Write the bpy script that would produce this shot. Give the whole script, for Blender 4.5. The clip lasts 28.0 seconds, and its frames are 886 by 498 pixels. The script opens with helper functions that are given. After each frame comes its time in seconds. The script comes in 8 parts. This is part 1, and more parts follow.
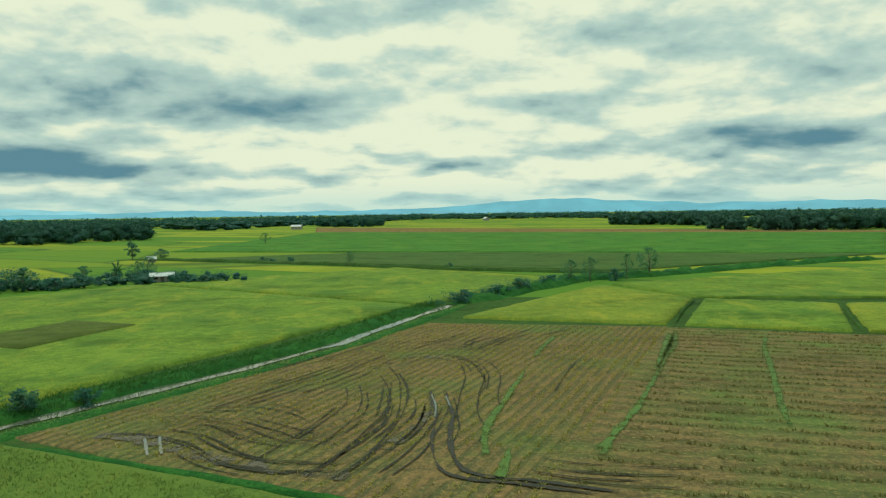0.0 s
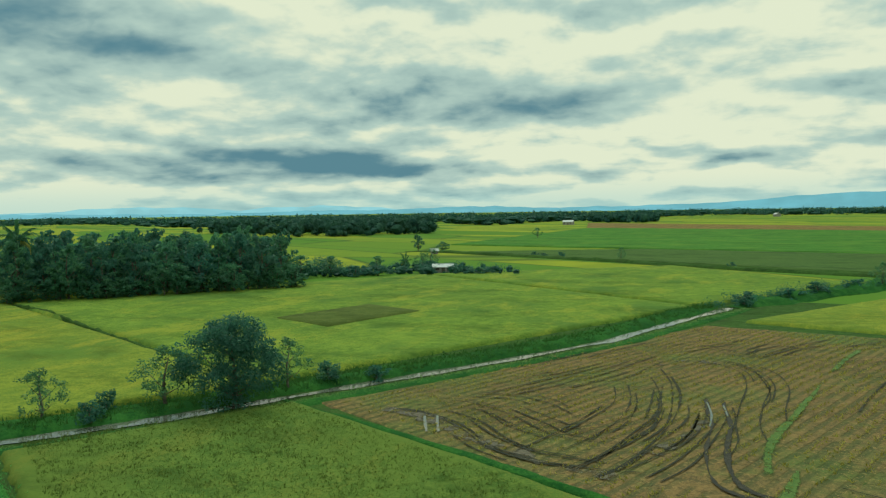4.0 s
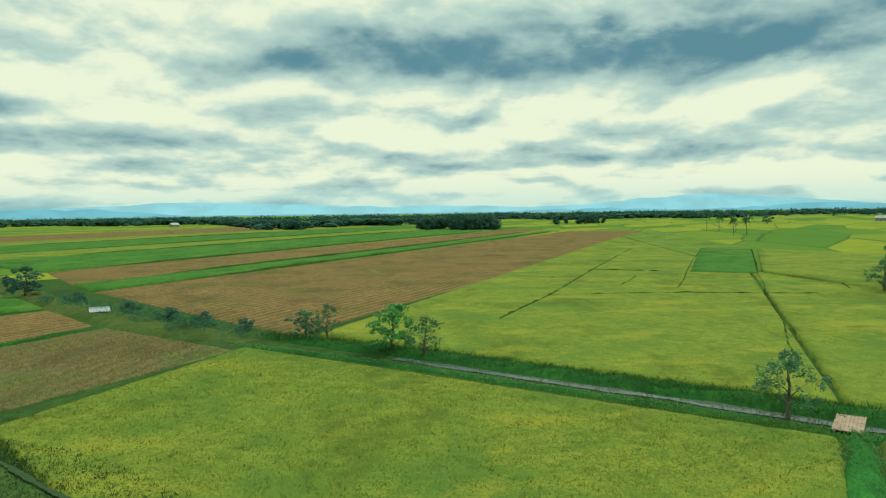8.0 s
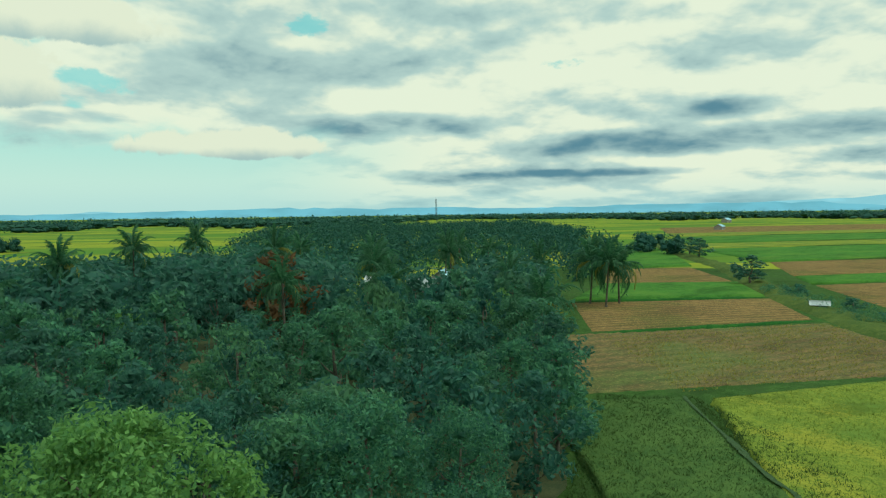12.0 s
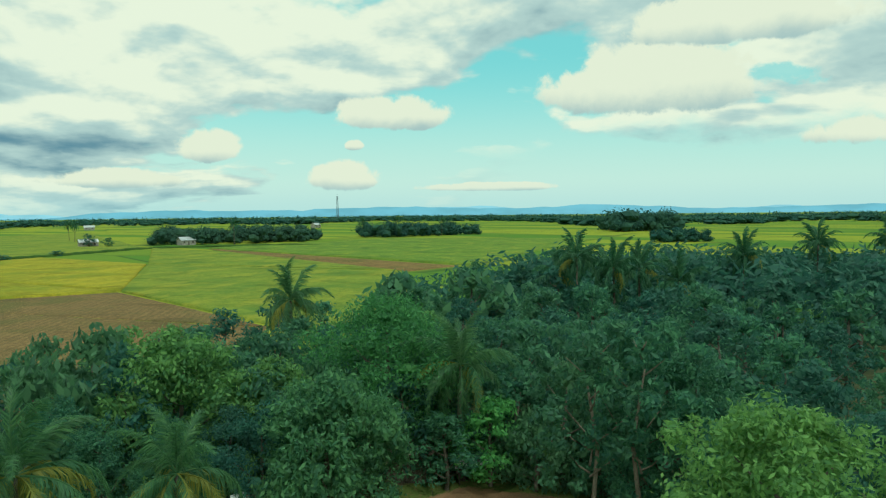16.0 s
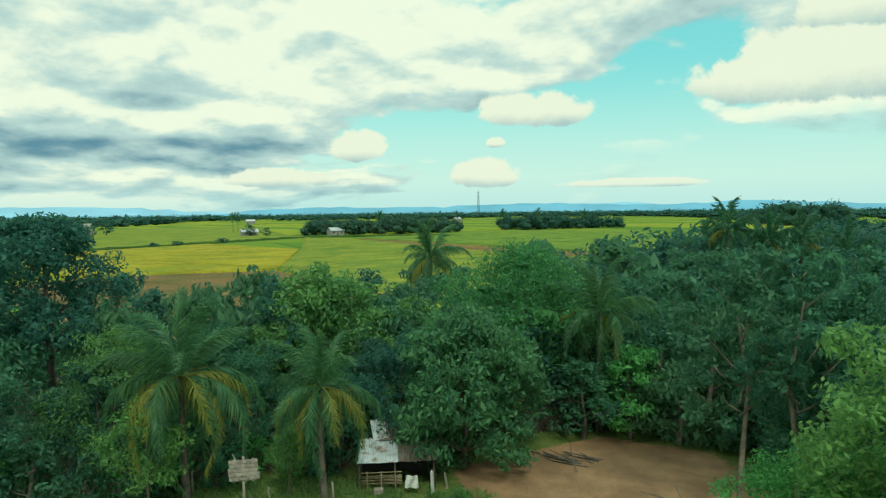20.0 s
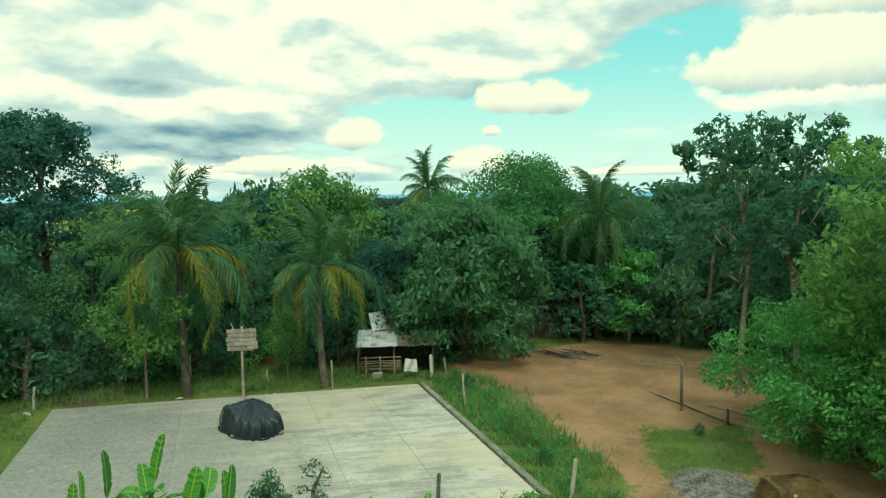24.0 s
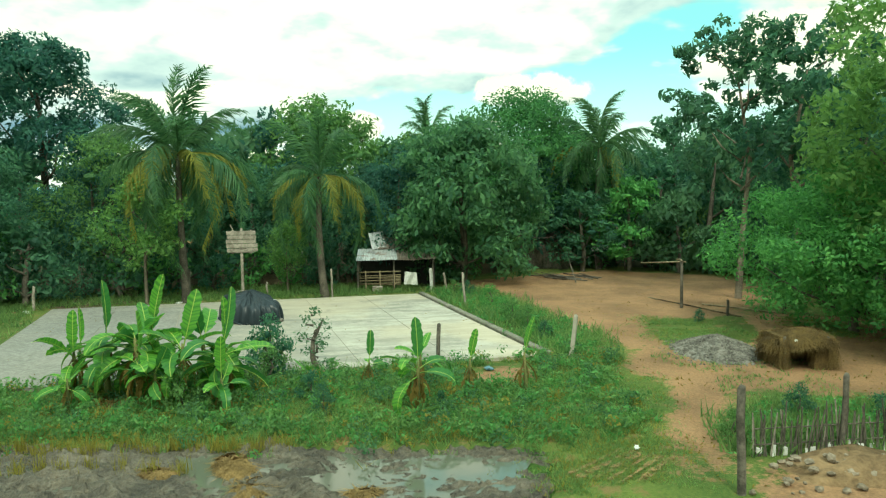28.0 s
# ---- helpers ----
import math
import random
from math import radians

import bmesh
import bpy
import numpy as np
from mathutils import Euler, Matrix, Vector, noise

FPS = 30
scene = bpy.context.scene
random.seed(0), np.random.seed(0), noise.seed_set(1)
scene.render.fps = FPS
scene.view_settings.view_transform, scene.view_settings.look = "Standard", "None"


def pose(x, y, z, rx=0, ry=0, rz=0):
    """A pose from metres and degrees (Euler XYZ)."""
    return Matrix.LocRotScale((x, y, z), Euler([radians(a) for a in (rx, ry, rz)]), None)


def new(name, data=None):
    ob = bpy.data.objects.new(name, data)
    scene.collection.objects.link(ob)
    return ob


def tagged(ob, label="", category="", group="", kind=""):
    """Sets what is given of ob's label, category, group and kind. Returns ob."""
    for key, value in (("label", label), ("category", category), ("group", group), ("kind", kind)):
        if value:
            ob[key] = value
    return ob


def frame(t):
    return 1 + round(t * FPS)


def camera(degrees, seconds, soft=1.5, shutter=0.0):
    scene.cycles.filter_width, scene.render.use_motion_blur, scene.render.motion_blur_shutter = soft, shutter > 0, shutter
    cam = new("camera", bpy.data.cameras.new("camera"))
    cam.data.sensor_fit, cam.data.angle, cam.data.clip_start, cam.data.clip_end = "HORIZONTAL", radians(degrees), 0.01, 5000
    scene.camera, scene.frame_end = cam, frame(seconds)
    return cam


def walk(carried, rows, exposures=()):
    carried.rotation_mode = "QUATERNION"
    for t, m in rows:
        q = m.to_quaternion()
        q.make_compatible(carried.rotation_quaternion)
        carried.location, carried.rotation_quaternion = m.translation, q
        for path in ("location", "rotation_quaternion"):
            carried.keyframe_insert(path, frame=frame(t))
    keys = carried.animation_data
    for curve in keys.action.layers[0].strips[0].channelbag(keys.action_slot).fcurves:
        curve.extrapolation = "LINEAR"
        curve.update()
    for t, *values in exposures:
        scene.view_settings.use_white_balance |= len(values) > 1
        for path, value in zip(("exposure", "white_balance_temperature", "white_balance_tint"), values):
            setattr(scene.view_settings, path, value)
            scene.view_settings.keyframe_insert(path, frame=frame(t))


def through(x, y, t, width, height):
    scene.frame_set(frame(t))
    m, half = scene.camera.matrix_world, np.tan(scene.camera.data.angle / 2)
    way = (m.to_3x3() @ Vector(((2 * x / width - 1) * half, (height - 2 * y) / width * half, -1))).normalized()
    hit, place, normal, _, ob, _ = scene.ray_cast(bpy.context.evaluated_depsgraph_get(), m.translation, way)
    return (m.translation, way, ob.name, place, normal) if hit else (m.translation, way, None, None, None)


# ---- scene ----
cam = camera(64.4, 28.0, soft=1.25)
# seconds, place in metres, heading, pitch and lean to the right in degrees
PATH = [
    (0.0, -0.00, -0.01, 16.00, 0.55, -3.07, 0.77),
    (0.5, -0.01, 0.01, 15.99, 1.71, -3.10, 0.76),
    (1.0, -0.00, 0.01, 15.99, 2.23, -3.11, 0.76),
    (1.5, -0.00, 0.01, 16.00, 2.77, -3.12, 0.77),
    (2.0, -0.00, 0.00, 15.99, 4.23, -3.15, 0.75),
    (2.5, -0.00, 0.02, 15.99, 6.15, -3.15, 0.77),
    (4.5, 0.11, 0.06, 16.00, 30.40, -3.15, 0.79),
    (5.0, 0.12, 0.08, 15.99, 38.91, -3.16, 0.77),
    (5.5, 0.11, 0.10, 15.99, 47.50, -3.15, 0.79),
    (6.0, 0.11, 0.16, 16.02, 56.18, -3.13, 0.80),
    (6.5, 0.09, 0.16, 16.05, 62.73, -3.10, 0.78),
    (7.0, 0.12, 0.17, 16.02, 71.24, -3.11, 0.76),
    (7.5, 0.09, 0.18, 16.01, 79.41, -3.12, 0.74),
    (8.0, 0.10, 0.16, 16.03, 87.55, -3.09, 0.75),
    (8.5, 0.11, 0.14, 16.01, 93.68, -3.08, 0.73),
    (9.0, 0.11, 0.14, 16.01, 101.75, -3.07, 0.75),
    (9.5, 0.09, 0.14, 16.00, 109.50, -3.06, 0.73),
    (10.0, 0.07, 0.19, 16.02, 116.49, -3.04, 0.66),
    (10.5, 0.07, 0.19, 16.03, 121.65, -3.02, 0.68),
    (11.0, 0.05, 0.15, 16.04, 128.44, -3.02, 0.68),
    (11.5, 0.07, 0.15, 16.03, 135.17, -3.01, 0.67),
    (12.0, 0.09, 0.15, 16.02, 142.03, -2.99, 0.71),
    (12.5, 0.09, 0.14, 16.01, 147.44, -2.98, 0.67),
    (13.0, 0.10, 0.15, 16.02, 154.98, -2.97, 0.68),
    (13.5, 0.04, 0.14, 15.97, 162.91, -2.96, 0.58),
    (15.5, 0.06, 0.13, 16.04, 188.95, -2.92, 0.63),
    (16.0, 0.07, 0.13, 16.03, 193.92, -2.94, 0.60),
    (16.5, 0.09, 0.16, 16.02, 197.61, -2.95, 0.59),
    (17.0, 0.11, 0.12, 16.00, 202.37, -2.94, 0.60),
    (17.5, 0.10, 0.04, 15.99, 205.05, -2.97, 0.61),
    (18.0, 0.09, -0.01, 15.99, 205.87, -2.97, 0.62),
    (18.5, 0.09, -0.04, 15.98, 205.93, -2.98, 0.62),
    (18.7, 0.09, -0.03, 15.99, 205.93, -2.98, 0.62),
    (18.8, -0.23, 0.09, 14.46, 205.51, -3.00, 0.62),
    (19.0, -0.13, 0.05, 14.21, 205.42, -2.99, 0.63),
    (19.5, -0.06, 0.04, 13.57, 205.35, -3.02, 0.64),
    (20.0, -0.04, 0.06, 12.93, 205.33, -3.06, 0.65),
    (20.5, -0.03, 0.08, 12.28, 205.30, -3.13, 0.66),
    (21.0, -0.02, 0.11, 11.58, 205.27, -3.23, 0.66),
    (21.5, 0.00, 0.14, 10.83, 205.22, -3.36, 0.64),
    (22.0, 0.06, 0.15, 10.07, 205.13, -3.50, 0.60),
    (22.5, 0.13, 0.15, 9.32, 205.03, -3.65, 0.56),
    (24.5, 0.12, 0.24, 7.76, 205.00, -4.13, 0.61),
    (25.0, 0.11, 0.28, 7.22, 205.01, -4.24, 0.61),
    (25.5, 0.10, 0.31, 6.69, 205.01, -4.33, 0.61),
    (26.0, 0.09, 0.34, 6.18, 205.00, -4.39, 0.59),
    (26.5, 0.10, 0.38, 5.70, 204.98, -4.41, 0.58),
    (27.0, 0.10, 0.41, 5.22, 204.96, -4.43, 0.58),
    (27.5, 0.08, 0.43, 4.76, 204.97, -4.47, 0.58),
    (28.0, 0.07, 0.42, 4.49, 204.99, -4.50, 0.58),
]
walk(cam, [(t, pose(x, y, z, 0, 0, yaw) @ pose(0, 0, 0, 90 + pitch) @ pose(0, 0, 0, 0, 0, -lean)) for t, x, y, z, yaw, pitch, lean in PATH],
     exposures=[(0.0, -0.16, 6350, 0), (5.0, -0.24, 6350, 0), (7.0, -0.12, 6300, 0), (9.0, -0.08, 6250, 0), (12.0, -0.14, 6050, 0), (16.0, -0.1, 5950, 0), (20.0, 0.0, 6050, 0), (22.0, 0.02, 6150, 0), (25.0, 0.3, 6450, 0), (28.0, 0.56, 6450, 0)])


# ---- node shorthand ----
def nodes_of(tree):
    """Short helpers that add nodes and links to a node tree."""
    def add(kind, **values):
        n = tree.nodes.new("ShaderNode" + kind)
        for k, v in values.items():
            n.inputs[k].default_value = v
        return n

    def val(n, key, v):
        if hasattr(v, "links"):
            tree.links.new(v, n.inputs[key])
        else:
            n.inputs[key].default_value = v

    def calc(op, a, b=0.0, c=0.0):
        n = tree.nodes.new("ShaderNodeMath")
        n.operation = op
        for i, v in enumerate((a, b, c)):
            val(n, i, v)
        return n.outputs[0]

    def mix(f, a, b, mode="MIX"):
        n = tree.nodes.new("ShaderNodeMix")
        n.data_type, n.blend_type = "RGBA", mode
        val(n, 0, f)
        for key, v in ((6, a), (7, b)):
            val(n, key, (*v, 1.0) if isinstance(v, tuple) else v)
        return n.outputs[2]

    def step(x, lo, hi):
        n = tree.nodes.new("ShaderNodeMapRange")
        n.interpolation_type = "SMOOTHSTEP"
        for i, v in enumerate((x, lo, hi, 0.0, 1.0)):
            val(n, i, v)
        return n.outputs[0]

    def fbm(vec, scale, detail=4.0, rough=0.55, distort=0.0):
        n = tree.nodes.new("ShaderNodeTexNoise")
        if vec is not None:
            tree.links.new(vec, n.inputs["Vector"])
        for k, v in (("Scale", scale), ("Detail", detail), ("Roughness", rough), ("Distortion", distort)):
            n.inputs[k].default_value = v
        return n.outputs["Fac"]

    def vmath(op, a, b=(0, 0, 0)):
        n = tree.nodes.new("ShaderNodeVectorMath")
        n.operation = op
        for i, v in enumerate((a, b)):
            val(n, i, v)
        return n.outputs["Value"] if op in ("DOT_PRODUCT", "LENGTH", "DISTANCE") else n.outputs[0]
    return add, calc, mix, step, fbm, vmath


# ---- world, sun ----
SUN_AZ, SUN_EL = 35.0, 52.0      # heading of the sun (left of the first view) and its height
world = bpy.data.worlds.new("sky")
scene.world = world
world.use_nodes = True
wt = world.node_tree
wt.nodes.clear()
add, calc, mix, step, fbm, vmath = nodes_of(wt)
coord = add("TexCoord").outputs["Generated"]
sep = add("SeparateXYZ")
wt.links.new(coord, sep.inputs[0])
dx, dy, dz = sep.outputs
up = calc("MAXIMUM", dz, 0.0)
sky = wt.nodes.new("ShaderNodeTexSky")
sky.sky_type, sky.sun_disc = "NISHITA", False
sky.sun_elevation, sky.sun_rotation = radians(SUN_EL), radians(-SUN_AZ)
clear = mix(1.0, sky.outputs[0], (0.115, 0.165, 0.11), "MULTIPLY")
clear = mix(0.7, clear, (0.27, 0.80, 0.78))
clear = mix(step(up, 0.22, 0.0), clear, (0.72, 0.92, 0.78))
# clouds lie on a high flat layer
flat = calc("ADD", up, 0.19)
comb = add("CombineXYZ")
wt.links.new(calc("DIVIDE", dx, flat), comb.inputs[0])
wt.links.new(calc("DIVIDE", dy, flat), comb.inputs[1])
curl = wt.nodes.new("ShaderNodeTexNoise")
wt.links.new(coord, curl.inputs["Vector"])
for key, v in (("Scale", 7.0), ("Detail", 4.0), ("Roughness", 0.55)):
    curl.inputs[key].default_value = v
layer = vmath("ADD", comb.outputs[0], vmath("MULTIPLY", vmath("SUBTRACT", curl.outputs["Color"], (0.5, 0.5, 0.5)), (0.26, 0.26, 0.0)))      # billows break up the flat layer


def nearer(vec, factor):
    n = wt.nodes.new("ShaderNodeVectorMath")
    n.operation = "SCALE"
    wt.links.new(vec, n.inputs[0])
    n.inputs["Scale"].default_value = factor
    return n.outputs[0]


def puffs(vec, scale, detail=3.0):
    """Rounded heads of cloud, crowding against one another."""
    n = wt.nodes.new("ShaderNodeTexVoronoi")
    n.feature, n.normalize = "SMOOTH_F1", True
    wt.links.new(vec, n.inputs["Vector"])
    for key, v in (("Scale", scale), ("Detail", detail), ("Roughness", 0.5), ("Lacunarity", 2.3), ("Smoothness", 0.7)):
        n.inputs[key].default_value = v
    return calc("SUBTRACT", 0.4, n.outputs["Distance"])


billow = vmath("MULTIPLY", coord, (1.0, 1.0, 2.1))


def mass(vec, heads):
    """How thick the cloud is along a direction: broad sheets that break into rounded heads."""
    return calc("ADD", fbm(vec, 1.05, 6.0, 0.52, 0.1), calc("MULTIPLY", puffs(heads, 7.5), 0.34))


# overcast ahead of the first view, open sky towards the south
az = calc("MULTIPLY", calc("ARCTAN2", calc("MULTIPLY", dx, -1.0), dy), 180 / math.pi)      # heading, left positive
az = calc("ADD", az, calc("MULTIPLY", calc("LESS_THAN", az, -60.0), 360.0))
el = calc("MULTIPLY", calc("ARCSINE", dz), 180 / math.pi)
openness = calc("MULTIPLY", step(az, 158.0, 184.0), step(az, 231.0, 205.0))
here, over = mass(layer, billow), mass(nearer(layer, 0.94), vmath("ADD", billow, (0.0, 0.0, 0.045)))
relief = calc("SUBTRACT", over, here)                       # thick cloud overhead: a shaded base
ragged = calc("ADD", calc("MULTIPLY", calc("SUBTRACT", fbm(billow, 8.0, 7.0, 0.6, 0.2), 0.5), 1.7), calc("MULTIPLY", puffs(billow, 12.0), 0.8))
thin = calc("ADD", 0.17, calc("MULTIPLY", step(el, 14.0, 6.0), 0.16))
cover = step(calc("SUBTRACT", here, calc("MULTIPLY", openness, thin)), 0.26, 0.33)
heavy = fbm(vmath("ADD", layer, (3.1, 7.7, 0.0)), 0.55, 4.0, 0.5, 0.1)
tone = calc("ADD", calc("ADD", calc("MULTIPLY", heavy, 0.68), calc("MULTIPLY", here, 0.45)), calc("MULTIPLY", relief, 1.9))
tone = calc("ADD", calc("SUBTRACT", tone, calc("SUBTRACT", 0.205, calc("MULTIPLY", step(az, 186.0, 215.0), 0.055))), calc("MULTIPLY", ragged, 0.24))
# heavier banks and flat dark bases: heading, height, half width, half height in degrees, weight
BANKS = ((13.0, 8.3, 9.0, 1.7, 0.26), (29.0, 3.9, 7.0, 1.5, 0.19), (-26.0, 5.7, 8.0, 1.5, 0.12), (56.0, 13.6, 16.0, 3.4, 0.32), (41.0, 3.7, 15.0, 1.3, 0.30), (89.0, 13.0, 15.0, 2.8, 0.30), (69.0, 11.0, 8.0, 2.3, 0.28))
BASES = ((122.5, 5.3, 12.0, 1.0, 0.30), (158.5, 11.3, 7.5, 2.3, 0.16), (146.0, 7.1, 8.5, 0.8, 0.26), (120.0, 7.5, 3.0, 0.8, 0.18), (169.4, 7.0, 3.2, 0.5, 0.20), (227.6, 8.4, 4.0, 0.6, 0.20), (231.0, 4.9, 9.0, 0.9, 0.17), (130.0, 3.0, 9.0, 0.3, 0.2), (84.0, 3.6, 4.0, 0.4, 0.2))
for ca, ce, cw, ch, weight in BANKS + BASES:
    rx = calc("DIVIDE", calc("SUBTRACT", az, ca), cw)
    ry = calc("DIVIDE", calc("SUBTRACT", el, ce), ch)
    fall = calc("ADD", calc("ADD", calc("MULTIPLY", rx, rx), calc("MULTIPLY", ry, ry)), calc("MULTIPLY", ragged, 1.3))
    tone = calc("ADD", tone, calc("MULTIPLY", step(fall, 2.1, -0.3), 1.25 * weight))
# rifts of clear sky between the clouds
for ca, ce, cw, ch in ((151.4, 14.8, 2.4, 1.0), (132.6, 11.4, 2.6, 0.7), (168.5, 9.5, 4.5, 1.0)):
    rx = calc("DIVIDE", calc("SUBTRACT", az, ca), cw)
    ry = calc("DIVIDE", calc("SUBTRACT", el, ce), ch)
    fall = calc("ADD", calc("ADD", calc("MULTIPLY", rx, rx), calc("MULTIPLY", ry, ry)), calc("MULTIPLY", ragged, 5.5))
    cover = calc("MULTIPLY", cover, calc("SUBTRACT", 1.0, calc("MULTIPLY", step(fall, 1.2, 0.3), 0.8)))
cover = calc("MULTIPLY", cover, calc("SUBTRACT", 1.0, calc("MULTIPLY", calc("MULTIPLY", step(az, 140.0, 160.0), step(az, 205.0, 185.0)), step(calc("ADD", el, calc("MULTIPLY", ragged, 3.0)), 7.5, 5.0))))
lit = mix(step(tone, 0.30, 0.52), (0.99, 1.0, 0.77), (0.58, 0.73, 0.66))
cloud = mix(step(tone, 0.46, 0.86), lit, (0.14, 0.29, 0.36))
heavens = mix(cover, clear, cloud)
# single fair-weather clouds: heading, height, half width, half height in degrees
edge_n = calc("ADD", calc("MULTIPLY", calc("SUBTRACT", fbm(coord, 17.0, 8.0, 0.6, 0.2), 0.5), 2.8), calc("MULTIPLY", puffs(coord, 20.0), -0.7))
for ca, ce, cw, ch in ((197.8, 7.7, 5.0, 1.9), (177.5, 9.4, 9.0, 3.6), (212.2, 4.9, 2.8, 1.6), (201.6, 2.7, 2.9, 1.5), (201.0, 5.4, 0.8, 0.6),
                       (171.0, 13.6, 9.0, 2.6), (158.0, 5.2, 8.0, 1.6), (219.0, 2.6, 4.5, 1.0), (190.0, 2.0, 6.0, 0.5)):
    rx = calc("DIVIDE", calc("SUBTRACT", az, ca), cw)
    ry = calc("DIVIDE", calc("SUBTRACT", el, ce), ch)
    fall = calc("ADD", calc("MULTIPLY", rx, rx), calc("MULTIPLY", calc("MULTIPLY", ry, ry), calc("ADD", 1.0, calc("MULTIPLY", calc("LESS_THAN", ry, 0.0), 2.4))))
    body = step(calc("ADD", fall, edge_n), 1.0, 0.6)
    heavens = mix(body, heavens, mix(step(calc("ADD", ry, calc("MULTIPLY", edge_n, 0.3)), 0.05, -0.7), (0.95, 0.95, 0.72), (0.48, 0.62, 0.58)))
# low band of pale haze over the horizon
heavens = mix(calc("MULTIPLY", step(up, 0.05, 0.0), 0.55), heavens, (0.50, 0.78, 0.76))
# an overcast sky grows brighter towards the zenith
high = calc("ADD", 1.0, calc("MULTIPLY", step(el, 18.0, 75.0), 0.95))
vault = wt.nodes.new("ShaderNodeVectorMath")
vault.operation = "SCALE"
wt.links.new(mix(step(el, 18.0, 75.0), heavens, mix(0.35, heavens, (0.42, 0.74, 0.80))), vault.inputs[0])
wt.links.new(high, vault.inputs["Scale"])
heavens = vault.outputs[0]
back = add("Background", Strength=0.95)
wt.links.new(heavens, back.inputs[0])
wt.links.new(back.outputs[0], add("OutputWorld").inputs[0])

sun = new("sun", bpy.data.lights.new("sun", "SUN"))
sun.data.energy, sun.data.angle, sun.data.color = 1.75, radians(9), (0.95, 0.96, 0.80)
sun.matrix_world = pose(0, 0, 60, 0, 0, SUN_AZ) @ pose(0, 0, 0, SUN_EL - 90)


# ---- materials ----
def material(name, rough=0.8):
    m = bpy.data.materials.new(name)
    m.use_nodes = True
    t = m.node_tree
    t.nodes["Principled BSDF"].inputs["Roughness"].default_value = rough
    t.nodes["Principled BSDF"].inputs["Specular IOR Level"].default_value = 0.25
    return m, t, t.nodes["Principled BSDF"]


def bump_on(t, b, height, strength=0.5, distance=0.05):
    n = t.nodes.new("ShaderNodeBump")
    n.inputs["Strength"].default_value, n.inputs["Distance"].default_value = strength, distance
    t.links.new(height, n.inputs["Height"])
    t.links.new(n.outputs[0], b.inputs["Normal"])


def surface(name, dark, light, scale, fine, rough=0.85, bump=0.5, distance=0.03, spots=None):
    """Mottled surface at two scales: broad stains and fine grain; spots: a third colour in patches."""
    m, t, b = material(name, rough)
    add, calc, mix, step, fbm, vmath = nodes_of(t)
    p = add("NewGeometry").outputs["Position"]
    broad, grain = fbm(p, scale, 5.0, 0.6), fbm(p, fine, 4.0, 0.65)
    c = mix(step(calc("ADD", calc("MULTIPLY", broad, 0.6), calc("MULTIPLY", grain, 0.4)), 0.36, 0.64), dark, light)
    if spots:
        c = mix(step(fbm(vmath("ADD", p, (17.0, 5.0, 2.0)), scale * 1.7, 5.0, 0.65), 0.52, 0.66), c, spots)
    t.links.new(c, b.inputs["Base Color"])
    bump_on(t, b, grain, bump, distance)
    return m


def foliage(name, dark, light, rough=0.6, through=0.5):
    """Leaves: every one its own tone, with light that comes through."""
    m, t, b = material(name, rough)
    add, calc, mix, step, fbm, vmath = nodes_of(t)
    g = add("NewGeometry")
    tone = calc("ADD", calc("MULTIPLY", g.outputs["Random Per Island"], 0.6),
                calc("MULTIPLY", fbm(g.outputs["Position"], 0.35, 2.0), 0.5))
    c = mix(step(tone, 0.2, 0.95), dark, light)
    c = mix(calc("MULTIPLY", add("ObjectInfo").outputs["Random"], 0.35), c, mix(0.5, dark, (0.10, 0.11, 0.02)))
    t.links.new(c, b.inputs["Base Color"])
    tr = add("BsdfTranslucent")
    t.links.new(mix(0.5, c, light), tr.inputs[0])
    ms = add("MixShader", Fac=through)
    t.links.new(b.outputs[0], ms.inputs[1])
    t.links.new(tr.outputs[0], ms.inputs[2])
    t.links.new(ms.outputs[0], t.nodes["Material Output"].inputs[0])
    return m


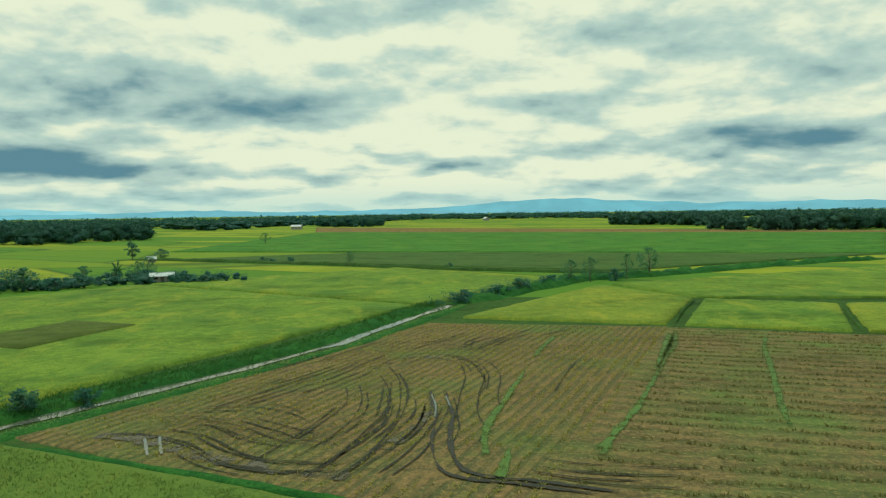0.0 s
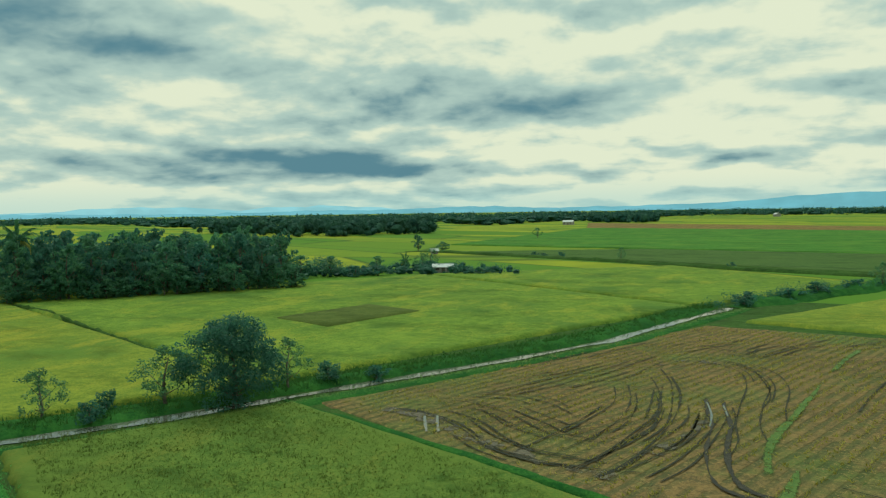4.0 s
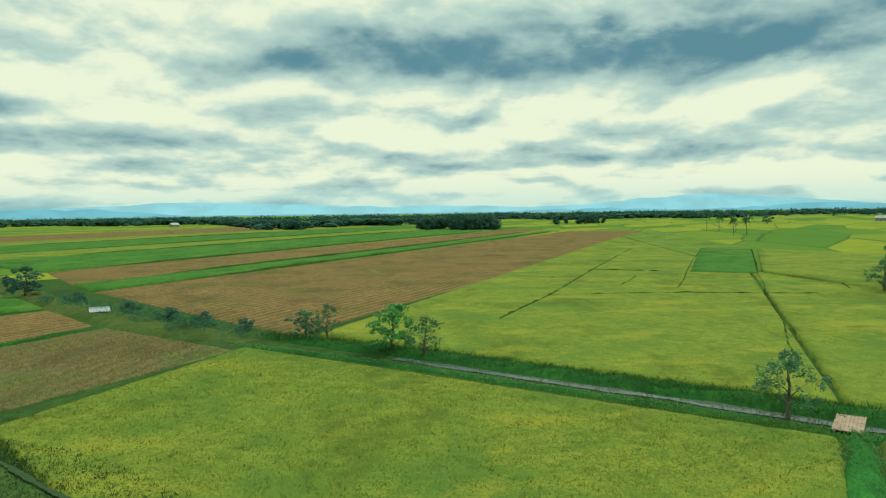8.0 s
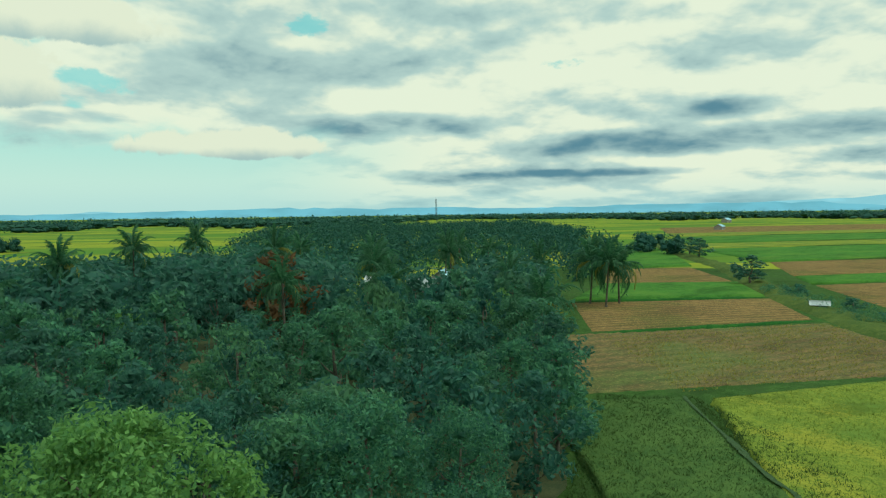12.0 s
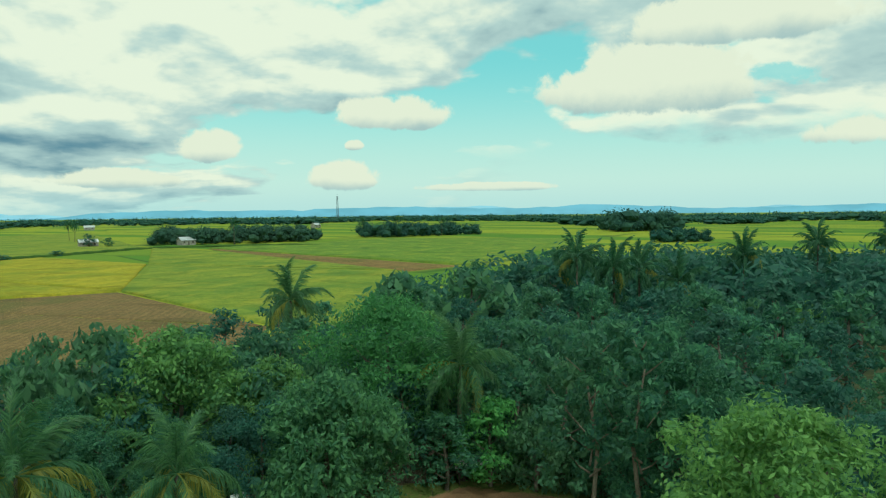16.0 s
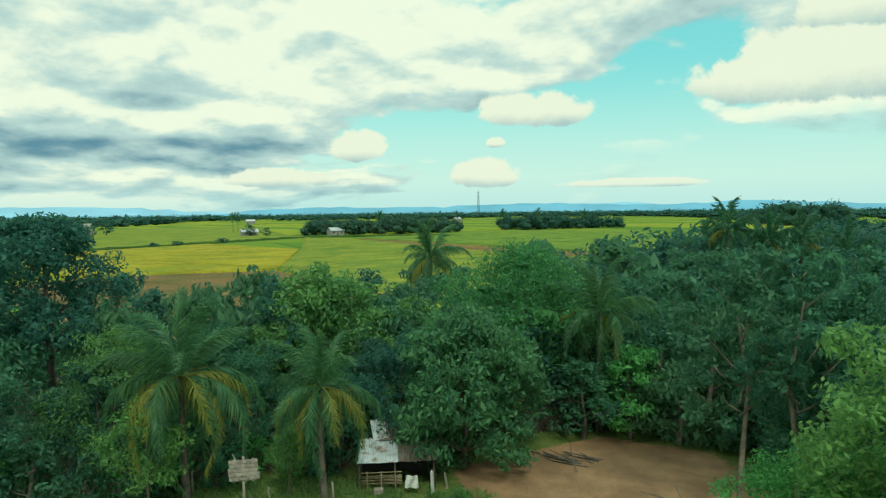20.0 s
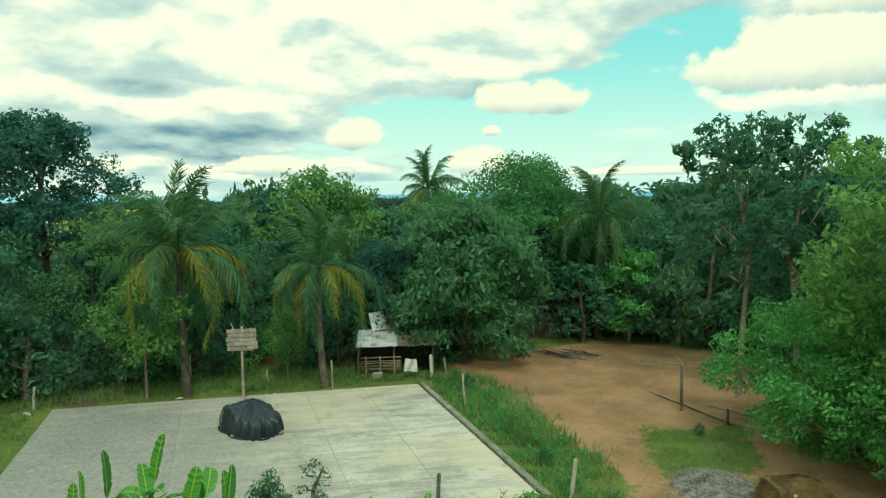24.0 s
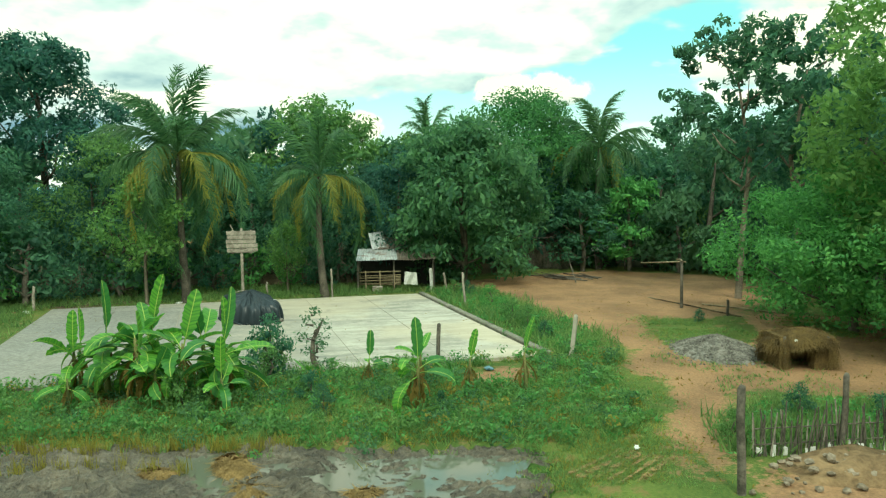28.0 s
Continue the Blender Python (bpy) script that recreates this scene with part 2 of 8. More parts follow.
def crop(name, dark, light, patch, heading=0.0, row=0.0, furrow=(0.1, 0.08, 0.05), rowmix=0.6, scale=0.06, ripe=None):
    """A field: broad patches, clumps and, with row > 0, rows that many metres apart along heading."""
    m, t, b = material(name, 0.95)
    b.inputs["Specular IOR Level"].default_value = 0.04
    add, calc, mix, step, fbm, vmath = nodes_of(t)
    p = add("NewGeometry").outputs["Position"]
    broad = fbm(p, scale, 4.0, 0.6)
    clump = fbm(p, 0.9, 5.0, 0.7)
    fine = fbm(p, 5.0, 3.0, 0.7)
    c = mix(step(calc("ADD", calc("MULTIPLY", clump, 0.5), calc("MULTIPLY", fine, 0.5)), 0.39, 0.6), dark, light)
    c = mix(step(broad, 0.46, 0.68), c, patch)
    c = mix(calc("MULTIPLY", step(fbm(p, 0.28, 5.0, 0.7), 0.52, 0.62), 0.35), c, patch)
    # ripeness varies in long drifts
    drift = fbm(vmath("MULTIPLY", vmath("ADD", p, (31.0, 7.0, 0.0)), (0.05, 0.1, 0.0)), 1.0, 9.0, 0.74, 0.2)
    c = mix(calc("MULTIPLY", step(drift, 0.50, 0.62), 0.55), c, tuple(0.6 * q for q in dark))
    c = mix(calc("MULTIPLY", step(drift, 0.44, 0.34), 0.5), c, tuple(1.12 * q for q in light))
    if ripe:                    # riper streaks
        c = mix(calc("MULTIPLY", step(calc("ADD", calc("MULTIPLY", fbm(vmath("MULTIPLY", p, (0.12, 0.06, 0.0)), 1.0, 9.0, 0.76, 0.2), 0.75), calc("MULTIPLY", fine, 0.25)), 0.5, 0.6), 0.6), c, ripe)
    h = calc("ADD", fine, clump)
    if row:
        a = radians(heading)
        across = vmath("DOT_PRODUCT", p, (math.cos(a) / row, math.sin(a) / row, 0.0))
        wave = calc("SINE", calc("MULTIPLY", calc("ADD", across, calc("MULTIPLY", fbm(p, 0.04, 2.0), 1.6)), 2 * math.pi))
        worn = calc("MULTIPLY", step(calc("ADD", wave, calc("MULTIPLY", calc("SUBTRACT", fine, 0.5), 1.5)), -0.2, 0.7), step(fbm(p, 0.2, 4.0, 0.7), 0.30, 0.50))
        c = mix(calc("MULTIPLY", worn, rowmix), c, furrow)
        straw = fbm(vmath("MULTIPLY", p, (1.0, 1.0, 0.2)), 2.6, 6.0, 0.8)
        c = mix(calc("MULTIPLY", step(straw, 0.54, 0.62), 0.6), c, tuple(1.6 * q for q in light))
        c = mix(calc("MULTIPLY", step(straw, 0.45, 0.38), 0.6), c, tuple(0.45 * q for q in dark))
        h = calc("SUBTRACT", h, worn)
    t.links.new(c, b.inputs["Base Color"])
    bump_on(t, b, h, 0.7, 0.12)
    return m


def plain(name, colour, rough=0.6, metal=0.0, grain=8.0):
    m, t, b = material(name, rough)
    add, calc, mix, step, fbm, vmath = nodes_of(t)
    p = add("TexCoord").outputs["Object"]
    n = fbm(p, grain, 5.0, 0.65)
    t.links.new(mix(step(n, 0.3, 0.7), tuple(0.72 * c for c in colour), colour), b.inputs["Base Color"])
    b.inputs["Metallic"].default_value = metal
    bump_on(t, b, n, 0.3, 0.01)
    return m


def plain_of_fields():
    """The far plain: long plots of different ripeness, dark dikes between them."""
    m, t, b = material("plain", 0.95)
    b.inputs["Specular IOR Level"].default_value = 0.04
    add, calc, mix, step, fbm, vmath = nodes_of(t)
    p = add("NewGeometry").outputs["Position"]
    warp = vmath("ADD", p, vmath("MULTIPLY", vmath("SUBTRACT", add("TexNoise", Scale=0.004).outputs["Color"], (0.5, 0.5, 0.5)), (60.0, 60.0, 0.0)))
    c2 = add("CombineXYZ")
    t.links.new(vmath("DOT_PRODUCT", warp, (-0.898 / 120, 0.44 / 120, 0.0)), c2.inputs[0])
    t.links.new(vmath("DOT_PRODUCT", warp, (-0.44 / 30, -0.898 / 30, 0.0)), c2.inputs[1])
    cell = t.nodes.new("ShaderNodeTexVoronoi")
    cell.inputs["Scale"].default_value = 1.0
    t.links.new(c2.outputs[0], cell.inputs["Vector"])
    border = t.nodes.new("ShaderNodeTexVoronoi")
    border.feature = "DISTANCE_TO_EDGE"
    border.inputs["Scale"].default_value = 1.0
    t.links.new(c2.outputs[0], border.inputs["Vector"])
    pick = add("SeparateColor")
    t.links.new(cell.outputs["Color"], pick.inputs[0])
    c = mix(step(pick.outputs[0], 0.2, 0.7), (0.08, 0.165, 0.02), (0.235, 0.255, 0.022))
    c = mix(calc("MULTIPLY", step(fbm(p, 0.05, 5.0, 0.6), 0.4, 0.65), 0.45), c, (0.10, 0.16, 0.02))
    c = mix(calc("MULTIPLY", step(border.outputs["Distance"], 0.03, 0.0), 0.75), c, (0.035, 0.07, 0.02))
    t.links.new(c, b.inputs["Base Color"])
    bump_on(t, b, fbm(p, 0.8, 4.0, 0.7), 0.5, 0.1)
    return m


M_GROUND = plain_of_fields()
M_RICE = crop("rice_ripening", (0.08, 0.14, 0.022), (0.17, 0.235, 0.034), (0.075, 0.135, 0.026), ripe=(0.26, 0.265, 0.034))
M_RICE_GOLD = crop("rice_golden", (0.115, 0.157, 0.024), (0.205, 0.236, 0.032), (0.098, 0.16, 0.028), ripe=(0.30, 0.27, 0.034))
M_RICE_RIPE = crop("rice_ready", (0.19, 0.175, 0.018), (0.32, 0.275, 0.026), (0.17, 0.195, 0.022), ripe=(0.40, 0.31, 0.026))
M_RICE_GREEN = crop("rice_young", (0.035, 0.105, 0.018), (0.075, 0.18, 0.028), (0.09, 0.175, 0.026))
M_RICE_DULL = crop("rice_shaded", (0.04, 0.082, 0.022), (0.075, 0.12, 0.03), (0.066, 0.108, 0.028))
M_RICE_MID = crop("rice_middle", (0.062, 0.112, 0.022), (0.118, 0.165, 0.032), (0.105, 0.15, 0.028), ripe=(0.15, 0.16, 0.03))
M_RICE_BROWN = crop("rice_withered", (0.06, 0.085, 0.02), (0.10, 0.12, 0.028), (0.08, 0.105, 0.024))
M_STUBBLE = crop("stubble", (0.10, 0.078, 0.038), (0.215, 0.135, 0.056), (0.10, 0.135, 0.036), -24.0, 1.0, (0.055, 0.07, 0.03), 0.6)
M_STUBBLE_B = crop("stubble_cut", (0.10, 0.08, 0.038), (0.205, 0.135, 0.056), (0.105, 0.14, 0.038), 72.0, 2.2, (0.07, 0.085, 0.03), 0.5)
M_STUBBLE_C = crop("stubble_dry", (0.135, 0.086, 0.034), (0.28, 0.165, 0.062), (0.12, 0.11, 0.03), 64.0, 1.9, (0.07, 0.065, 0.028), 0.65)
M_BANK = crop("bank_grass", (0.014, 0.065, 0.014), (0.04, 0.125, 0.022), (0.02, 0.08, 0.018), scale=0.2)
M_TRACK = crop("track_grass", (0.05, 0.085, 0.02), (0.10, 0.125, 0.03), (0.07, 0.10, 0.03), scale=0.3)
M_LANE = crop("lane_grass", (0.022, 0.11, 0.022), (0.06, 0.20, 0.035), (0.03, 0.13, 0.03), scale=0.4)
M_DIKE = crop("dike_grass", (0.025, 0.06, 0.012), (0.06, 0.11, 0.025), (0.04, 0.07, 0.02), scale=0.3)
M_BARK = surface("bark", (0.05, 0.045, 0.035), (0.15, 0.13, 0.10), 1.5, 14.0)
M_PALMBARK = surface("palm_bark", (0.05, 0.045, 0.035), (0.15, 0.13, 0.10), 2.0, 20.0)
M_LEAF = foliage("leaf_green", (0.026, 0.105, 0.078), (0.10, 0.265, 0.125))
M_LEAF_DARK = foliage("leaf_dark", (0.022, 0.098, 0.09), (0.06, 0.185, 0.118))
M_LEAF_BRIGHT = foliage("leaf_bright", (0.05, 0.20, 0.06), (0.165, 0.44, 0.11))
M_LEAF_YELLOW = foliage("leaf_yellowish", (0.055, 0.155, 0.058), (0.19, 0.37, 0.10))
M_LEAF_MANGO = foliage("leaf_mango", (0.034, 0.125, 0.072), (0.14, 0.32, 0.12))
M_LEAF_LIME = foliage("leaf_lime", (0.068, 0.185, 0.058), (0.23, 0.43, 0.11))
M_LEAF_RAIN = foliage("leaf_rain_tree", (0.03, 0.13, 0.058), (0.115, 0.34, 0.095))
M_LEAF_FINE = foliage("leaf_bamboo", (0.036, 0.115, 0.072), (0.12, 0.275, 0.12))
M_LEAF_RED = foliage("leaf_rust", (0.09, 0.05, 0.022), (0.19, 0.105, 0.045))
M_FROND = foliage("frond_green", (0.034, 0.12, 0.062), (0.13, 0.28, 0.10), 0.4)
M_FROND_DARK = foliage("frond_dark", (0.02, 0.09, 0.05), (0.075, 0.21, 0.09), 0.5)
M_FROND_OLD = foliage("frond_yellowed", (0.13, 0.17, 0.035), (0.38, 0.37, 0.07), 0.5)
M_BANANA_DRY = foliage("banana_dead", (0.13, 0.09, 0.03), (0.34, 0.25, 0.06), 0.8)
# far trees: teal leaf tone with a little distance haze put into the colour
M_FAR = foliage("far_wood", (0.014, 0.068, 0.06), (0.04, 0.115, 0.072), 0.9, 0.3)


# ---- mesh shorthand ----
def mesh_of(name, verts, faces, mats, smooth=False, mat_index=None):
    me = bpy.data.meshes.new(name)
    me.from_pydata([tuple(v) for v in verts] if not isinstance(verts, np.ndarray) else verts.tolist(), [], faces if isinstance(faces, list) else faces.tolist())
    for m in (mats if isinstance(mats, (list, tuple)) else [mats]):
        me.materials.append(m)
    if mat_index is not None:
        me.polygons.foreach_set("material_index", np.asarray(mat_index, dtype=np.int32))
    if smooth:
        me.polygons.foreach_set("use_smooth", np.ones(len(me.polygons), dtype=bool))
    me.update()
    return me


def part(name, me, parent, label="", m=None):
    ob = new(name, me)
    ob.parent = parent
    if m is not None:
        ob.matrix_basis = m
    return tagged(ob, label)


def setting(name, me, label=""):
    return tagged(new(name, me), label, kind="structure")


def stuff(name, me, label, category):
    return tagged(new(name, me), label, category, kind="stuff")


def bilinear(corners, nu, nv):
    """Grid points over a four-sided plot, row by row."""
    a, b, c, d = (np.array(p, dtype=float) for p in corners)
    u, v = np.meshgrid(np.linspace(0, 1, nu + 1), np.linspace(0, 1, nv + 1))
    u, v = u.ravel()[:, None], v.ravel()[:, None]
    return (a * (1 - u) + b * u) * (1 - v) + (d * (1 - u) + c * u) * v


def grid_faces(nu, nv):
    i = np.arange(nu * nv)
    k = (i // nu) * (nu + 1) + i % nu
    return np.stack([k, k + 1, k + nu + 2, k + nu + 1], axis=1)


rng = np.random.default_rng(7)


def waves(xy, size, seed):
    """Smooth uneven ground, -1 to 1."""
    r = np.random.default_rng(seed)
    z = np.zeros(len(xy))
    for k in range(5):
        a, f, ph = r.uniform(0, 6.28), r.uniform(0.6, 2.4) / size, r.uniform(0, 6.28)
        z += np.sin((xy[:, 0] * math.cos(a) + xy[:, 1] * math.sin(a)) * f * 6.28 + ph + 1.3 * np.sin(xy[:, 1] * f * 2.1 + ph))
    return z / 5


def plot(name, corners, height, mat, label, bump=0.05, size=6.0, step_m=4.0, edge=0.12, rows=None):
    """A field as a raised bed: uneven top, sides that run into the ground. rows: (heading, spacing, depth) of real furrows."""
    c = [np.array(p, dtype=float) for p in corners]
    lu = max(np.linalg.norm(c[1] - c[0]), np.linalg.norm(c[2] - c[3]))
    lv = max(np.linalg.norm(c[3] - c[0]), np.linalg.norm(c[2] - c[1]))
    nu, nv = int(min(max(lu / step_m, 6), 260)), int(min(max(lv / step_m, 6), 260))
    us, vs = (np.concatenate([[0], np.linspace(0.35 / ln, 1 - 0.35 / ln, n - 1), [1]]) for ln, n in ((lu, nu), (lv, nv)))      # steep narrow edge all round
    u, v = (q.ravel()[:, None] for q in np.meshgrid(us, vs))
    xy = (c[0] * (1 - u) + c[1] * u) * (1 - v) + (c[3] * (1 - u) + c[2] * u) * v
    z = height + bump * waves(xy, size, len(name) + int(abs(xy[0, 0])) % 97)
    if rows:
        a = radians(rows[0])
        z = z + rows[2] * np.sin((xy[:, 0] * math.cos(a) + xy[:, 1] * math.sin(a) + 0.8 * waves(xy, 25.0, 3)) * 6.283 / rows[1])
    iu, iv = np.arange(len(xy)) % (nu + 1), np.arange(len(xy)) // (nu + 1)
    rim = (iu == 0) | (iu == nu) | (iv == 0) | (iv == nv)
    jit = np.random.default_rng(nu * 31 + nv).normal(0, edge, (len(xy), 2))
    xy = xy + jit * rim[:, None]
    z = np.where(rim, -0.06, z)
    return setting(name, mesh_of(name, np.column_stack([xy, z]), grid_faces(nu, nv), mat, True), label)


def strip(name, line, width, height, mat, label, crown=0.4, wobble=0.25, step_m=1.5, seed=1, kind=None):
    """A long low mound along a line (a dike, a bank, a path): rounded across, uneven along."""
    pts = [np.array(p, dtype=float) for p in line]
    r = np.random.default_rng(seed)
    path = []
    for a, b in zip(pts, pts[1:]):
        n = max(int(np.linalg.norm(b - a) / step_m), 1)
        path += [a + (b - a) * i / n for i in range(n)]
    path = np.array(path + [pts[-1]])
    k = np.ones(5) / 5
    if len(path) > 8:
        sm = np.column_stack([np.convolve(np.pad(path[:, i], 2, "edge"), k, "valid") for i in (0, 1)])
        sm[0], sm[-1] = path[0], path[-1]
        path = sm
    d = np.gradient(path, axis=0)
    d /= np.linalg.norm(d, axis=1)[:, None] + 1e-9
    nrm = np.column_stack([-d[:, 1], d[:, 0]])
    prof = [(-0.5, 0.0), (-0.36, 0.7), (-0.12, 1.0), (0.14, 0.95), (0.37, 0.65), (0.5, 0.0)]
    ws = width * (1 + wobble * 0.6 * np.convolve(r.normal(0, 1, len(path)), np.ones(3) / 3, "same"))
    ends = np.clip(np.minimum(np.arange(len(path)), np.arange(len(path))[::-1]) / 5.0, 0.12, 1.0)
    ws = ws * (0.4 + 0.6 * ends)
    verts = []
    for i in range(len(path)):
        for u, h in prof:
            p = path[i] + nrm[i] * u * ws[i]
            verts.append((p[0], p[1], -0.05 if h == 0 else height * h * ends[i] * (1 + crown * r.normal(0, 0.5))))
    return setting(name, mesh_of(name, verts, grid_faces(len(prof) - 1, len(path) - 1), mat, True), label)


# ---- land ----
def ground_sheet():
    rings = [0, 30, 60, 120, 240, 480, 900, 1600, 2600, 3800, 4900]
    n = 72
    verts = [(0.0, 0.0, -0.02)]
    for r in rings[1:]:
        for k in range(n):
            a = 2 * math.pi * k / n
            verts.append((r * math.cos(a), r * math.sin(a), -0.02))
    faces = [(0, 1 + k, 1 + (k + 1) % n) for k in range(n)]
    for i in range(len(rings) - 2):
        o, q = 1 + i * n, 1 + (i + 1) * n
        faces += [(o + k, q + k, q + (k + 1) % n, o + (k + 1) % n) for k in range(n)]
    return setting("ground", mesh_of("ground", verts, faces, M_GROUND), "wide flat farmland of rice fields reaching the horizon")


ground_sheet()

CANAL = [(-300, -218), (-230, -155), (-176, -101), (-141, -74.5), (-116.5, -53), (-98.8, -34.8), (-88.3, -20.2), (-76, -2), (-65, 11.7), (-56, 23.3),
         (-49.3, 31), (-40.6, 42.2), (-35.5, 50), (-29, 60), (-21.8, 71), (-13.9, 84.5), (-5, 107), (0.3, 119.5), (16.6, 144), (29, 160),
         (48, 169), (75, 185), (105, 203), (131, 212)]


def beside(line, off):
    """The line moved sideways by off metres (to its left)."""
    p = np.array(line, dtype=float)
    d = np.gradient(p, axis=0)
    d /= np.linalg.norm(d, axis=1)[:, None]
    return [tuple(q) for q in p + np.column_stack([-d[:, 1], d[:, 0]]) * off]


def water_material(name, tint):
    m, t, b = material(name, 0.06)
    b.inputs["Base Color"].default_value = (*tint, 1)
    b.inputs["Specular IOR Level"].default_value = 0.6
    add, calc, mix, step, fbm, vmath = nodes_of(t)
    bump_on(t, b, fbm(add("NewGeometry").outputs["Position"], 2.5, 3.0), 0.06, 0.02)
    return m


M_WATER = water_material("muddy_water", (0.10, 0.105, 0.08))


def ribbon(name, line, width, z, mat, label, seed=2, step_m=1.0):
    pts = np.array(line, dtype=float)
    path = []
    for a, b in zip(pts, pts[1:]):
        n = max(int(np.linalg.norm(b - a) / step_m), 1)
        path += [a + (b - a) * i / n for i in range(n)]
    path = np.array(path)
    d = np.gradient(path, axis=0)
    d /= np.linalg.norm(d, axis=1)[:, None] + 1e-9
    r = np.random.default_rng(seed)
    w = width * (0.5 + 0.25 * np.convolve(r.normal(0, 1.2, len(path)), np.ones(5) / 5, "same"))
    nrm = np.column_stack([-d[:, 1], d[:, 0]])
    l, q = path + nrm * w[:, None], path - nrm * w[:, None]
    verts = np.column_stack([np.stack([l, q], 1).reshape(-1, 2), np.full(2 * len(path), z)])
    return setting(name, mesh_of(name, verts, grid_faces(1, len(path) - 1), mat), label)


def soft_material(name, dark, light, rough=0.85, lo=0.3, hi=0.6, scale=1.1):
    """Broken stains of mud or grass: solid along the middle, thinning out at the edge."""
    m, t, b = material(name, rough)
    add, calc, mix, step, fbm, vmath = nodes_of(t)
    p = add("NewGeometry").outputs["Position"]
    at = t.nodes.new("ShaderNodeAttribute")
    at.attribute_name = "cover"
    fine = fbm(p, 4.0, 4.0, 0.7)
    t.links.new(mix(step(fine, 0.3, 0.7), dark, light), b.inputs["Base Color"])
    bump_on(t, b, fine, 0.7, 0.08)
    ms = add("MixShader")
    worn = calc("ADD", at.outputs["Fac"], calc("MULTIPLY", calc("SUBTRACT", fbm(p, scale, 5.0, 0.7), 0.5), 1.7))
    t.links.new(step(worn, lo, hi), ms.inputs[0])
    t.links.new(add("BsdfTransparent").outputs[0], ms.inputs[1])
    t.links.new(b.outputs[0], ms.inputs[2])
    t.links.new(ms.outputs[0], t.nodes["Material Output"].inputs[0])
    return m


def smooth_line(line, n=7):
    pts = [np.array(p, dtype=float) for p in line]
    fine = []
    for k in range(len(pts) - 1):
        p0, p1, p2, p3 = pts[max(k - 1, 0)], pts[k], pts[k + 1], pts[min(k + 2, len(pts) - 1)]
        for u in np.linspace(0, 1, n)[:-1]:
            fine.append(0.5 * (2 * p1 + (p2 - p0) * u + (2 * p0 - 5 * p1 + 4 * p2 - p3) * u * u + (3 * p1 - p0 - 3 * p2 + p3) * u ** 3))
    return np.array(fine + [pts[-1]])


def soft_ribbon(name, lines, width, z, mat, label, seed=2):
    """Flat stains along lines, with the attribute cover falling to nothing at the edges."""
    r = np.random.default_rng(seed)
    vs, fs, cs, o = [], [], [], 0
    for line in lines:
        path = smooth_line(line)
        d = np.gradient(path, axis=0)
        d /= np.linalg.norm(d, axis=1)[:, None] + 1e-9
        nrm = np.column_stack([-d[:, 1], d[:, 0]])
        n = len(path)
        w = width * (0.55 + 0.3 * np.convolve(r.normal(0, 1.0, n), np.ones(3) / 3, "same"))
        end = np.clip(np.minimum(np.arange(n), np.arange(n)[::-1]) / 3.0, 0, 1)
        for u, c in ((-1.0, 0.0), (-0.35, 1.0), (0.35, 1.0), (1.0, 0.0)):
            q = path + nrm * (w * u)[:, None]
            vs.append(np.column_stack([q, np.full(n, z)]))
            cs.append(c * end)
        k = np.arange(n - 1)
        for j in range(3):
            a = o + j * n + k
            fs.append(np.stack([a, a + 1, a + n + 1, a + n], axis=1))
        o += 4 * n
    me = mesh_of(name, np.concatenate(vs), np.concatenate(fs), mat)
    me.attributes.new("cover", "FLOAT", "POINT").data.foreach_set("value", np.concatenate(cs).astype(np.float32))
    return setting(name, me, label)


setting("field_margin", mesh_of("field_margin", [(-150, -140, 0.01), (125, -20, 0.01), (125, 120, 0.01), (0, 130, 0.01), (-95, 45, 0.01), (-210, -50, 0.01)], [(0, 1, 2, 3, 4, 5)], M_DIKE), "weedy margins between the plots")
ribbon("water", CANAL[7:18], 1.35, 0.07, M_WATER, "narrow muddy irrigation canal between grassy banks")
strip("bank_far", beside(CANAL[6:18], 3.0), 4.6, 0.5, M_BANK, "broad dark green grassy bank of the canal", seed=3)
strip("bank_near", beside(CANAL[6:18], -2.5), 2.2, 0.2, M_BANK, "narrow grassy bank of the canal", seed=4)
strip("drain_south", CANAL[:7], 7.0, 0.6, M_TRACK, "overgrown drain with weeds and shrubs", crown=0.8, seed=5, step_m=2.0)
strip("drain_north", CANAL[17:], 7.0, 0.9, M_BANK, "overgrown drain between yellow rice fields", crown=0.8, seed=6, step_m=2.0)

# near side of the canal
plot("field_ripe", [(-8, 8.0), (-45.6, 28.9), (-82.8, -19.8), (-52.6, -31.6)], 0.45, M_RICE_GOLD, "dense ripening yellow-green rice field", 0.06, 5.0, 0.5)
plot("field_green_corner", [(-6, 7.2), (-36.3, -16.2), (-51.4, -33.0), (-42, -40)], 0.40, M_RICE_DULL, "duller green rice field beside the wood", 0.05, 5.0, 0.9)
plot("field_middle", [(-30.4, 22.9), (-44.9, 31.2), (-33.6, 48.6), (-11.4, 39.4)], 0.45, M_RICE_MID, "green rice field beside a grassy track", 0.06, 5.0, 0.8)
plot("field_middle_inner", [(-4, 8.4), (-34.5, 25.6), (-15.5, 41.2), (1, 33.6)], 0.45, M_RICE_MID, "green rice field beside a grassy track", 0.06, 5.0, 0.9)
strip("grass_track", [(-47.6, 31.0), (-45.4, 30.3), (-37.4, 25.2), (-31.4, 21.9), (-18, 14.2), (-6, 7.6)], 2.3, 0.55, M_LANE, "grassy track between rice fields", seed=8)
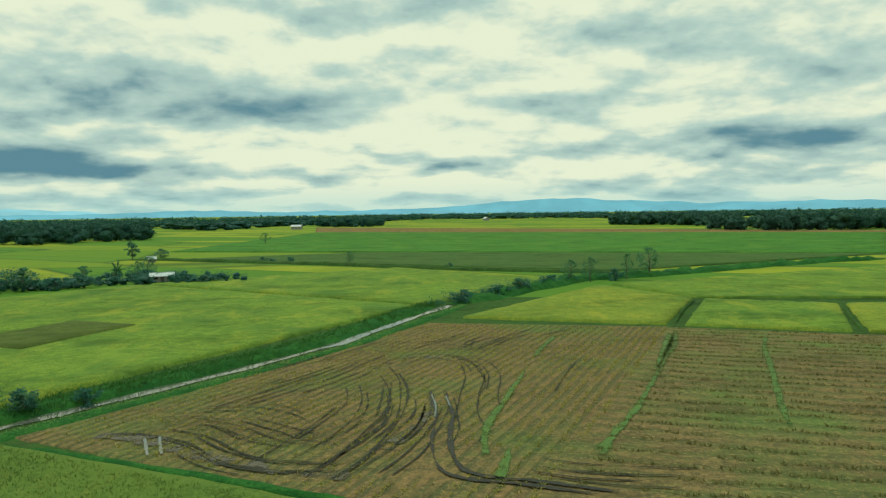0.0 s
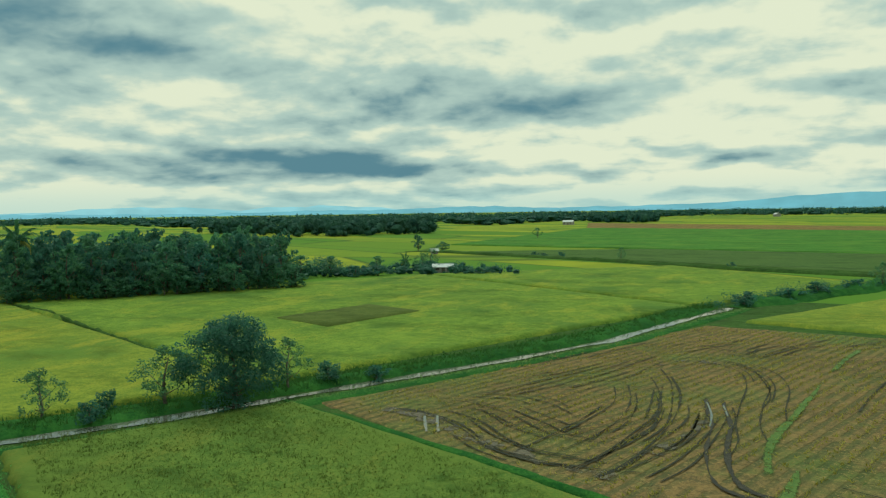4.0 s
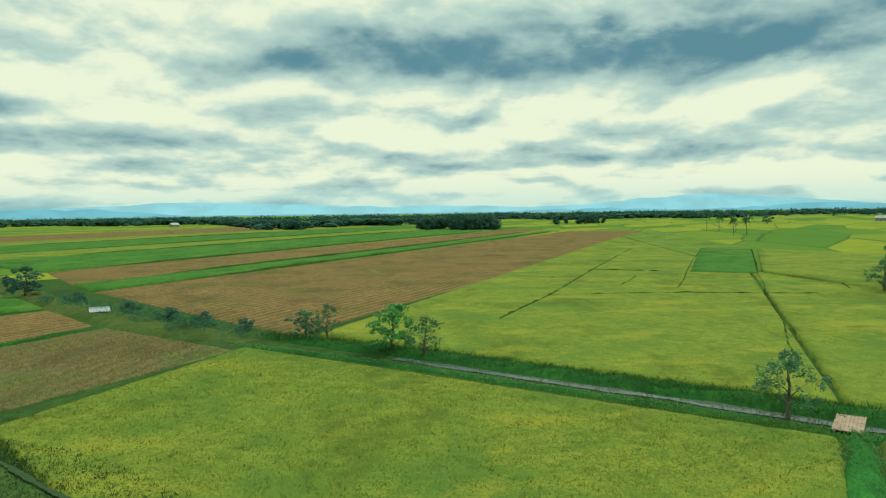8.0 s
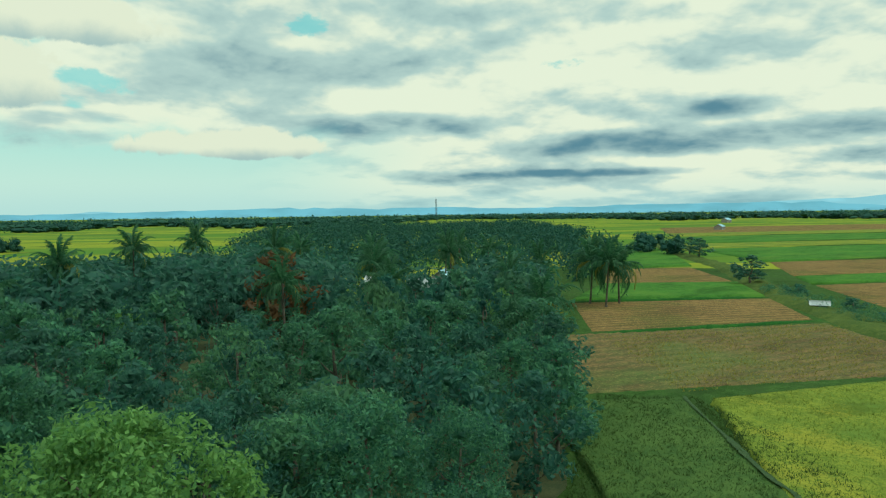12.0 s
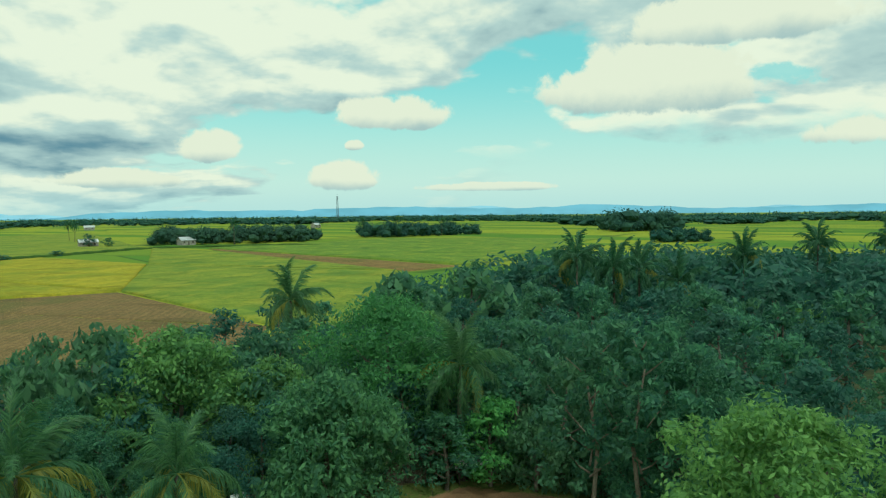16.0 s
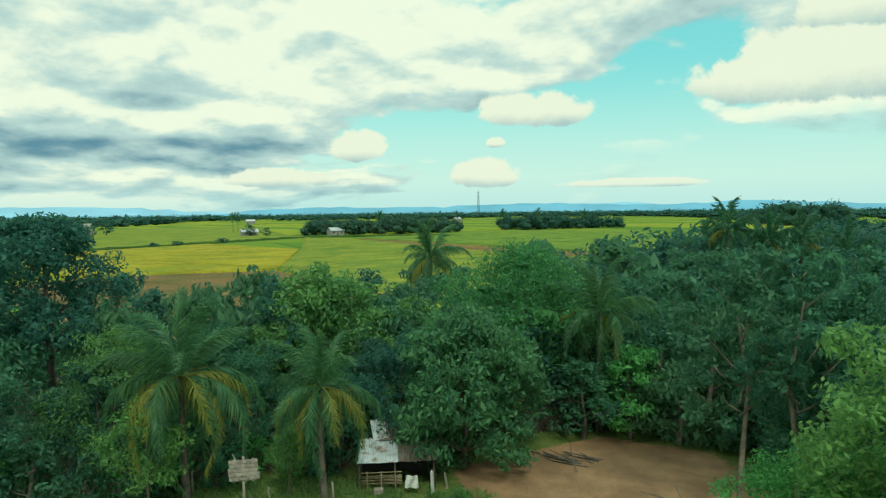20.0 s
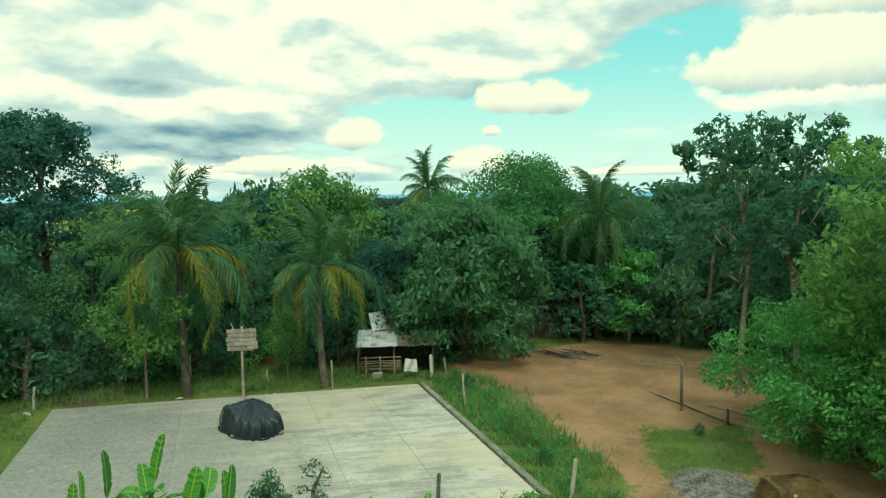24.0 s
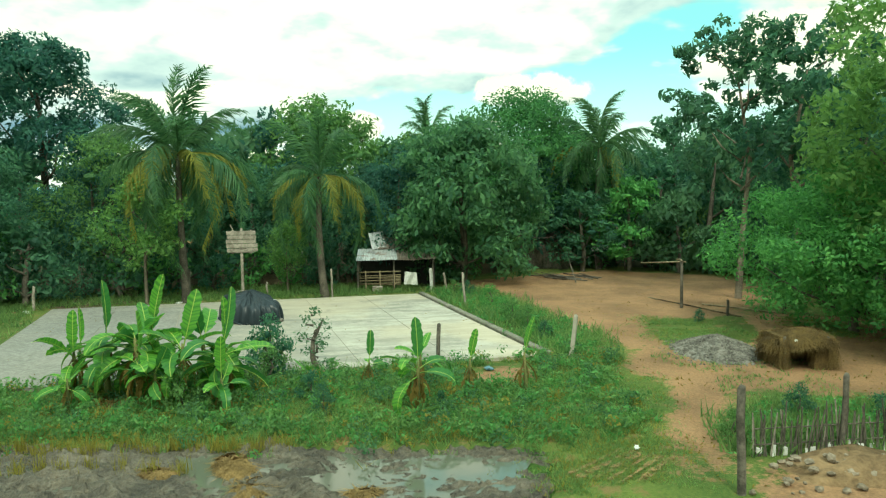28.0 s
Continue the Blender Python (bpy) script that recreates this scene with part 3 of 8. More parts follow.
soft_ribbon("dike_paddy", [[(-51.4, -33.2), (-49.9, -31.9), (-43.4, -24.5), (-39.4, -20.0), (-36.3, -16.2), (-24, -7.6), (-8, 4.4)]], 0.34, 0.5, soft_material("dark_dike", (0.02, 0.045, 0.014), (0.045, 0.08, 0.022), 0.9, 0.2, 0.5), "narrow dark dike between rice fields", 9)
plot("field_stubble_rutted", [(-32.6, 50.0), (-3.2, 100), (29.4, 94.6), (2, 33.6)], 0.10, M_STUBBLE, "harvested stubble field with dark muddy wheel ruts", 0.05, 3.0, 0.7)
strip("dike_middle", [(-36.0, 50.2), (-34.0, 49.0), (-29.2, 46.6), (-22.2, 44.3), (-15.2, 41.4), (-9.7, 39.4), (1.5, 33.8)], 1.1, 0.4, M_BANK, "low grassy dike between rice and stubble", seed=14)
plot("field_stubble_east", [(1.4, 33.2), (29.0, 94.4), (52, 87), (34, 20)], 0.10, M_STUBBLE_B, "harvested stubble field with straw rows", 0.04, 3.0, 0.7, rows=(72, 1.6, 0.03))
plot("field_stubble_east_far", [(33.4, 20), (51.2, 87.2), (120, 74), (90, 10)], 0.10, M_STUBBLE_B, "harvested stubble field with straw rows", 0.04, 3.0, 1.2, rows=(72, 1.6, 0.03))
M_SOFTGRASS = soft_material("thin_grass", (0.045, 0.10, 0.018), (0.10, 0.15, 0.03), 0.9, 0.45, 1.1)
soft_ribbon("grass_strip", [[(30.2, 93.6), (26, 82), (21, 70), (15, 56), (11.7, 49.5), (9, 44)], [(29.0, 92), (24.6, 80), (19, 66)]], 1.3, 0.19, M_SOFTGRASS, "thin green strip of grass across the stubble", 10)
soft_ribbon("grass_strip", [[(39.7, 88.4), (35, 78), (31.8, 69.5), (26.3, 55.5), (24, 49)], [(8.4, 73.3), (4.9, 59.8), (2.5, 50.5), (2.1, 42.6)], [(4.0, 47), (3.2, 43), (2.6, 40)], [(14, 90), (11, 82), (8.4, 73.3)]], 0.9, 0.19, M_SOFTGRASS, "faint green strip in the stubble", 11)
plot("field_gold_north", [(1.5, 104), (29.5, 96), (42.5, 123), (31, 146)], 0.4, M_RICE_GOLD, "golden ripe rice field", 0.05, 5.0, 2.0)
plot("field_mown_north", [(31.5, 95), (51, 88.5), (63, 114), (44, 122)], 0.35, M_RICE, "rice field with mown green rows", 0.05, 5.0, 1.5, rows=(100, 3.0, 0.08))
plot("field_gold_east", [(52.5, 88), (150, 68), (170, 110), (64, 114)], 0.4, M_RICE_GOLD, "golden ripe rice field", 0.05, 5.0, 3.0)
plot("field_gold_back", [(44, 124), (172, 112), (150, 200), (34, 148)], 0.4, M_RICE, "ripening rice field", 0.05, 5.0, 3.0)
strip("dike_north", [(30.2, 95), (36, 109), (43, 123)], 0.7, 0.4, M_DIKE, "low dark dike in the rice", seed=11)
strip("dike_east", [(51.7, 87), (57, 100), (64, 114.5)], 0.8, 0.4, M_DIKE, "low dark dike in the rice", seed=12)
# far side
plot("field_west_gold", [(-90.5, -12.2), (-53.6, 33.9), (-168, 82), (-392, 117)], 0.45, M_RICE_GOLD, "wide golden-green rice field", 0.06, 8.0, 2.0)
plot("field_west_gold_far", [(-392, 117.6), (-169, 82.5), (-264, 129), (-511, 175)], 0.45, M_RICE, "wide golden-green rice field", 0.06, 8.0, 4.0)
plot("field_plot_green", [(-265.8, 110.2), (-256, 126), (-161, 81), (-168, 67.3)], 0.56, M_RICE_GREEN, "square plot of younger dark green rice", 0.04, 8.0, 3.0)
plot("field_west_mid", [(-53.2, 34.4), (-40.5, 53.0), (-122, 87), (-168, 82.6)], 0.45, M_RICE_GOLD, "ripening rice field", 0.06, 8.0, 2.0)
plot("field_west_back", [(-168, 85.5), (-122, 88), (-150, 180), (-262, 131)], 0.42, M_RICE_GOLD, "ripening rice field", 0.06, 8.0, 4.0)
plot("field_north_near", [(-40.0, 53.8), (-5.4, 117), (-70, 158), (-121.6, 87.8)], 0.45, M_RICE, "ripening rice field along the canal", 0.06, 8.0, 1.6)
plot("field_north_dull", [(-62.5, 86), (-50.5, 81.2), (-44.4, 99), (-56.2, 103.6)], 0.60, M_RICE_BROWN, "small plot of dull brownish green rice", 0.03, 8.0, 2.0)
plot("field_north_green", [(-4.5, 118.5), (24, 161), (-15, 198), (-69, 160)], 0.42, M_RICE, "ripening rice field", 0.06, 8.0, 3.0)
plot("field_north_band", [(-98, 248), (42, 180), (143, 232), (-32, 276)], 0.38, M_RICE_DULL, "green rice field", 0.05, 9.0, 4.0)
plot("field_bright", [(-120, 300), (146, 234), (256, 414), (-108, 570)], 0.38, M_RICE_GREEN, "bright green field of young rice", 0.05, 9.0, 6.0)
plot("field_brown_far", [(-110, 574), (256, 416), (282, 456), (-146, 770)], 0.12, M_STUBBLE_C, "distant brown harvested field", 0.05, 9.0, 8.0)
strip("dike_long", [(-120, 252), (-98, 245), (-30, 211), (-15, 199), (20, 183), (50, 171)], 3.0, 0.8, M_DIKE, "weedy dike with scattered shrubs", seed=13, step_m=3.0)
strip("dike_west", [(-54.5, 32.6), (-60, 34.4), (-67, 38.6), (-75, 41.4), (-95, 51.5), (-117, 60.6), (-140, 71.6), (-161, 80.8), (-190, 95), (-238, 117.5), (-264, 130)], 0.42, 0.5, M_DIKE, "narrow dark dike through the rice", seed=14)
strip("dike_grove", [(-41, 53.3), (-51, 57.5), (-62.4, 61.8), (-79.5, 69.7), (-104, 81.4), (-122, 87.5)], 0.6, 0.55, M_DIKE, "narrow dark dike leading to the grove", seed=15)
strip("dike_diagonal", [(-95, 10), (-128, 25.5), (-179, 46.3), (-230, 68), (-280, 89.3)], 0.34, 0.58, M_DIKE, "narrow dike through golden rice", seed=16)
strip("dike_cross", [(-130, 49.5), (-150, 59), (-168, 66.6), (-205, 83), (-247, 102.6)], 0.36, 0.58, M_DIKE, "narrow dike through golden rice", seed=17)
for k, line in enumerate(([(-127, 24.2), (-127.6, 36), (-127.3, 48.7), (-124, 62.8), (-121, 78.7)], [(-182, 39.4), (-176, 53), (-168, 67)], [(-137, 40.1), (-152, 48), (-167, 54.7)], [(-144, 89.9), (-133, 84.5), (-121.6, 79.3)], [(-43.3, 63.4), (-40.5, 69), (-36.8, 74.1)], [(-35.8, 76.6), (-31, 73.5), (-27.3, 69.8)])):
    strip("dike_thin", line, 0.28, 0.56, M_DIKE, "thin weedy line between plots of rice", seed=170 + k)

# long strips west of the drain, side by side
ALONG, ACROSS = np.array((-0.898, 0.44)), np.array((-0.44, -0.898))


def band(name, lo, hi, end, height, mat, label, step_m=5.0):
    a, b = (np.interp(q, (49, 70, 89, 120, 135, 183, 262, 560), (74, 78, 85, 102, 109, 137, 158, 310)) for q in (lo, hi))
    pts = [ALONG * a + ACROSS * lo, ALONG * end + ACROSS * (lo + 8), ALONG * end + ACROSS * (hi - 2), ALONG * b + ACROSS * hi]
    return plot(name, [tuple(p) for p in pts], height, mat, label, 0.05, 9.0, step_m)


band("field_stubble_west", 54, 125, 520, 0.10, M_STUBBLE_C, "long brown harvested field", 3.0)
band("strip_green_one", 126.5, 142, 520, 0.35, M_RICE_GREEN, "long strip of bright green rice")
band("strip_brown_two", 144, 183, 560, 0.12, M_STUBBLE_C, "long strip of brown stubble")
band("strip_green_three", 185, 250, 620, 0.35, M_RICE_GREEN, "long strip of bright green rice")
band("strip_gold_four", 252, 290, 640, 0.35, M_RICE_GOLD, "long strip of golden rice", 8.0)
band("strip_green_five", 292, 365, 700, 0.35, M_RICE_GREEN, "long strip of green rice", 8.0)
band("strip_gold_six", 368, 420, 760, 0.35, M_RICE_GOLD, "long strip of golden rice", 8.0)
band("strip_brown_seven", 424, 560, 800, 0.12, M_STUBBLE_C, "long strip of brown stubble", 10.0)
for i, lo in enumerate((125.8, 143, 184, 251, 291, 366)):
    a = 55 + 0.47 * lo + 9
    strip("dike_strip", [tuple(ALONG * a + ACROSS * lo), tuple(ALONG * 500 + ACROSS * (lo + 5))], 1.4, 0.5, M_DIKE, "dark dike between long strips", seed=20 + i, step_m=6.0)

# between the drain and the wood
plot("stubble_wood_one", [(-46.6, -40.2), (-82.6, -20.6), (-101, -43.5), (-66, -62)], 0.10, M_STUBBLE_B, "harvested stubble field with straw rows", 0.05, 3.0, 0.8, rows=(125, 1.8, 0.05))
plot("stubble_wood_two", [(-72, -60.5), (-103, -46), (-122, -62), (-92, -82)], 0.10, M_STUBBLE_C, "dry harvested plot", 0.05, 3.0, 1.5)
plot("green_wood_three", [(-94, -84), (-124, -64), (-143, -80), (-120, -98)], 0.35, M_RICE_GREEN, "small green plot", 0.05, 3.0, 2.5)
plot("stubble_wood_four", [(-122, -99), (-145, -82), (-172, -110), (-150, -122)], 0.10, M_STUBBLE_C, "dry harvested plot", 0.05, 3.0, 2.5)
plot("green_wood_five", [(-152, -124), (-176, -112), (-250, -172), (-215, -190)], 0.35, M_RICE_GREEN, "green rice plot", 0.05, 3.0, 4.0)
strip("dike_wood", [(-70, -59.5), (-86, -52), (-103, -45)], 1.4, 0.35, M_BANK, "grassy dike between stubble plots", seed=31)
strip("dike_wood_two", [(-92, -83), (-110, -71), (-124, -62.5)], 1.4, 0.35, M_BANK, "grassy dike between plots", seed=32)

# beyond the trees to the south
M_STUBBLE_S = crop("stubble_weathered", (0.12, 0.08, 0.036), (0.225, 0.14, 0.058), (0.11, 0.10, 0.034), 20.0, 1.3, (0.08, 0.07, 0.03), 0.35)
plot("stubble_south", [(36, -40), (128, -76), (129, -98.6), (48, -90)], 0.10, M_STUBBLE_S, "brown harvested field behind the trees", 0.05, 3.0, 1.5)
plot("stubble_south_tip", [(48, -90.4), (129, -99), (101.6, -126.4), (75, -108.5)], 0.10, M_STUBBLE_S, "brown harvested field behind the trees", 0.05, 3.0, 1.5)
plot("rice_south_gold", [(129.8, -99.4), (182, -100), (218, -160), (102.4, -127)], 0.4, M_RICE_RIPE, "golden rice field", 0.05, 8.0, 4.0)
plot("rice_south_gold_back", [(102.5, -128), (219, -161), (218, -228), (150, -200)], 0.4, M_RICE_RIPE, "golden rice field", 0.05, 8.0, 4.0)
plot("rice_south_green", [(20, -73), (102, -127.4), (150, -201), (55, -182)], 0.4, M_RICE_GOLD, "ripening rice field", 0.05, 8.0, 4.0)
plot("rice_south_mid", [(57, -184), (151, -202), (220, -298), (165, -272)], 0.4, M_RICE_GOLD, "ripening rice field", 0.05, 8.0, 4.0)
plot("stubble_south_strip", [(56, -184.5), (163, -272), (190, -300), (46, -206)], 0.12, M_STUBBLE_C, "narrow brown strip between rice fields", 0.05, 8.0, 4.0)
plot("rice_south_far", [(230, -165), (560, -330), (480, -560), (226, -300)], 0.4, M_RICE_GOLD, "bright ripening rice field", 0.05, 8.0, 8.0)
plot("rice_south_far_green", [(44, -208), (192, -302), (140, -430), (10, -420)], 0.4, M_RICE, "bright ripening rice field", 0.05, 8.0, 6.0)
strip("dike_south", [(250, -120), (227, -163), (222, -230), (223, -299), (165, -335), (140, -340)], 3.0, 0.9, M_DIKE, "weedy dike between rice fields", seed=33, step_m=4.0)


# ---- trees ----
g_r = (1 + 5 ** 0.5) / 2
BALL = np.array([(-1, g_r, 0), (1, g_r, 0), (-1, -g_r, 0), (1, -g_r, 0), (0, -1, g_r), (0, 1, g_r), (0, -1, -g_r), (0, 1, -g_r), (g_r, 0, -1), (g_r, 0, 1), (-g_r, 0, -1), (-g_r, 0, 1)]) / 1.9
BALL_FACES = [(0, 11, 5), (0, 5, 1), (0, 1, 7), (0, 7, 10), (0, 10, 11), (1, 5, 9), (5, 11, 4), (11, 10, 2), (10, 7, 6), (7, 1, 8), (3, 9, 4), (3, 4, 2), (3, 2, 6), (3, 6, 8), (3, 8, 9), (4, 9, 5), (2, 4, 11), (6, 2, 10), (8, 6, 7), (9, 8, 1)]


def leaf_cloud(r, centres, per, spread, size, flat=0.75, droop=0.0):
    """Loose leaves round clump centres: one small pointed blade each."""
    centres = np.asarray(centres)
    n = len(centres) * per
    c = np.repeat(centres, per, axis=0)
    off = r.normal(0, 1, (n, 3))
    off /= np.linalg.norm(off, axis=1)[:, None] + 1e-9
    off *= (r.uniform(0.25, 1.0, n) ** 0.6)[:, None] * spread * np.array((1, 1, flat))
    p = c + off
    out = off + np.array((0, 0, 0.35 * spread))
    out /= np.linalg.norm(out, axis=1)[:, None] + 1e-9
    nrm = out + r.normal(0, 0.55, (n, 3))
    nrm /= np.linalg.norm(nrm, axis=1)[:, None] + 1e-9
    a = np.cross(nrm, r.normal(0, 1, (n, 3)))
    a /= np.linalg.norm(a, axis=1)[:, None] + 1e-9
    a[:, 2] -= droop
    b = np.cross(nrm, a)
    s = (size * r.uniform(0.6, 1.35, n))[:, None]
    v = np.stack([p - a * s, p + b * s * 0.42 + a * s * 0.1, p + a * s, p - b * s * 0.42 + a * s * 0.1], axis=1).reshape(-1, 3)
    return v, np.arange(4 * n).reshape(n, 4)


def limb(points, radii, sides=7):
    """A tapered bent limb through the points."""
    verts, faces = [], []
    pts = [Vector(p) for p in points]
    for i, p in enumerate(pts):
        d = (pts[min(i + 1, len(pts) - 1)] - pts[max(i - 1, 0)]).normalized()
        x = d.orthogonal().normalized()
        y = d.cross(x)
        for k in range(sides):
            a = 2 * math.pi * k / sides
            verts.append(p + (x * math.cos(a) + y * math.sin(a)) * radii[i])
    for i in range(len(pts) - 1):
        for k in range(sides):
            q = (k + 1) % sides
            faces.append((i * sides + k, i * sides + q, (i + 1) * sides + q, (i + 1) * sides + k))
    faces.append(tuple(range((len(pts) - 1) * sides, len(pts) * sides)))
    return [tuple(v) for v in verts], faces


def joined(pieces):
    verts, faces = [], []
    for v, f in pieces:
        o = len(verts)
        verts += [tuple(q) for q in v]
        faces += [tuple(int(i) + o for i in q) for q in f]
    return verts, faces


def tree_meshes(seed, height, radius, leaf, clumps, per, mat, base=0.12, lobes=11, flat=0.8, spread=0.2, bark=None, droop=0.0, top=0.35, core=True, girth=1.0, split=False):
    """Trunk with limbs, and a crown of uneven lobes made of leaf clumps. base: where the crown starts; top: how narrow it ends."""
    r = np.random.default_rng(seed)
    z0 = height * base
    span = height - z0
    heads = []
    for k in range(lobes):
        u = (k + 0.5) / lobes
        a = k * 2.4 + r.uniform(-0.5, 0.5)
        wide = math.sin(math.pi * (0.16 + 0.72 * u)) ** 0.7 * (1 - (1 - top) * max(u - 0.55, 0) * 1.6)
        rad = radius * r.uniform(0.34, 0.5) * (0.75 + 0.35 * wide)
        f = max(wide * radius - rad * 0.8, 0.05) * r.uniform(0.75, 1.1)
        heads.append((np.array((math.cos(a) * f, math.sin(a) * f, min(z0 + span * (0.08 + 0.88 * u), height - rad * flat * 0.9))), rad))
    centres = []
    for k in range(clumps):
        hd, rad = heads[k % lobes]
        d = r.normal(0, 1, 3)
        d /= np.linalg.norm(d)
        d[:2] += 0.5 * hd[:2] / (radius + 1e-6)
        d[2] = d[2] * 0.9 + 0.25
        d /= np.linalg.norm(d)
        centres.append(hd + d * rad * r.uniform(0.6, 1.05) * np.array((1, 1, flat)))
    v, f = leaf_cloud(r, centres, per, radius * spread, leaf, 0.75, droop)
    pieces = [(v, f)]
    if core:                    # leaves deep inside each lobe
        for hd, rad in heads:
            pieces.append((BALL * (rad * 0.24 * r.uniform(0.75, 1.2, (len(BALL), 1))) * np.array((1, 1, flat)) + hd, BALL_FACES))
    crown = mesh_of("crown", *joined(pieces), mat)
    t = (height * 0.013 + 0.05) * girth
    pieces = [limb([(0, 0, -0.2), (r.normal(0, 0.1), r.normal(0, 0.1), height * 0.25), (r.normal(0, 0.15), r.normal(0, 0.15), height * 0.5), (r.normal(0, 0.2), r.normal(0, 0.2), height * 0.8)], [t * 1.4, t, t * 0.8, t * 0.3])]
    for hd, rad in heads:
        low = max(hd[2] - math.hypot(hd[0], hd[1]) * 0.9, height * 0.12)
        mid = hd * np.array((0.5, 0.5, 0)) + np.array((r.normal(0, 0.1), r.normal(0, 0.1), low + (hd[2] - low) * 0.4))
        pieces.append(limb([(0, 0, low), tuple(mid), tuple(hd)], [t * 0.5, t * 0.32, t * 0.1], 5))
    if split:                   # a clump of separate culms
        return [mesh_of("culm", v, f, bark or M_BARK, True) for v, f in pieces], crown
    trunk = mesh_of("trunk", *joined(pieces), bark or M_BARK, True)
    return trunk, crown


def tree_thing(name, meshes, label, m, group="", category="tree"):
    ob = tagged(new(name), label, category, group)
    ob.matrix_basis = m
    for me in (meshes[0] if isinstance(meshes[0], list) else [meshes[0]]):
        part(me.name.split(".")[0], me, ob)
    part("crown", meshes[1], ob)
    return ob


def spin(x, y, z=0.0, turn=0.0, size=1.0, tall=1.0):
    return pose(x, y, z, 0, 0, turn) @ Matrix.Diagonal((size, size, size * tall, 1))


def frond_mesh(seed, length, mat, hang=0.9, pairs=34, wide=0.026):
    """A coconut frond: an arching midrib with two rows of narrow drooping leaflets."""
    r = np.random.default_rng(seed)
    pts = []
    for i in range(9):
        u = i / 8
        pts.append((length * (u - 0.16 * u ** 3 * hang), 0.0, length * (0.24 * u - 0.25 * hang * u * u - 0.36 * hang * u ** 4)))
    pieces = [limb(pts, [0.05 - 0.005 * i for i in range(9)], 4)]
    pa = np.array(pts)
    v, f = [], []
    for k in range(pairs):
        u = 0.12 + 0.88 * k / (pairs - 1)
        i = min(int(u * 8), 7)
        p = pa[i] + (pa[i + 1] - pa[i]) * (u * 8 - i)
        d = pa[i + 1] - pa[i]
        d = d / np.linalg.norm(d)
        ln = length * 0.21 * (0.35 + math.sin(math.pi * min(u * 0.9 + 0.08, 1)) * 0.78) * r.uniform(0.85, 1.1)
        for side in (-1, 1):
            if r.uniform() < 0.08:
                continue
            w = np.array((0.55, side * 0.42, -0.12)) + r.normal(0, 0.11, 3)
            tip = p + w * ln * 0.6 + np.array((0, 0, -0.16 * ln * hang))
            end = p + w * ln * r.uniform(0.9, 1.15) + np.array((0, 0, -ln * r.uniform(0.55, 1.15) * (0.45 + 0.5 * hang)))
            o = len(v)
            wd = d * wide
            v += [p - wd, p + wd, tip + wd * 1.2, tip - wd * 1.2, end]
            f += [(o, o + 1, o + 2, o + 3), (o + 3, o + 2, o + 4)]
    pieces.append((v, f))
    return mesh_of("frond", *joined(pieces), mat)


FRONDS = [frond_mesh(50 + i, 3.9, M_FROND, h, 78) for i, h in enumerate((0.65, 1.0, 1.3, 1.6))]
FRONDS_FAR = [frond_mesh(50 + i, 3.9, M_FROND_DARK, h, 26, 0.075) for i, h in enumerate((0.5, 0.9, 1.25, 1.6))]
FRONDS_OLD = [frond_mesh(60 + i, 3.5, M_FROND_OLD, h, 66) for i, h in enumerate((1.25, 1.6))]


def coconut_palm(x, y, height, label, size=1.0, old=3, lean=0.04, seed=1, fronds=20, group="coconut palms"):
    r = np.random.default_rng(seed)
    ob = tagged(new("coconut_palm"), label, "palm tree", group)
    ob.matrix_basis = pose(x, y, 0, 0, 0, r.uniform(0, 360))
    top = height - 1.4 * size
    bow = [(lean * height * math.sin(u * 1.5), 0.15 * math.sin(u * 3), -0.2 + u * (top + 0.2)) for u in np.linspace(0, 1, 9)]
    part("trunk", mesh_of("trunk", *joined([limb(bow, [0.19 - 0.012 * i + (0.08 if i == 0 else 0) for i in range(9)], 8)]), M_PALMBARK, True), ob)
    hx = bow[-1]
    for k in range(fronds):
        u = (k + 0.5) / fronds
        lift = 84 - 118 * u ** 0.8 + r.normal(0, 10)
        me = (FRONDS if math.hypot(x, y) < 60 else FRONDS_FAR)[min(int(u * 4), 3)]
        part("frond", me, ob, "", pose(*hx, 0, 0, k * 137.5 + r.uniform(-14, 14)) @ pose(0, 0, 0, r.normal(0, 12), -lift) @ Matrix.Scale(size * r.uniform(0.85, 1.1), 4))
    for k in range(old):
        part("frond", FRONDS_OLD[k % 2], ob, "yellowed drooping frond", pose(*hx, 0, 0, k * 360 / max(old, 1) + 40 * seed) @ pose(0, 0, 0, r.normal(0, 6), r.uniform(-4, 32)) @ Matrix.Scale(size * r.uniform(0.85, 1.05), 4))
    return ob


# meshes that many trees share: finely leaved ones near the yard, coarser ones farther off
DETAIL = ((0.10, 150, 62), (0.215, 78, 25), (0.34, 48, 16))


def family(seed, height, radius, mat, count, level, **kw):
    leaf, clumps, per = DETAIL[level]
    return [tree_meshes(seed + i, height, radius, leaf, clumps, per, mat, **kw) for i in range(count)]


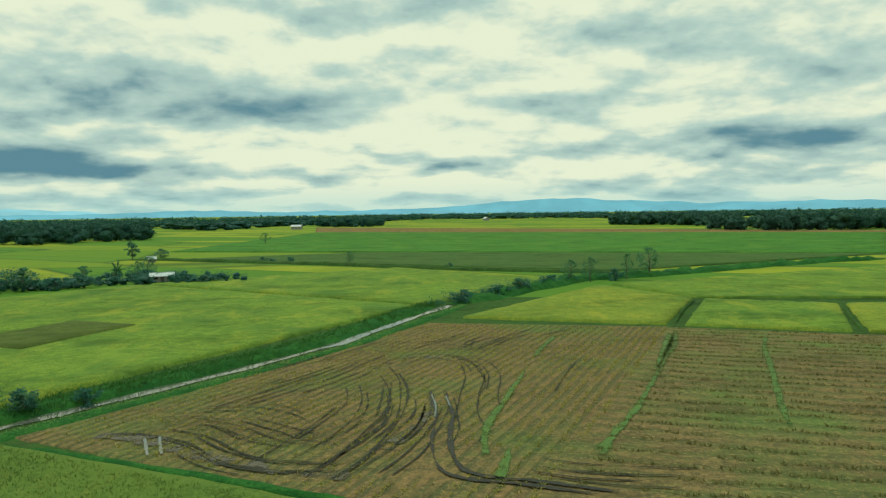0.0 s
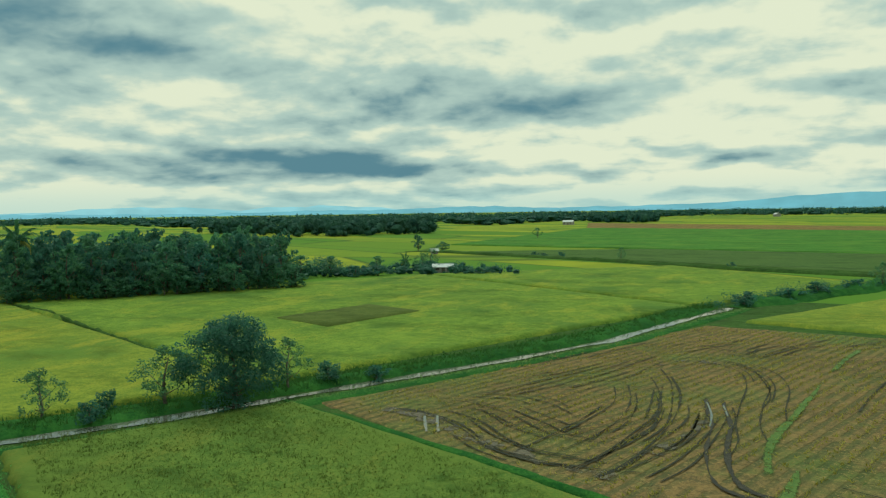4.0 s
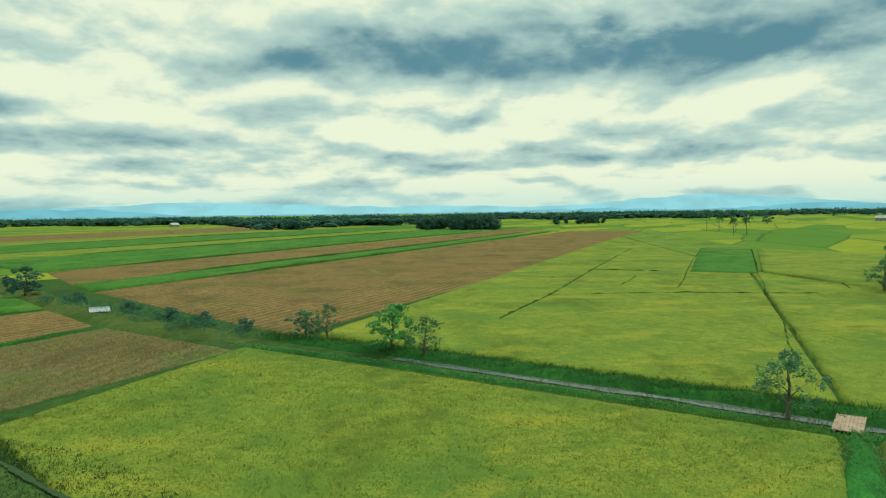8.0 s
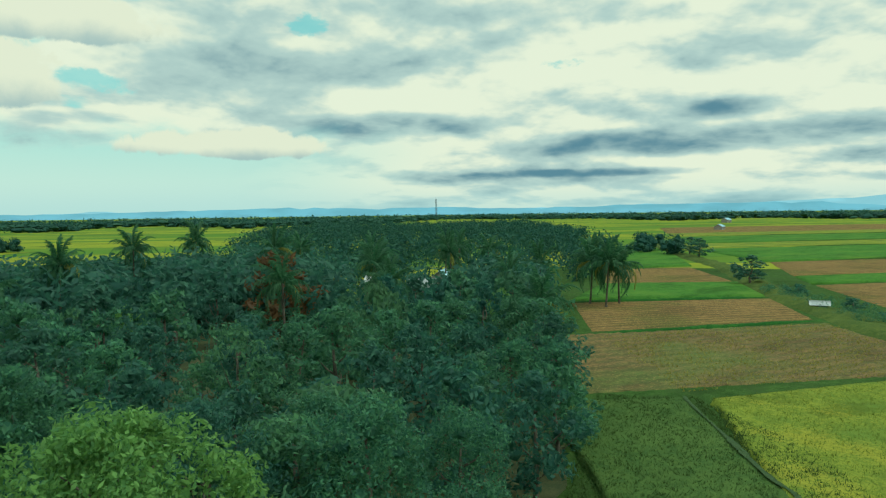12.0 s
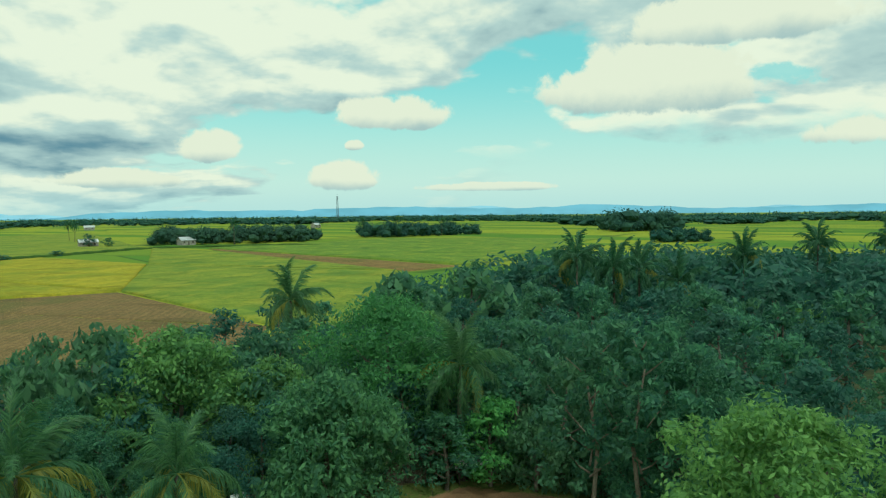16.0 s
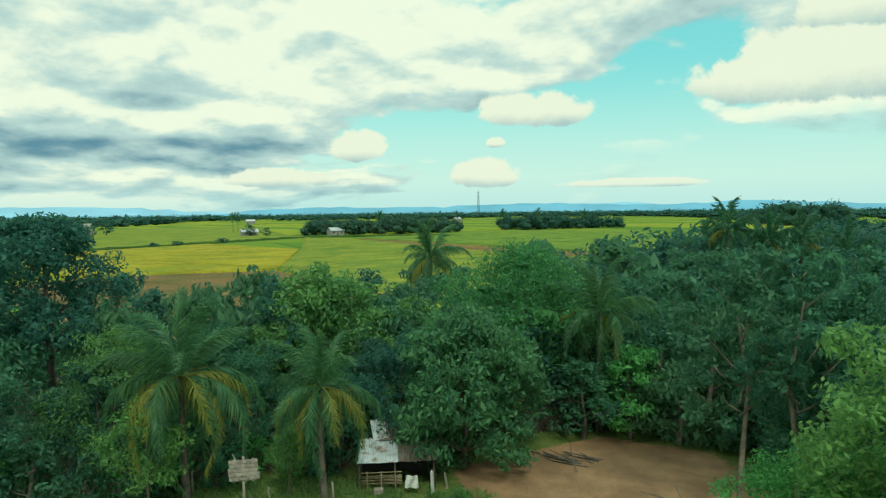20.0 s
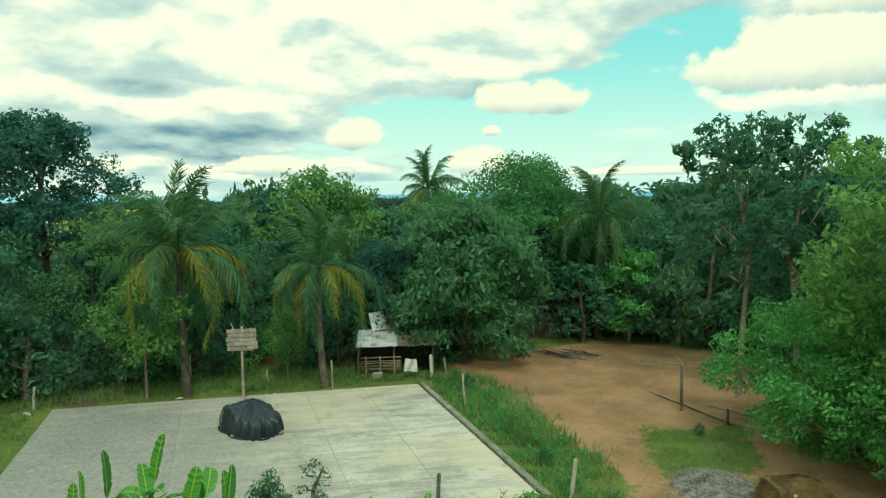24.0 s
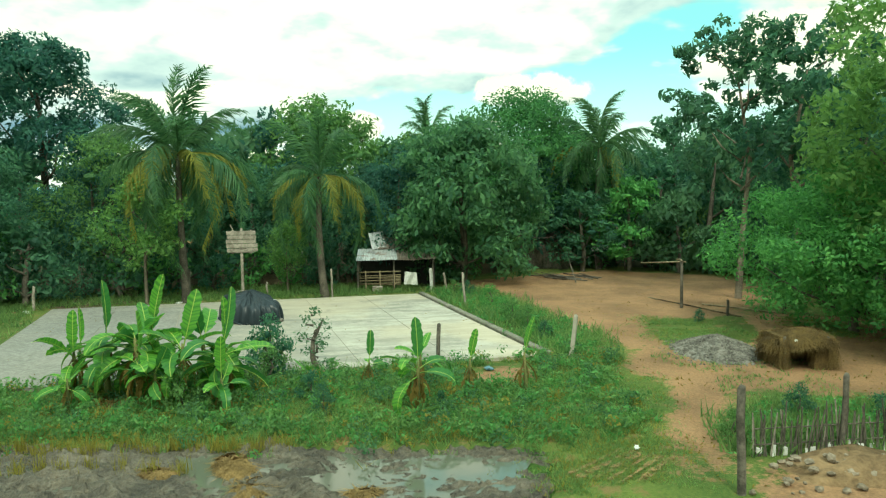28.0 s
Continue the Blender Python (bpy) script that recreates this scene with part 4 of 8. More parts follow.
SIZES = {"broad": (8.0, 3.3), "dark": (8.0, 3.3), "light": (7.0, 3.3), "yellow": (7.5, 3.2), "fine": (8.5, 3.2), "rust": (7.0, 3.5)}
LEVELS = ({}, {}, {})
for near, table in enumerate(LEVELS):
    table["broad"] = family(100, *SIZES["broad"], M_LEAF, 3, near)
    table["dark"] = family(110, *SIZES["dark"], M_LEAF_DARK, 2, near)
    table["light"] = family(120, *SIZES["light"], M_LEAF_BRIGHT, 1, near, flat=0.55)
    table["yellow"] = family(130, *SIZES["yellow"], M_LEAF_YELLOW, 1, near)
    table["fine"] = family(140, *SIZES["fine"], M_LEAF_FINE, 1, near, base=0.05, lobes=6, spread=0.3, droop=0.8, split=True)
    table["rust"] = family(150, *SIZES["rust"], M_LEAF_RED, 1, near)
SHRUB = [tree_meshes(160 + i, 2.2, 1.4, 0.095, 46, 25, mt, 0.02, lobes=7, spread=0.28) for i, mt in enumerate((M_LEAF, M_LEAF_BRIGHT, M_LEAF_YELLOW, M_LEAF))]
SHRUB_FAR = [tree_meshes(165, 2.2, 1.4, 0.18, 30, 16, M_LEAF_DARK, 0.02, lobes=7, spread=0.3)]
SPARSE = [tree_meshes(170 + i, 6.0, 2.7, 0.14, 60, 24, M_LEAF_FINE, 0.25, lobes=9, spread=0.18, core=False) for i in range(2)]
WORDS = {"broad": ("broadleaf_tree", "dense green broadleaf tree of the wood"), "dark": ("broadleaf_tree", "dark green broadleaf tree in a dense wood"),
         "light": ("broadleaf_tree", "light green feathery broadleaf tree"), "yellow": ("broadleaf_tree", "yellowish green broadleaf tree in the wood"),
         "fine": ("bamboo_clump", "soft pale green bamboo clump with drooping leaves"), "rust": ("broadleaf_tree", "tree with rust-brown dying leaves"),
         "shrub": ("shrub", "green leafy shrub under the trees"), "sparse": ("small_tree", "small thin-leaved tree beside the canal")}


def plant(kind, x, y, height, width=None, turn=None, label="", group="trees of the wood"):
    name, words = WORDS[kind]
    away = math.hypot(x - 2, y + 4)
    far = away > 55
    if kind == "shrub":
        meshes, (full, wide) = (SHRUB_FAR if far else SHRUB), (2.2, 1.4)
    elif kind == "sparse":
        meshes, (full, wide) = SPARSE, (6.0, 2.7)
    else:
        meshes, (full, wide) = LEVELS[0 if away < 34 else 1 if away < 66 else 2][kind], SIZES[kind]
    k = int(abs(x * 7 + y * 13)) % len(meshes)
    s = height / full
    w = (width / (2 * wide) if width else s)
    m = pose(x, y, 0, 0, 0, turn if turn is not None else (x * 57 + y * 91) % 360) @ Matrix.Diagonal((w, w, s, 1))
    return tree_thing(name, meshes[k], label or words, m, group, "shrub" if kind == "shrub" else "tree")


def inside(poly, x, y):
    c = False
    for (x1, y1), (x2, y2) in zip(poly, poly[1:] + poly[:1]):
        if (y1 > y) != (y2 > y) and x < (x2 - x1) * (y - y1) / (y2 - y1) + x1:
            c = not c
    return c


# the wood round the yard
WOOD_NEAR = [(-14, -21), (-30, -27), (-47, -43), (-66, -64), (-92, -92), (-60, -128), (0, -126), (16, -112), (28, -86), (30, -62), (44, -45),
             (62, -36), (72, -12), (48, 2), (31, -6), (29, -17), (24, -25.5), (17, -31), (11, -41), (2, -42), (-2, -33), (-6, -27)]
spots = []
for tries in range(9000):
    x, y = rng.uniform(-92, 72), rng.uniform(-128, 2)
    if not inside(WOOD_NEAR, x, y):
        continue
    gap = 3.5 + 0.016 * math.hypot(x, y)
    if all((x - p) ** 2 + (y - q) ** 2 > gap * gap for p, q in spots):
        spots.append((x, y))
OPEN_TO = ((-41.0, -88.0), (-88.0, -113.0), (-78.0, -106.0), (-72.0, -112.0))     # seen over low scrub


def low_here(x, y):
    for hx, hy in OPEN_TO:
        d = math.hypot(hx, hy)
        along = (x * hx + y * hy) / d
        if 0 < d - along < 34 and abs(x * hy - y * hx) / d < 6.5:
            return True
    return False


back_spots = []
for x, y in spots:
    if low_here(x, y):
        plant("broad", x, y, rng.uniform(3.0, 4.2), 5.0)
        continue
    if math.hypot(x, y) > 88:
        back_spots.append((x, y))
        continue
    kind = rng.choice(["broad", "dark", "broad", "dark", "light", "yellow", "fine", "broad"], p=[0.22, 0.25, 0.16, 0.2, 0.0, 0.03, 0.07, 0.07])
    plant(kind, x, y, rng.uniform(5, 8) if y > -20 or x > 22 else rng.uniform(6.0, 9.5))


def woods(name, places, seed, mat, label, per=34, low=6.0, high=11.0, wide=0.55, leaf=1.0, core=2, skew=1.0):
    """Far trees: crowns of loose leaf clumps, joined."""
    r = np.random.default_rng(seed)
    vs, fs, o = [], [], 0
    for x, y in places:
        h = low + (high - low) * r.uniform() ** skew
        w = h * wide * r.uniform(0.7, 1.2)
        k = 6
        a = r.uniform(0, 6.28, k)
        cs = np.column_stack([x + np.cos(a) * w * 0.55 * r.uniform(0.2, 1, k), y + np.sin(a) * w * 0.55 * r.uniform(0.2, 1, k), h * np.concatenate([[0.2, 0.45, 0.3, 0.62, 0.7], r.uniform(0.15, 0.78, k - 5)])])
        v, f = leaf_cloud(r, cs, max(per // k, 1), w * 0.5, leaf * h * 0.085, min(0.75, 0.6 * h / w))
        vs.append(v)
        fs += [tuple(q) for q in (f + o).tolist()]
        o += len(v)
        if core:                # the dark inside of the crown, under the leaves
            for c in cs[:core]:
                b = BALL * (w * 0.34 * r.uniform(0.7, 1.25, (len(BALL), 1))) * np.array((1, 1, min(0.85, 0.7 * h / w))) + c
                vs.append(b)
                fs += [tuple(i + o for i in q) for q in BALL_FACES]
                o += len(b)
    return stuff(name, mesh_of(name, np.concatenate(vs), fs, mat), label, "trees")


def scatter(poly, count, seed):
    r = np.random.default_rng(seed)
    xs, ys = [p[0] for p in poly], [p[1] for p in poly]
    out = []
    while len(out) < count:
        x, y = r.uniform(min(xs), max(xs)), r.uniform(min(ys), max(ys))
        if inside(poly, x, y):
            out.append((x, y))
    return out


WOOD_FAR = [(-92, -92), (-140, -112), (-200, -160), (-330, -290), (-520, -520), (-330, -640), (-150, -380), (-85, -230), (-60, -128)]
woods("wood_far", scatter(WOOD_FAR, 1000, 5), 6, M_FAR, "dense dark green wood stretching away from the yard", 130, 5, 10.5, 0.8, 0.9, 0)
woods("wood_back", back_spots, 7, M_LEAF_DARK, "back rows of the dense dark green wood", 420, 8, 11.6, 0.7, 0.7, 0)
woods("wood_back", scatter([(-50, -98), (-44, -124), (2, -124), (14, -106), (6, -94)], 70, 8), 8, M_LEAF_DARK, "tall back rows of the wood below the palms", 420, 9.5, 12.5, 0.6, 0.6, 0)
# tree belt that closes the plain
belt = []
rb = np.random.default_rng(11)
for k in range(6000):
    a = rb.uniform(0, 2 * math.pi)
    near_edge = 1120 + 260 * math.sin(a * 5 + 1) + 160 * math.sin(a * 13) + 90 * math.sin(a * 31 + 2)
    d = near_edge + 700 * rb.uniform(0, 1) ** 1.6
    belt.append((d * math.cos(a), d * math.sin(a)))
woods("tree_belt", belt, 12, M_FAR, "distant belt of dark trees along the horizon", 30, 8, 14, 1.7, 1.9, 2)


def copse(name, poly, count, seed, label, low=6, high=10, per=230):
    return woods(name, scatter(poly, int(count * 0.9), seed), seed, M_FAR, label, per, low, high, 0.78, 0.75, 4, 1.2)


copse("copse", [(-150, 795), (-90, 765), (-80, 830), (-150, 850)], 40, 41, "distant round copse in the fields", 9, 13)
copse("copse", [(165, 715), (228, 622), (290, 700), (200, 800)], 80, 42, "distant dark copse in the fields", 10, 16)
copse("copse", [(184, 498), (240, 470), (330, 480), (340, 560), (200, 560)], 110, 43, "dark copse with tall trees in the fields", 9, 16)
copse("copse", [(-240, 372), (-195, 452), (-260, 560), (-420, 460)], 170, 44, "dark wood at the edge of the fields", 9, 14)
copse("copse", [(-600, 5), (-560, 66), (-610, 75), (-660, 10)], 70, 45, "bushy copse in the strips", 9, 15)
copse("copse", [(-735, 165), (-785, 225), (-800, 200), (-750, 150)], 14, 46, "small distant copse of dark trees", 7, 12)
copse("copse", [(248, -330), (163, -371), (180, -420), (270, -380)], 90, 47, "dark grove with farmhouses in the plain", 7, 12)
copse("copse", [(156, -437), (90, -516), (120, -540), (180, -470)], 70, 48, "grove with palms in the plain", 7, 12)
copse("copse", [(-4, -560), (-50, -600), (-40, -680), (10, -640)], 60, 49, "tall dark grove in the plain", 12, 20)
copse("copse", [(-18, -368), (-44, -376), (-44, -390), (-18, -384)], 26, 50, "low round dark thicket in the plain", 6, 9)
copse("copse", [(330, -250), (420, -320), (450, -300), (350, -220)], 50, 51, "trees round a farmstead", 7, 12)
copse("copse", [(-205, -134), (-190, -142), (-250, -190), (-262, -175)], 16, 52, "bushy trees along the drain", 5, 8)

# scrub beyond the grove
woods("scrub", scatter([(-112, 136), (-96, 140), (-78, 160), (-58, 160), (-48, 166), (-60, 176), (-80, 182), (-96, 170), (-112, 152)], 170, 53), 53, M_LEAF_DARK, "low dark scrub round the field hut", 150, 1.2, 3.0, 1.1, 0.7, 2)
woods("scrub", scatter([(-120, 138), (-96, 142), (-88, 156), (-104, 160), (-124, 150)], 60, 54), 54, M_LEAF_DARK, "bushy thicket beside the grove", 150, 3.0, 5.6, 0.7, 0.6, 0)
woods("scrub", scatter([(-136, -66), (-90, -19), (-86, -23), (-106, -44), (-132, -70)], 130, 55), 55, M_LEAF, "weedy scrub along the overgrown drain", 90, 0.8, 2.2, 0.9, 0.8, 0)
woods("scrub", scatter([(-2, 114), (16, 141), (30, 157), (60, 173), (58, 178), (26, 162), (10, 143), (-6, 117)], 90, 56), 56, M_LEAF_DARK, "weedy scrub along the drain between the fields", 100, 0.9, 2.4, 0.9, 0.7, 0)
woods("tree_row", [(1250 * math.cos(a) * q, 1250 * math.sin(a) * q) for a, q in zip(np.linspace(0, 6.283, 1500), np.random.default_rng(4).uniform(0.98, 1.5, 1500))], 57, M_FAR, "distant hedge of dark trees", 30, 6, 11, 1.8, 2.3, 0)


# ---- the yard below the camera ----
def concrete():
    """Old slab: dark damp streaks along the pour, sandy dust, fine pits."""
    m, t, b = material("weathered_concrete", 0.85)
    add, calc, mix, step, fbm, vmath = nodes_of(t)
    p = add("NewGeometry").outputs["Position"]
    c2 = add("CombineXYZ")
    t.links.new(vmath("DOT_PRODUCT", p, (0.788 * 0.5, 0.615 * 0.5, 0.0)), c2.inputs[0])
    t.links.new(vmath("DOT_PRODUCT", p, (0.615 * 2.6, -0.788 * 2.6, 0.0)), c2.inputs[1])
    streak = fbm(c2.outputs[0], 1.0, 6.0, 0.65)
    broad, grain = fbm(p, 0.3, 4.0, 0.6), fbm(p, 9.0, 4.0, 0.7)
    c = mix(step(calc("ADD", calc("MULTIPLY", grain, 0.4), calc("MULTIPLY", broad, 0.6)), 0.36, 0.62), (0.27, 0.255, 0.21), (0.46, 0.435, 0.36))
    c = mix(calc("MULTIPLY", step(streak, 0.45, 0.58), calc("ADD", 0.42, calc("MULTIPLY", step(broad, 0.55, 0.38), 0.35))), c, (0.15, 0.15, 0.125))
    c = mix(calc("MULTIPLY", step(fbm(vmath("ADD", p, (9.0, 4.0, 0.0)), 0.22, 3.0), 0.44, 0.62), 0.65), c, (0.48, 0.41, 0.29))
    damp = calc("ADD", vmath("DISTANCE", p, (21.5, -11.0, 0.0)), calc("MULTIPLY", calc("SUBTRACT", fbm(c2.outputs[0], 0.6, 5.0, 0.6), 0.5), 9.0))
    c = mix(calc("MULTIPLY", step(damp, 12.5, 7.0), 0.82), c, mix(step(grain, 0.35, 0.65), (0.10, 0.102, 0.095), (0.20, 0.20, 0.185)))
    c = mix(calc("MULTIPLY", step(fbm(vmath("ADD", p, (3.0, 17.0, 0.0)), 1.1, 6.0, 0.7), 0.55, 0.68), 0.55), c, (0.16, 0.155, 0.125))
    c = mix(calc("MULTIPLY", add("ObjectInfo").outputs["Random"], 0.35), c, (0.30, 0.285, 0.235))
    t.links.new(c, b.inputs["Base Color"])
    bump_on(t, b, grain, 0.25, 0.01)
    return m


M_CONCRETE = concrete()
M_JOINT = surface("dusty_joint", (0.22, 0.19, 0.14), (0.36, 0.32, 0.25), 1.5, 10.0)
M_KERB = surface("mossy_kerb", (0.12, 0.12, 0.09), (0.26, 0.24, 0.19), 1.5, 10.0)
M_MUD = surface("wet_mud", (0.05, 0.044, 0.033), (0.17, 0.145, 0.105), 1.1, 9.0, 0.36, 1.0, 0.12, (0.08, 0.07, 0.05))
M_LITTER = surface("leaf_litter", (0.03, 0.045, 0.015), (0.08, 0.08, 0.03), 0.6, 6.0)
M_WOOD = surface("grey_wood", (0.15, 0.13, 0.10), (0.36, 0.32, 0.26), 3.0, 22.0)
M_DARKWOOD = surface("old_post_wood", (0.05, 0.045, 0.035), (0.16, 0.14, 0.11), 3.0, 18.0)
M_TARP = plain("black_tarpaulin", (0.02, 0.03, 0.036), 0.36, 0.0, 5.0)
M_TIN = surface("roof_tin", (0.32, 0.34, 0.34), (0.56, 0.58, 0.57), 0.9, 8.0, 0.45, 0.2, 0.01, (0.24, 0.17, 0.12))
M_RUSTTIN = surface("rusted_tin", (0.12, 0.085, 0.065), (0.26, 0.22, 0.18), 1.1, 8.0, 0.6)
M_BAMBOO = surface("dry_bamboo", (0.13, 0.10, 0.06), (0.30, 0.24, 0.14), 2.0, 14.0, 0.6)
# shelter straw: darkened copy, the tree's shade is put into its colour
M_STRAW_SHADED = surface("straw", (0.075, 0.05, 0.02), (0.21, 0.14, 0.05), 2.5, 26.0, 0.95, 1.0, 0.05)
M_STONE = surface("grey_stone", (0.09, 0.083, 0.07), (0.22, 0.205, 0.175), 3.0, 12.0)
M_WHITE = plain("white_plastic", (0.60, 0.60, 0.55), 0.5)
M_BLUE = plain("blue_plastic", (0.12, 0.24, 0.30), 0.5)
# near black: the darkness inside hut and houses is put into this colour
M_DARK = plain("dark_wall", (0.035, 0.035, 0.03), 0.9)
M_BLADE = foliage("grass_blade", (0.065, 0.16, 0.06), (0.27, 0.42, 0.12), 0.7)
M_DRYBLADE = foliage("dry_blade", (0.17, 0.15, 0.03), (0.40, 0.35, 0.07), 0.8)
M_STUBBLADE = foliage("stubble_blade", (0.10, 0.10, 0.03), (0.22, 0.18, 0.06), 0.85)
M_RICEBLADE = foliage("rice_blade", (0.105, 0.156, 0.026), (0.19, 0.23, 0.036), 0.85)
M_RICEBLADE_MID = foliage("rice_blade_middle", (0.066, 0.118, 0.024), (0.12, 0.168, 0.034), 0.85)
M_RICEBLADE_DULL = foliage("rice_blade_green", (0.042, 0.086, 0.024), (0.076, 0.125, 0.034), 0.85)

GRASSY = [[(4.4, -16.4), (2.3, -16.7), (1.8, -13.9), (3.0, -12.6), (4.6, -14)], [(4.2, -24.9), (2.2, -24.7), (1.8, -21.4), (3.2, -20.8)], [(0.5, -15.6), (-2.5, -15.2), (-2, -13.2), (0.4, -12.8), (0.9, -14.5)],
          [(-0.4, -26.5), (-2.4, -26), (-2.2, -23.5), (-0.8, -23.5)]]
COURT = [(5.5, -17.5), (13.9, -26.6), (25.3, -17.7), (16.9, -8.6)]
MUD = [(16, -5.2), (12.6, -7.3), (7.8, -9.3), (5.2, -10.4), (3.4, -11.1), (2.9, -9.2), (2.6, -2), (14, 1)]
DIRT = [[(12.5, -28.6), (14.6, -31.5), (9, -39), (2.6, -38.6), (-0.5, -33), (1.3, -27), (3.3, -22.4), (5.0, -21.2), (8.8, -24.2)],
        [(3.9, -23.5), (2.6, -22), (2.9, -18.8), (1.0, -16.4), (0.6, -13.9), (1.1, -10.5), (1.7, -11), (1.9, -13.5), (3.3, -15.6), (3.6, -19.5), (5.0, -21.2)],
        [(2.9, -18.8), (0.2, -22.4), (1.2, -27), (-3.5, -27), (-6.5, -22), (-4.5, -17.5), (-0.5, -16.2), (1.2, -16.2)],
        [(6.4, -13.9), (4.9, -15.2), (5.6, -16.7), (6.9, -15.6)], [(0.3, -9.4), (0.2, -11.7), (-4.2, -14.2), (-5, -11), (-1, -8.5)]]


def inside_many(poly, xy):
    c = np.zeros(len(xy), dtype=bool)
    x, y = xy[:, 0], xy[:, 1]
    for (x1, y1), (x2, y2) in zip(poly, poly[1:] + poly[:1]):
        if y1 != y2:
            c ^= ((y1 > y) != (y2 > y)) & (x < (x2 - x1) * (y - y1) / (y2 - y1) + x1)
    return c


def yard_material():
    """Weedy grass, bare red-brown dirt and litter darkened for the trees' shade, that run into one another in patches.
    """
    m, t, b = material("yard_soil", 0.95)
    add, calc, mix, step, fbm, vmath = nodes_of(t)
    p = add("NewGeometry").outputs["Position"]
    broad, grain, fine = fbm(p, 0.45, 5.0, 0.6), fbm(p, 3.0, 5.0, 0.7), fbm(p, 16.0, 4.0, 0.7)
    worn = calc("ADD", calc("MULTIPLY", calc("SUBTRACT", grain, 0.5), 1.3), calc("MULTIPLY", calc("SUBTRACT", fine, 0.5), 0.7))

    def share(name):
        at = t.nodes.new("ShaderNodeAttribute")
        at.attribute_name = name
        return at.outputs["Fac"]
    grass = mix(step(calc("ADD", calc("MULTIPLY", broad, 0.5), calc("MULTIPLY", fine, 0.5)), 0.36, 0.64), (0.045, 0.085, 0.016), (0.115, 0.15, 0.03))
    grass = mix(step(grain, 0.52, 0.66), grass, (0.165, 0.125, 0.045))
    dirt = mix(step(calc("ADD", calc("MULTIPLY", broad, 0.55), calc("MULTIPLY", fine, 0.45)), 0.36, 0.64), (0.16, 0.093, 0.048), (0.33, 0.188, 0.094))
    dirt = mix(calc("MULTIPLY", step(grain, 0.54, 0.7), 0.6), dirt, (0.17, 0.125, 0.055))
    # dark litter tone: shade under the trees is put into the colour
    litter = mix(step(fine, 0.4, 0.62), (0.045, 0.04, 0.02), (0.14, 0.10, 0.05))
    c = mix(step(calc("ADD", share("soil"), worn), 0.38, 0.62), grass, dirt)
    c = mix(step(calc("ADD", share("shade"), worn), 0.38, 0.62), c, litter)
    t.links.new(c, b.inputs["Base Color"])
    bump_on(t, b, calc("ADD", grain, fine), 0.6, 0.05)
    return m


def yard_ground():
    nu, nv = 176, 168
    x0, x1, y0, y1 = -14.0, 30.0, -42.0, 0.0
    xs, ys = np.meshgrid(np.linspace(x0, x1, nu + 1), np.linspace(y0, y1, nv + 1))
    xy = np.column_stack([xs.ravel(), ys.ravel()])
    z = 0.075 + 0.03 * waves(xy, 4.0, 61) + 0.015 * waves(xy, 1.1, 62)
    r = np.random.default_rng(60)
    soil, shade = np.zeros(len(xy)), np.zeros(len(xy))
    for k in range(14):                         # soft borders
        q = xy + r.normal(0, 0.42, 2)
        soil += (np.any([inside_many(d, q) for d in DIRT], axis=0) & ~np.any([inside_many(d, q) for d in GRASSY], axis=0)) / 14
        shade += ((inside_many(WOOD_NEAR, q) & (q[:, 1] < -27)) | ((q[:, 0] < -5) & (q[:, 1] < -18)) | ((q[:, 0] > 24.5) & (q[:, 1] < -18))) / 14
    mud = inside_many(MUD, xy)
    z = np.where(mud, -0.03, z)
    rim = (np.abs(xy[:, 0] - x0) < 0.01) | (np.abs(xy[:, 0] - x1) < 0.01) | (np.abs(xy[:, 1] - y0) < 0.01) | (np.abs(xy[:, 1] - y1) < 0.01)
    z = np.where(rim, -0.05, z)
    me = mesh_of("yard", np.column_stack([xy, z]), grid_faces(nu, nv), yard_material(), True)
    me.attributes.new("soil", "FLOAT", "POINT").data.foreach_set("value", soil.astype(np.float32))
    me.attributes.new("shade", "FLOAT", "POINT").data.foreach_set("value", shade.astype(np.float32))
    return setting("yard", me, "yard of weedy grass, bare red dirt and wet mud")


def mud_sheet():
    nu, nv = 250, 190
    xy = bilinear([(17, -1), (17, -12), (2, -12), (2, -1)], nv, nu)
    ok = np.array([inside(MUD, x, y) for x, y in xy + np.column_stack([0.25 * waves(xy, 1.5, 41), 0.25 * waves(xy, 1.5, 42)])])
    bent = xy + 0.5 * np.column_stack([waves(xy, 3.0, 43), waves(xy, 3.0, 44)])
    along = np.column_stack([bent @ np.array((0.906, 0.423)) * 0.3, bent @ np.array((-0.423, 0.906))])      # clods drawn out along the ploughing
    ridge = np.abs(waves(along, 0.75, 45)) + 0.6 * np.abs(waves(along, 0.33, 49))
    z = -0.005 + 0.15 * ridge + 0.05 * waves(xy, 2.6, 47) + 0.04 * waves(xy, 0.3, 48) + 0.03 * np.abs(waves(xy, 0.55, 50))
    z = z + np.random.default_rng(51).normal(0, 0.012, len(z)) + 0.035 * np.abs(waves(xy, 0.16, 52))
    for px_, py_, pr_ in ((5.9, -8.75, 1.2), (4.3, -9.7, 1.0), (8.4, -8.0, 0.8), (3.4, -10.3, 0.6)):       # hollows where water stands
        z = z - 0.085 * np.exp(-((xy[:, 0] - px_) ** 2 + 2.5 * (xy[:, 1] - py_) ** 2) / pr_ ** 2)
    z = np.where(ok, z, -0.12)
    setting("mud", mesh_of("mud", np.column_stack([xy, z]), grid_faces(nv, nu), M_MUD, True), "churned wet mud of a flooded plot")


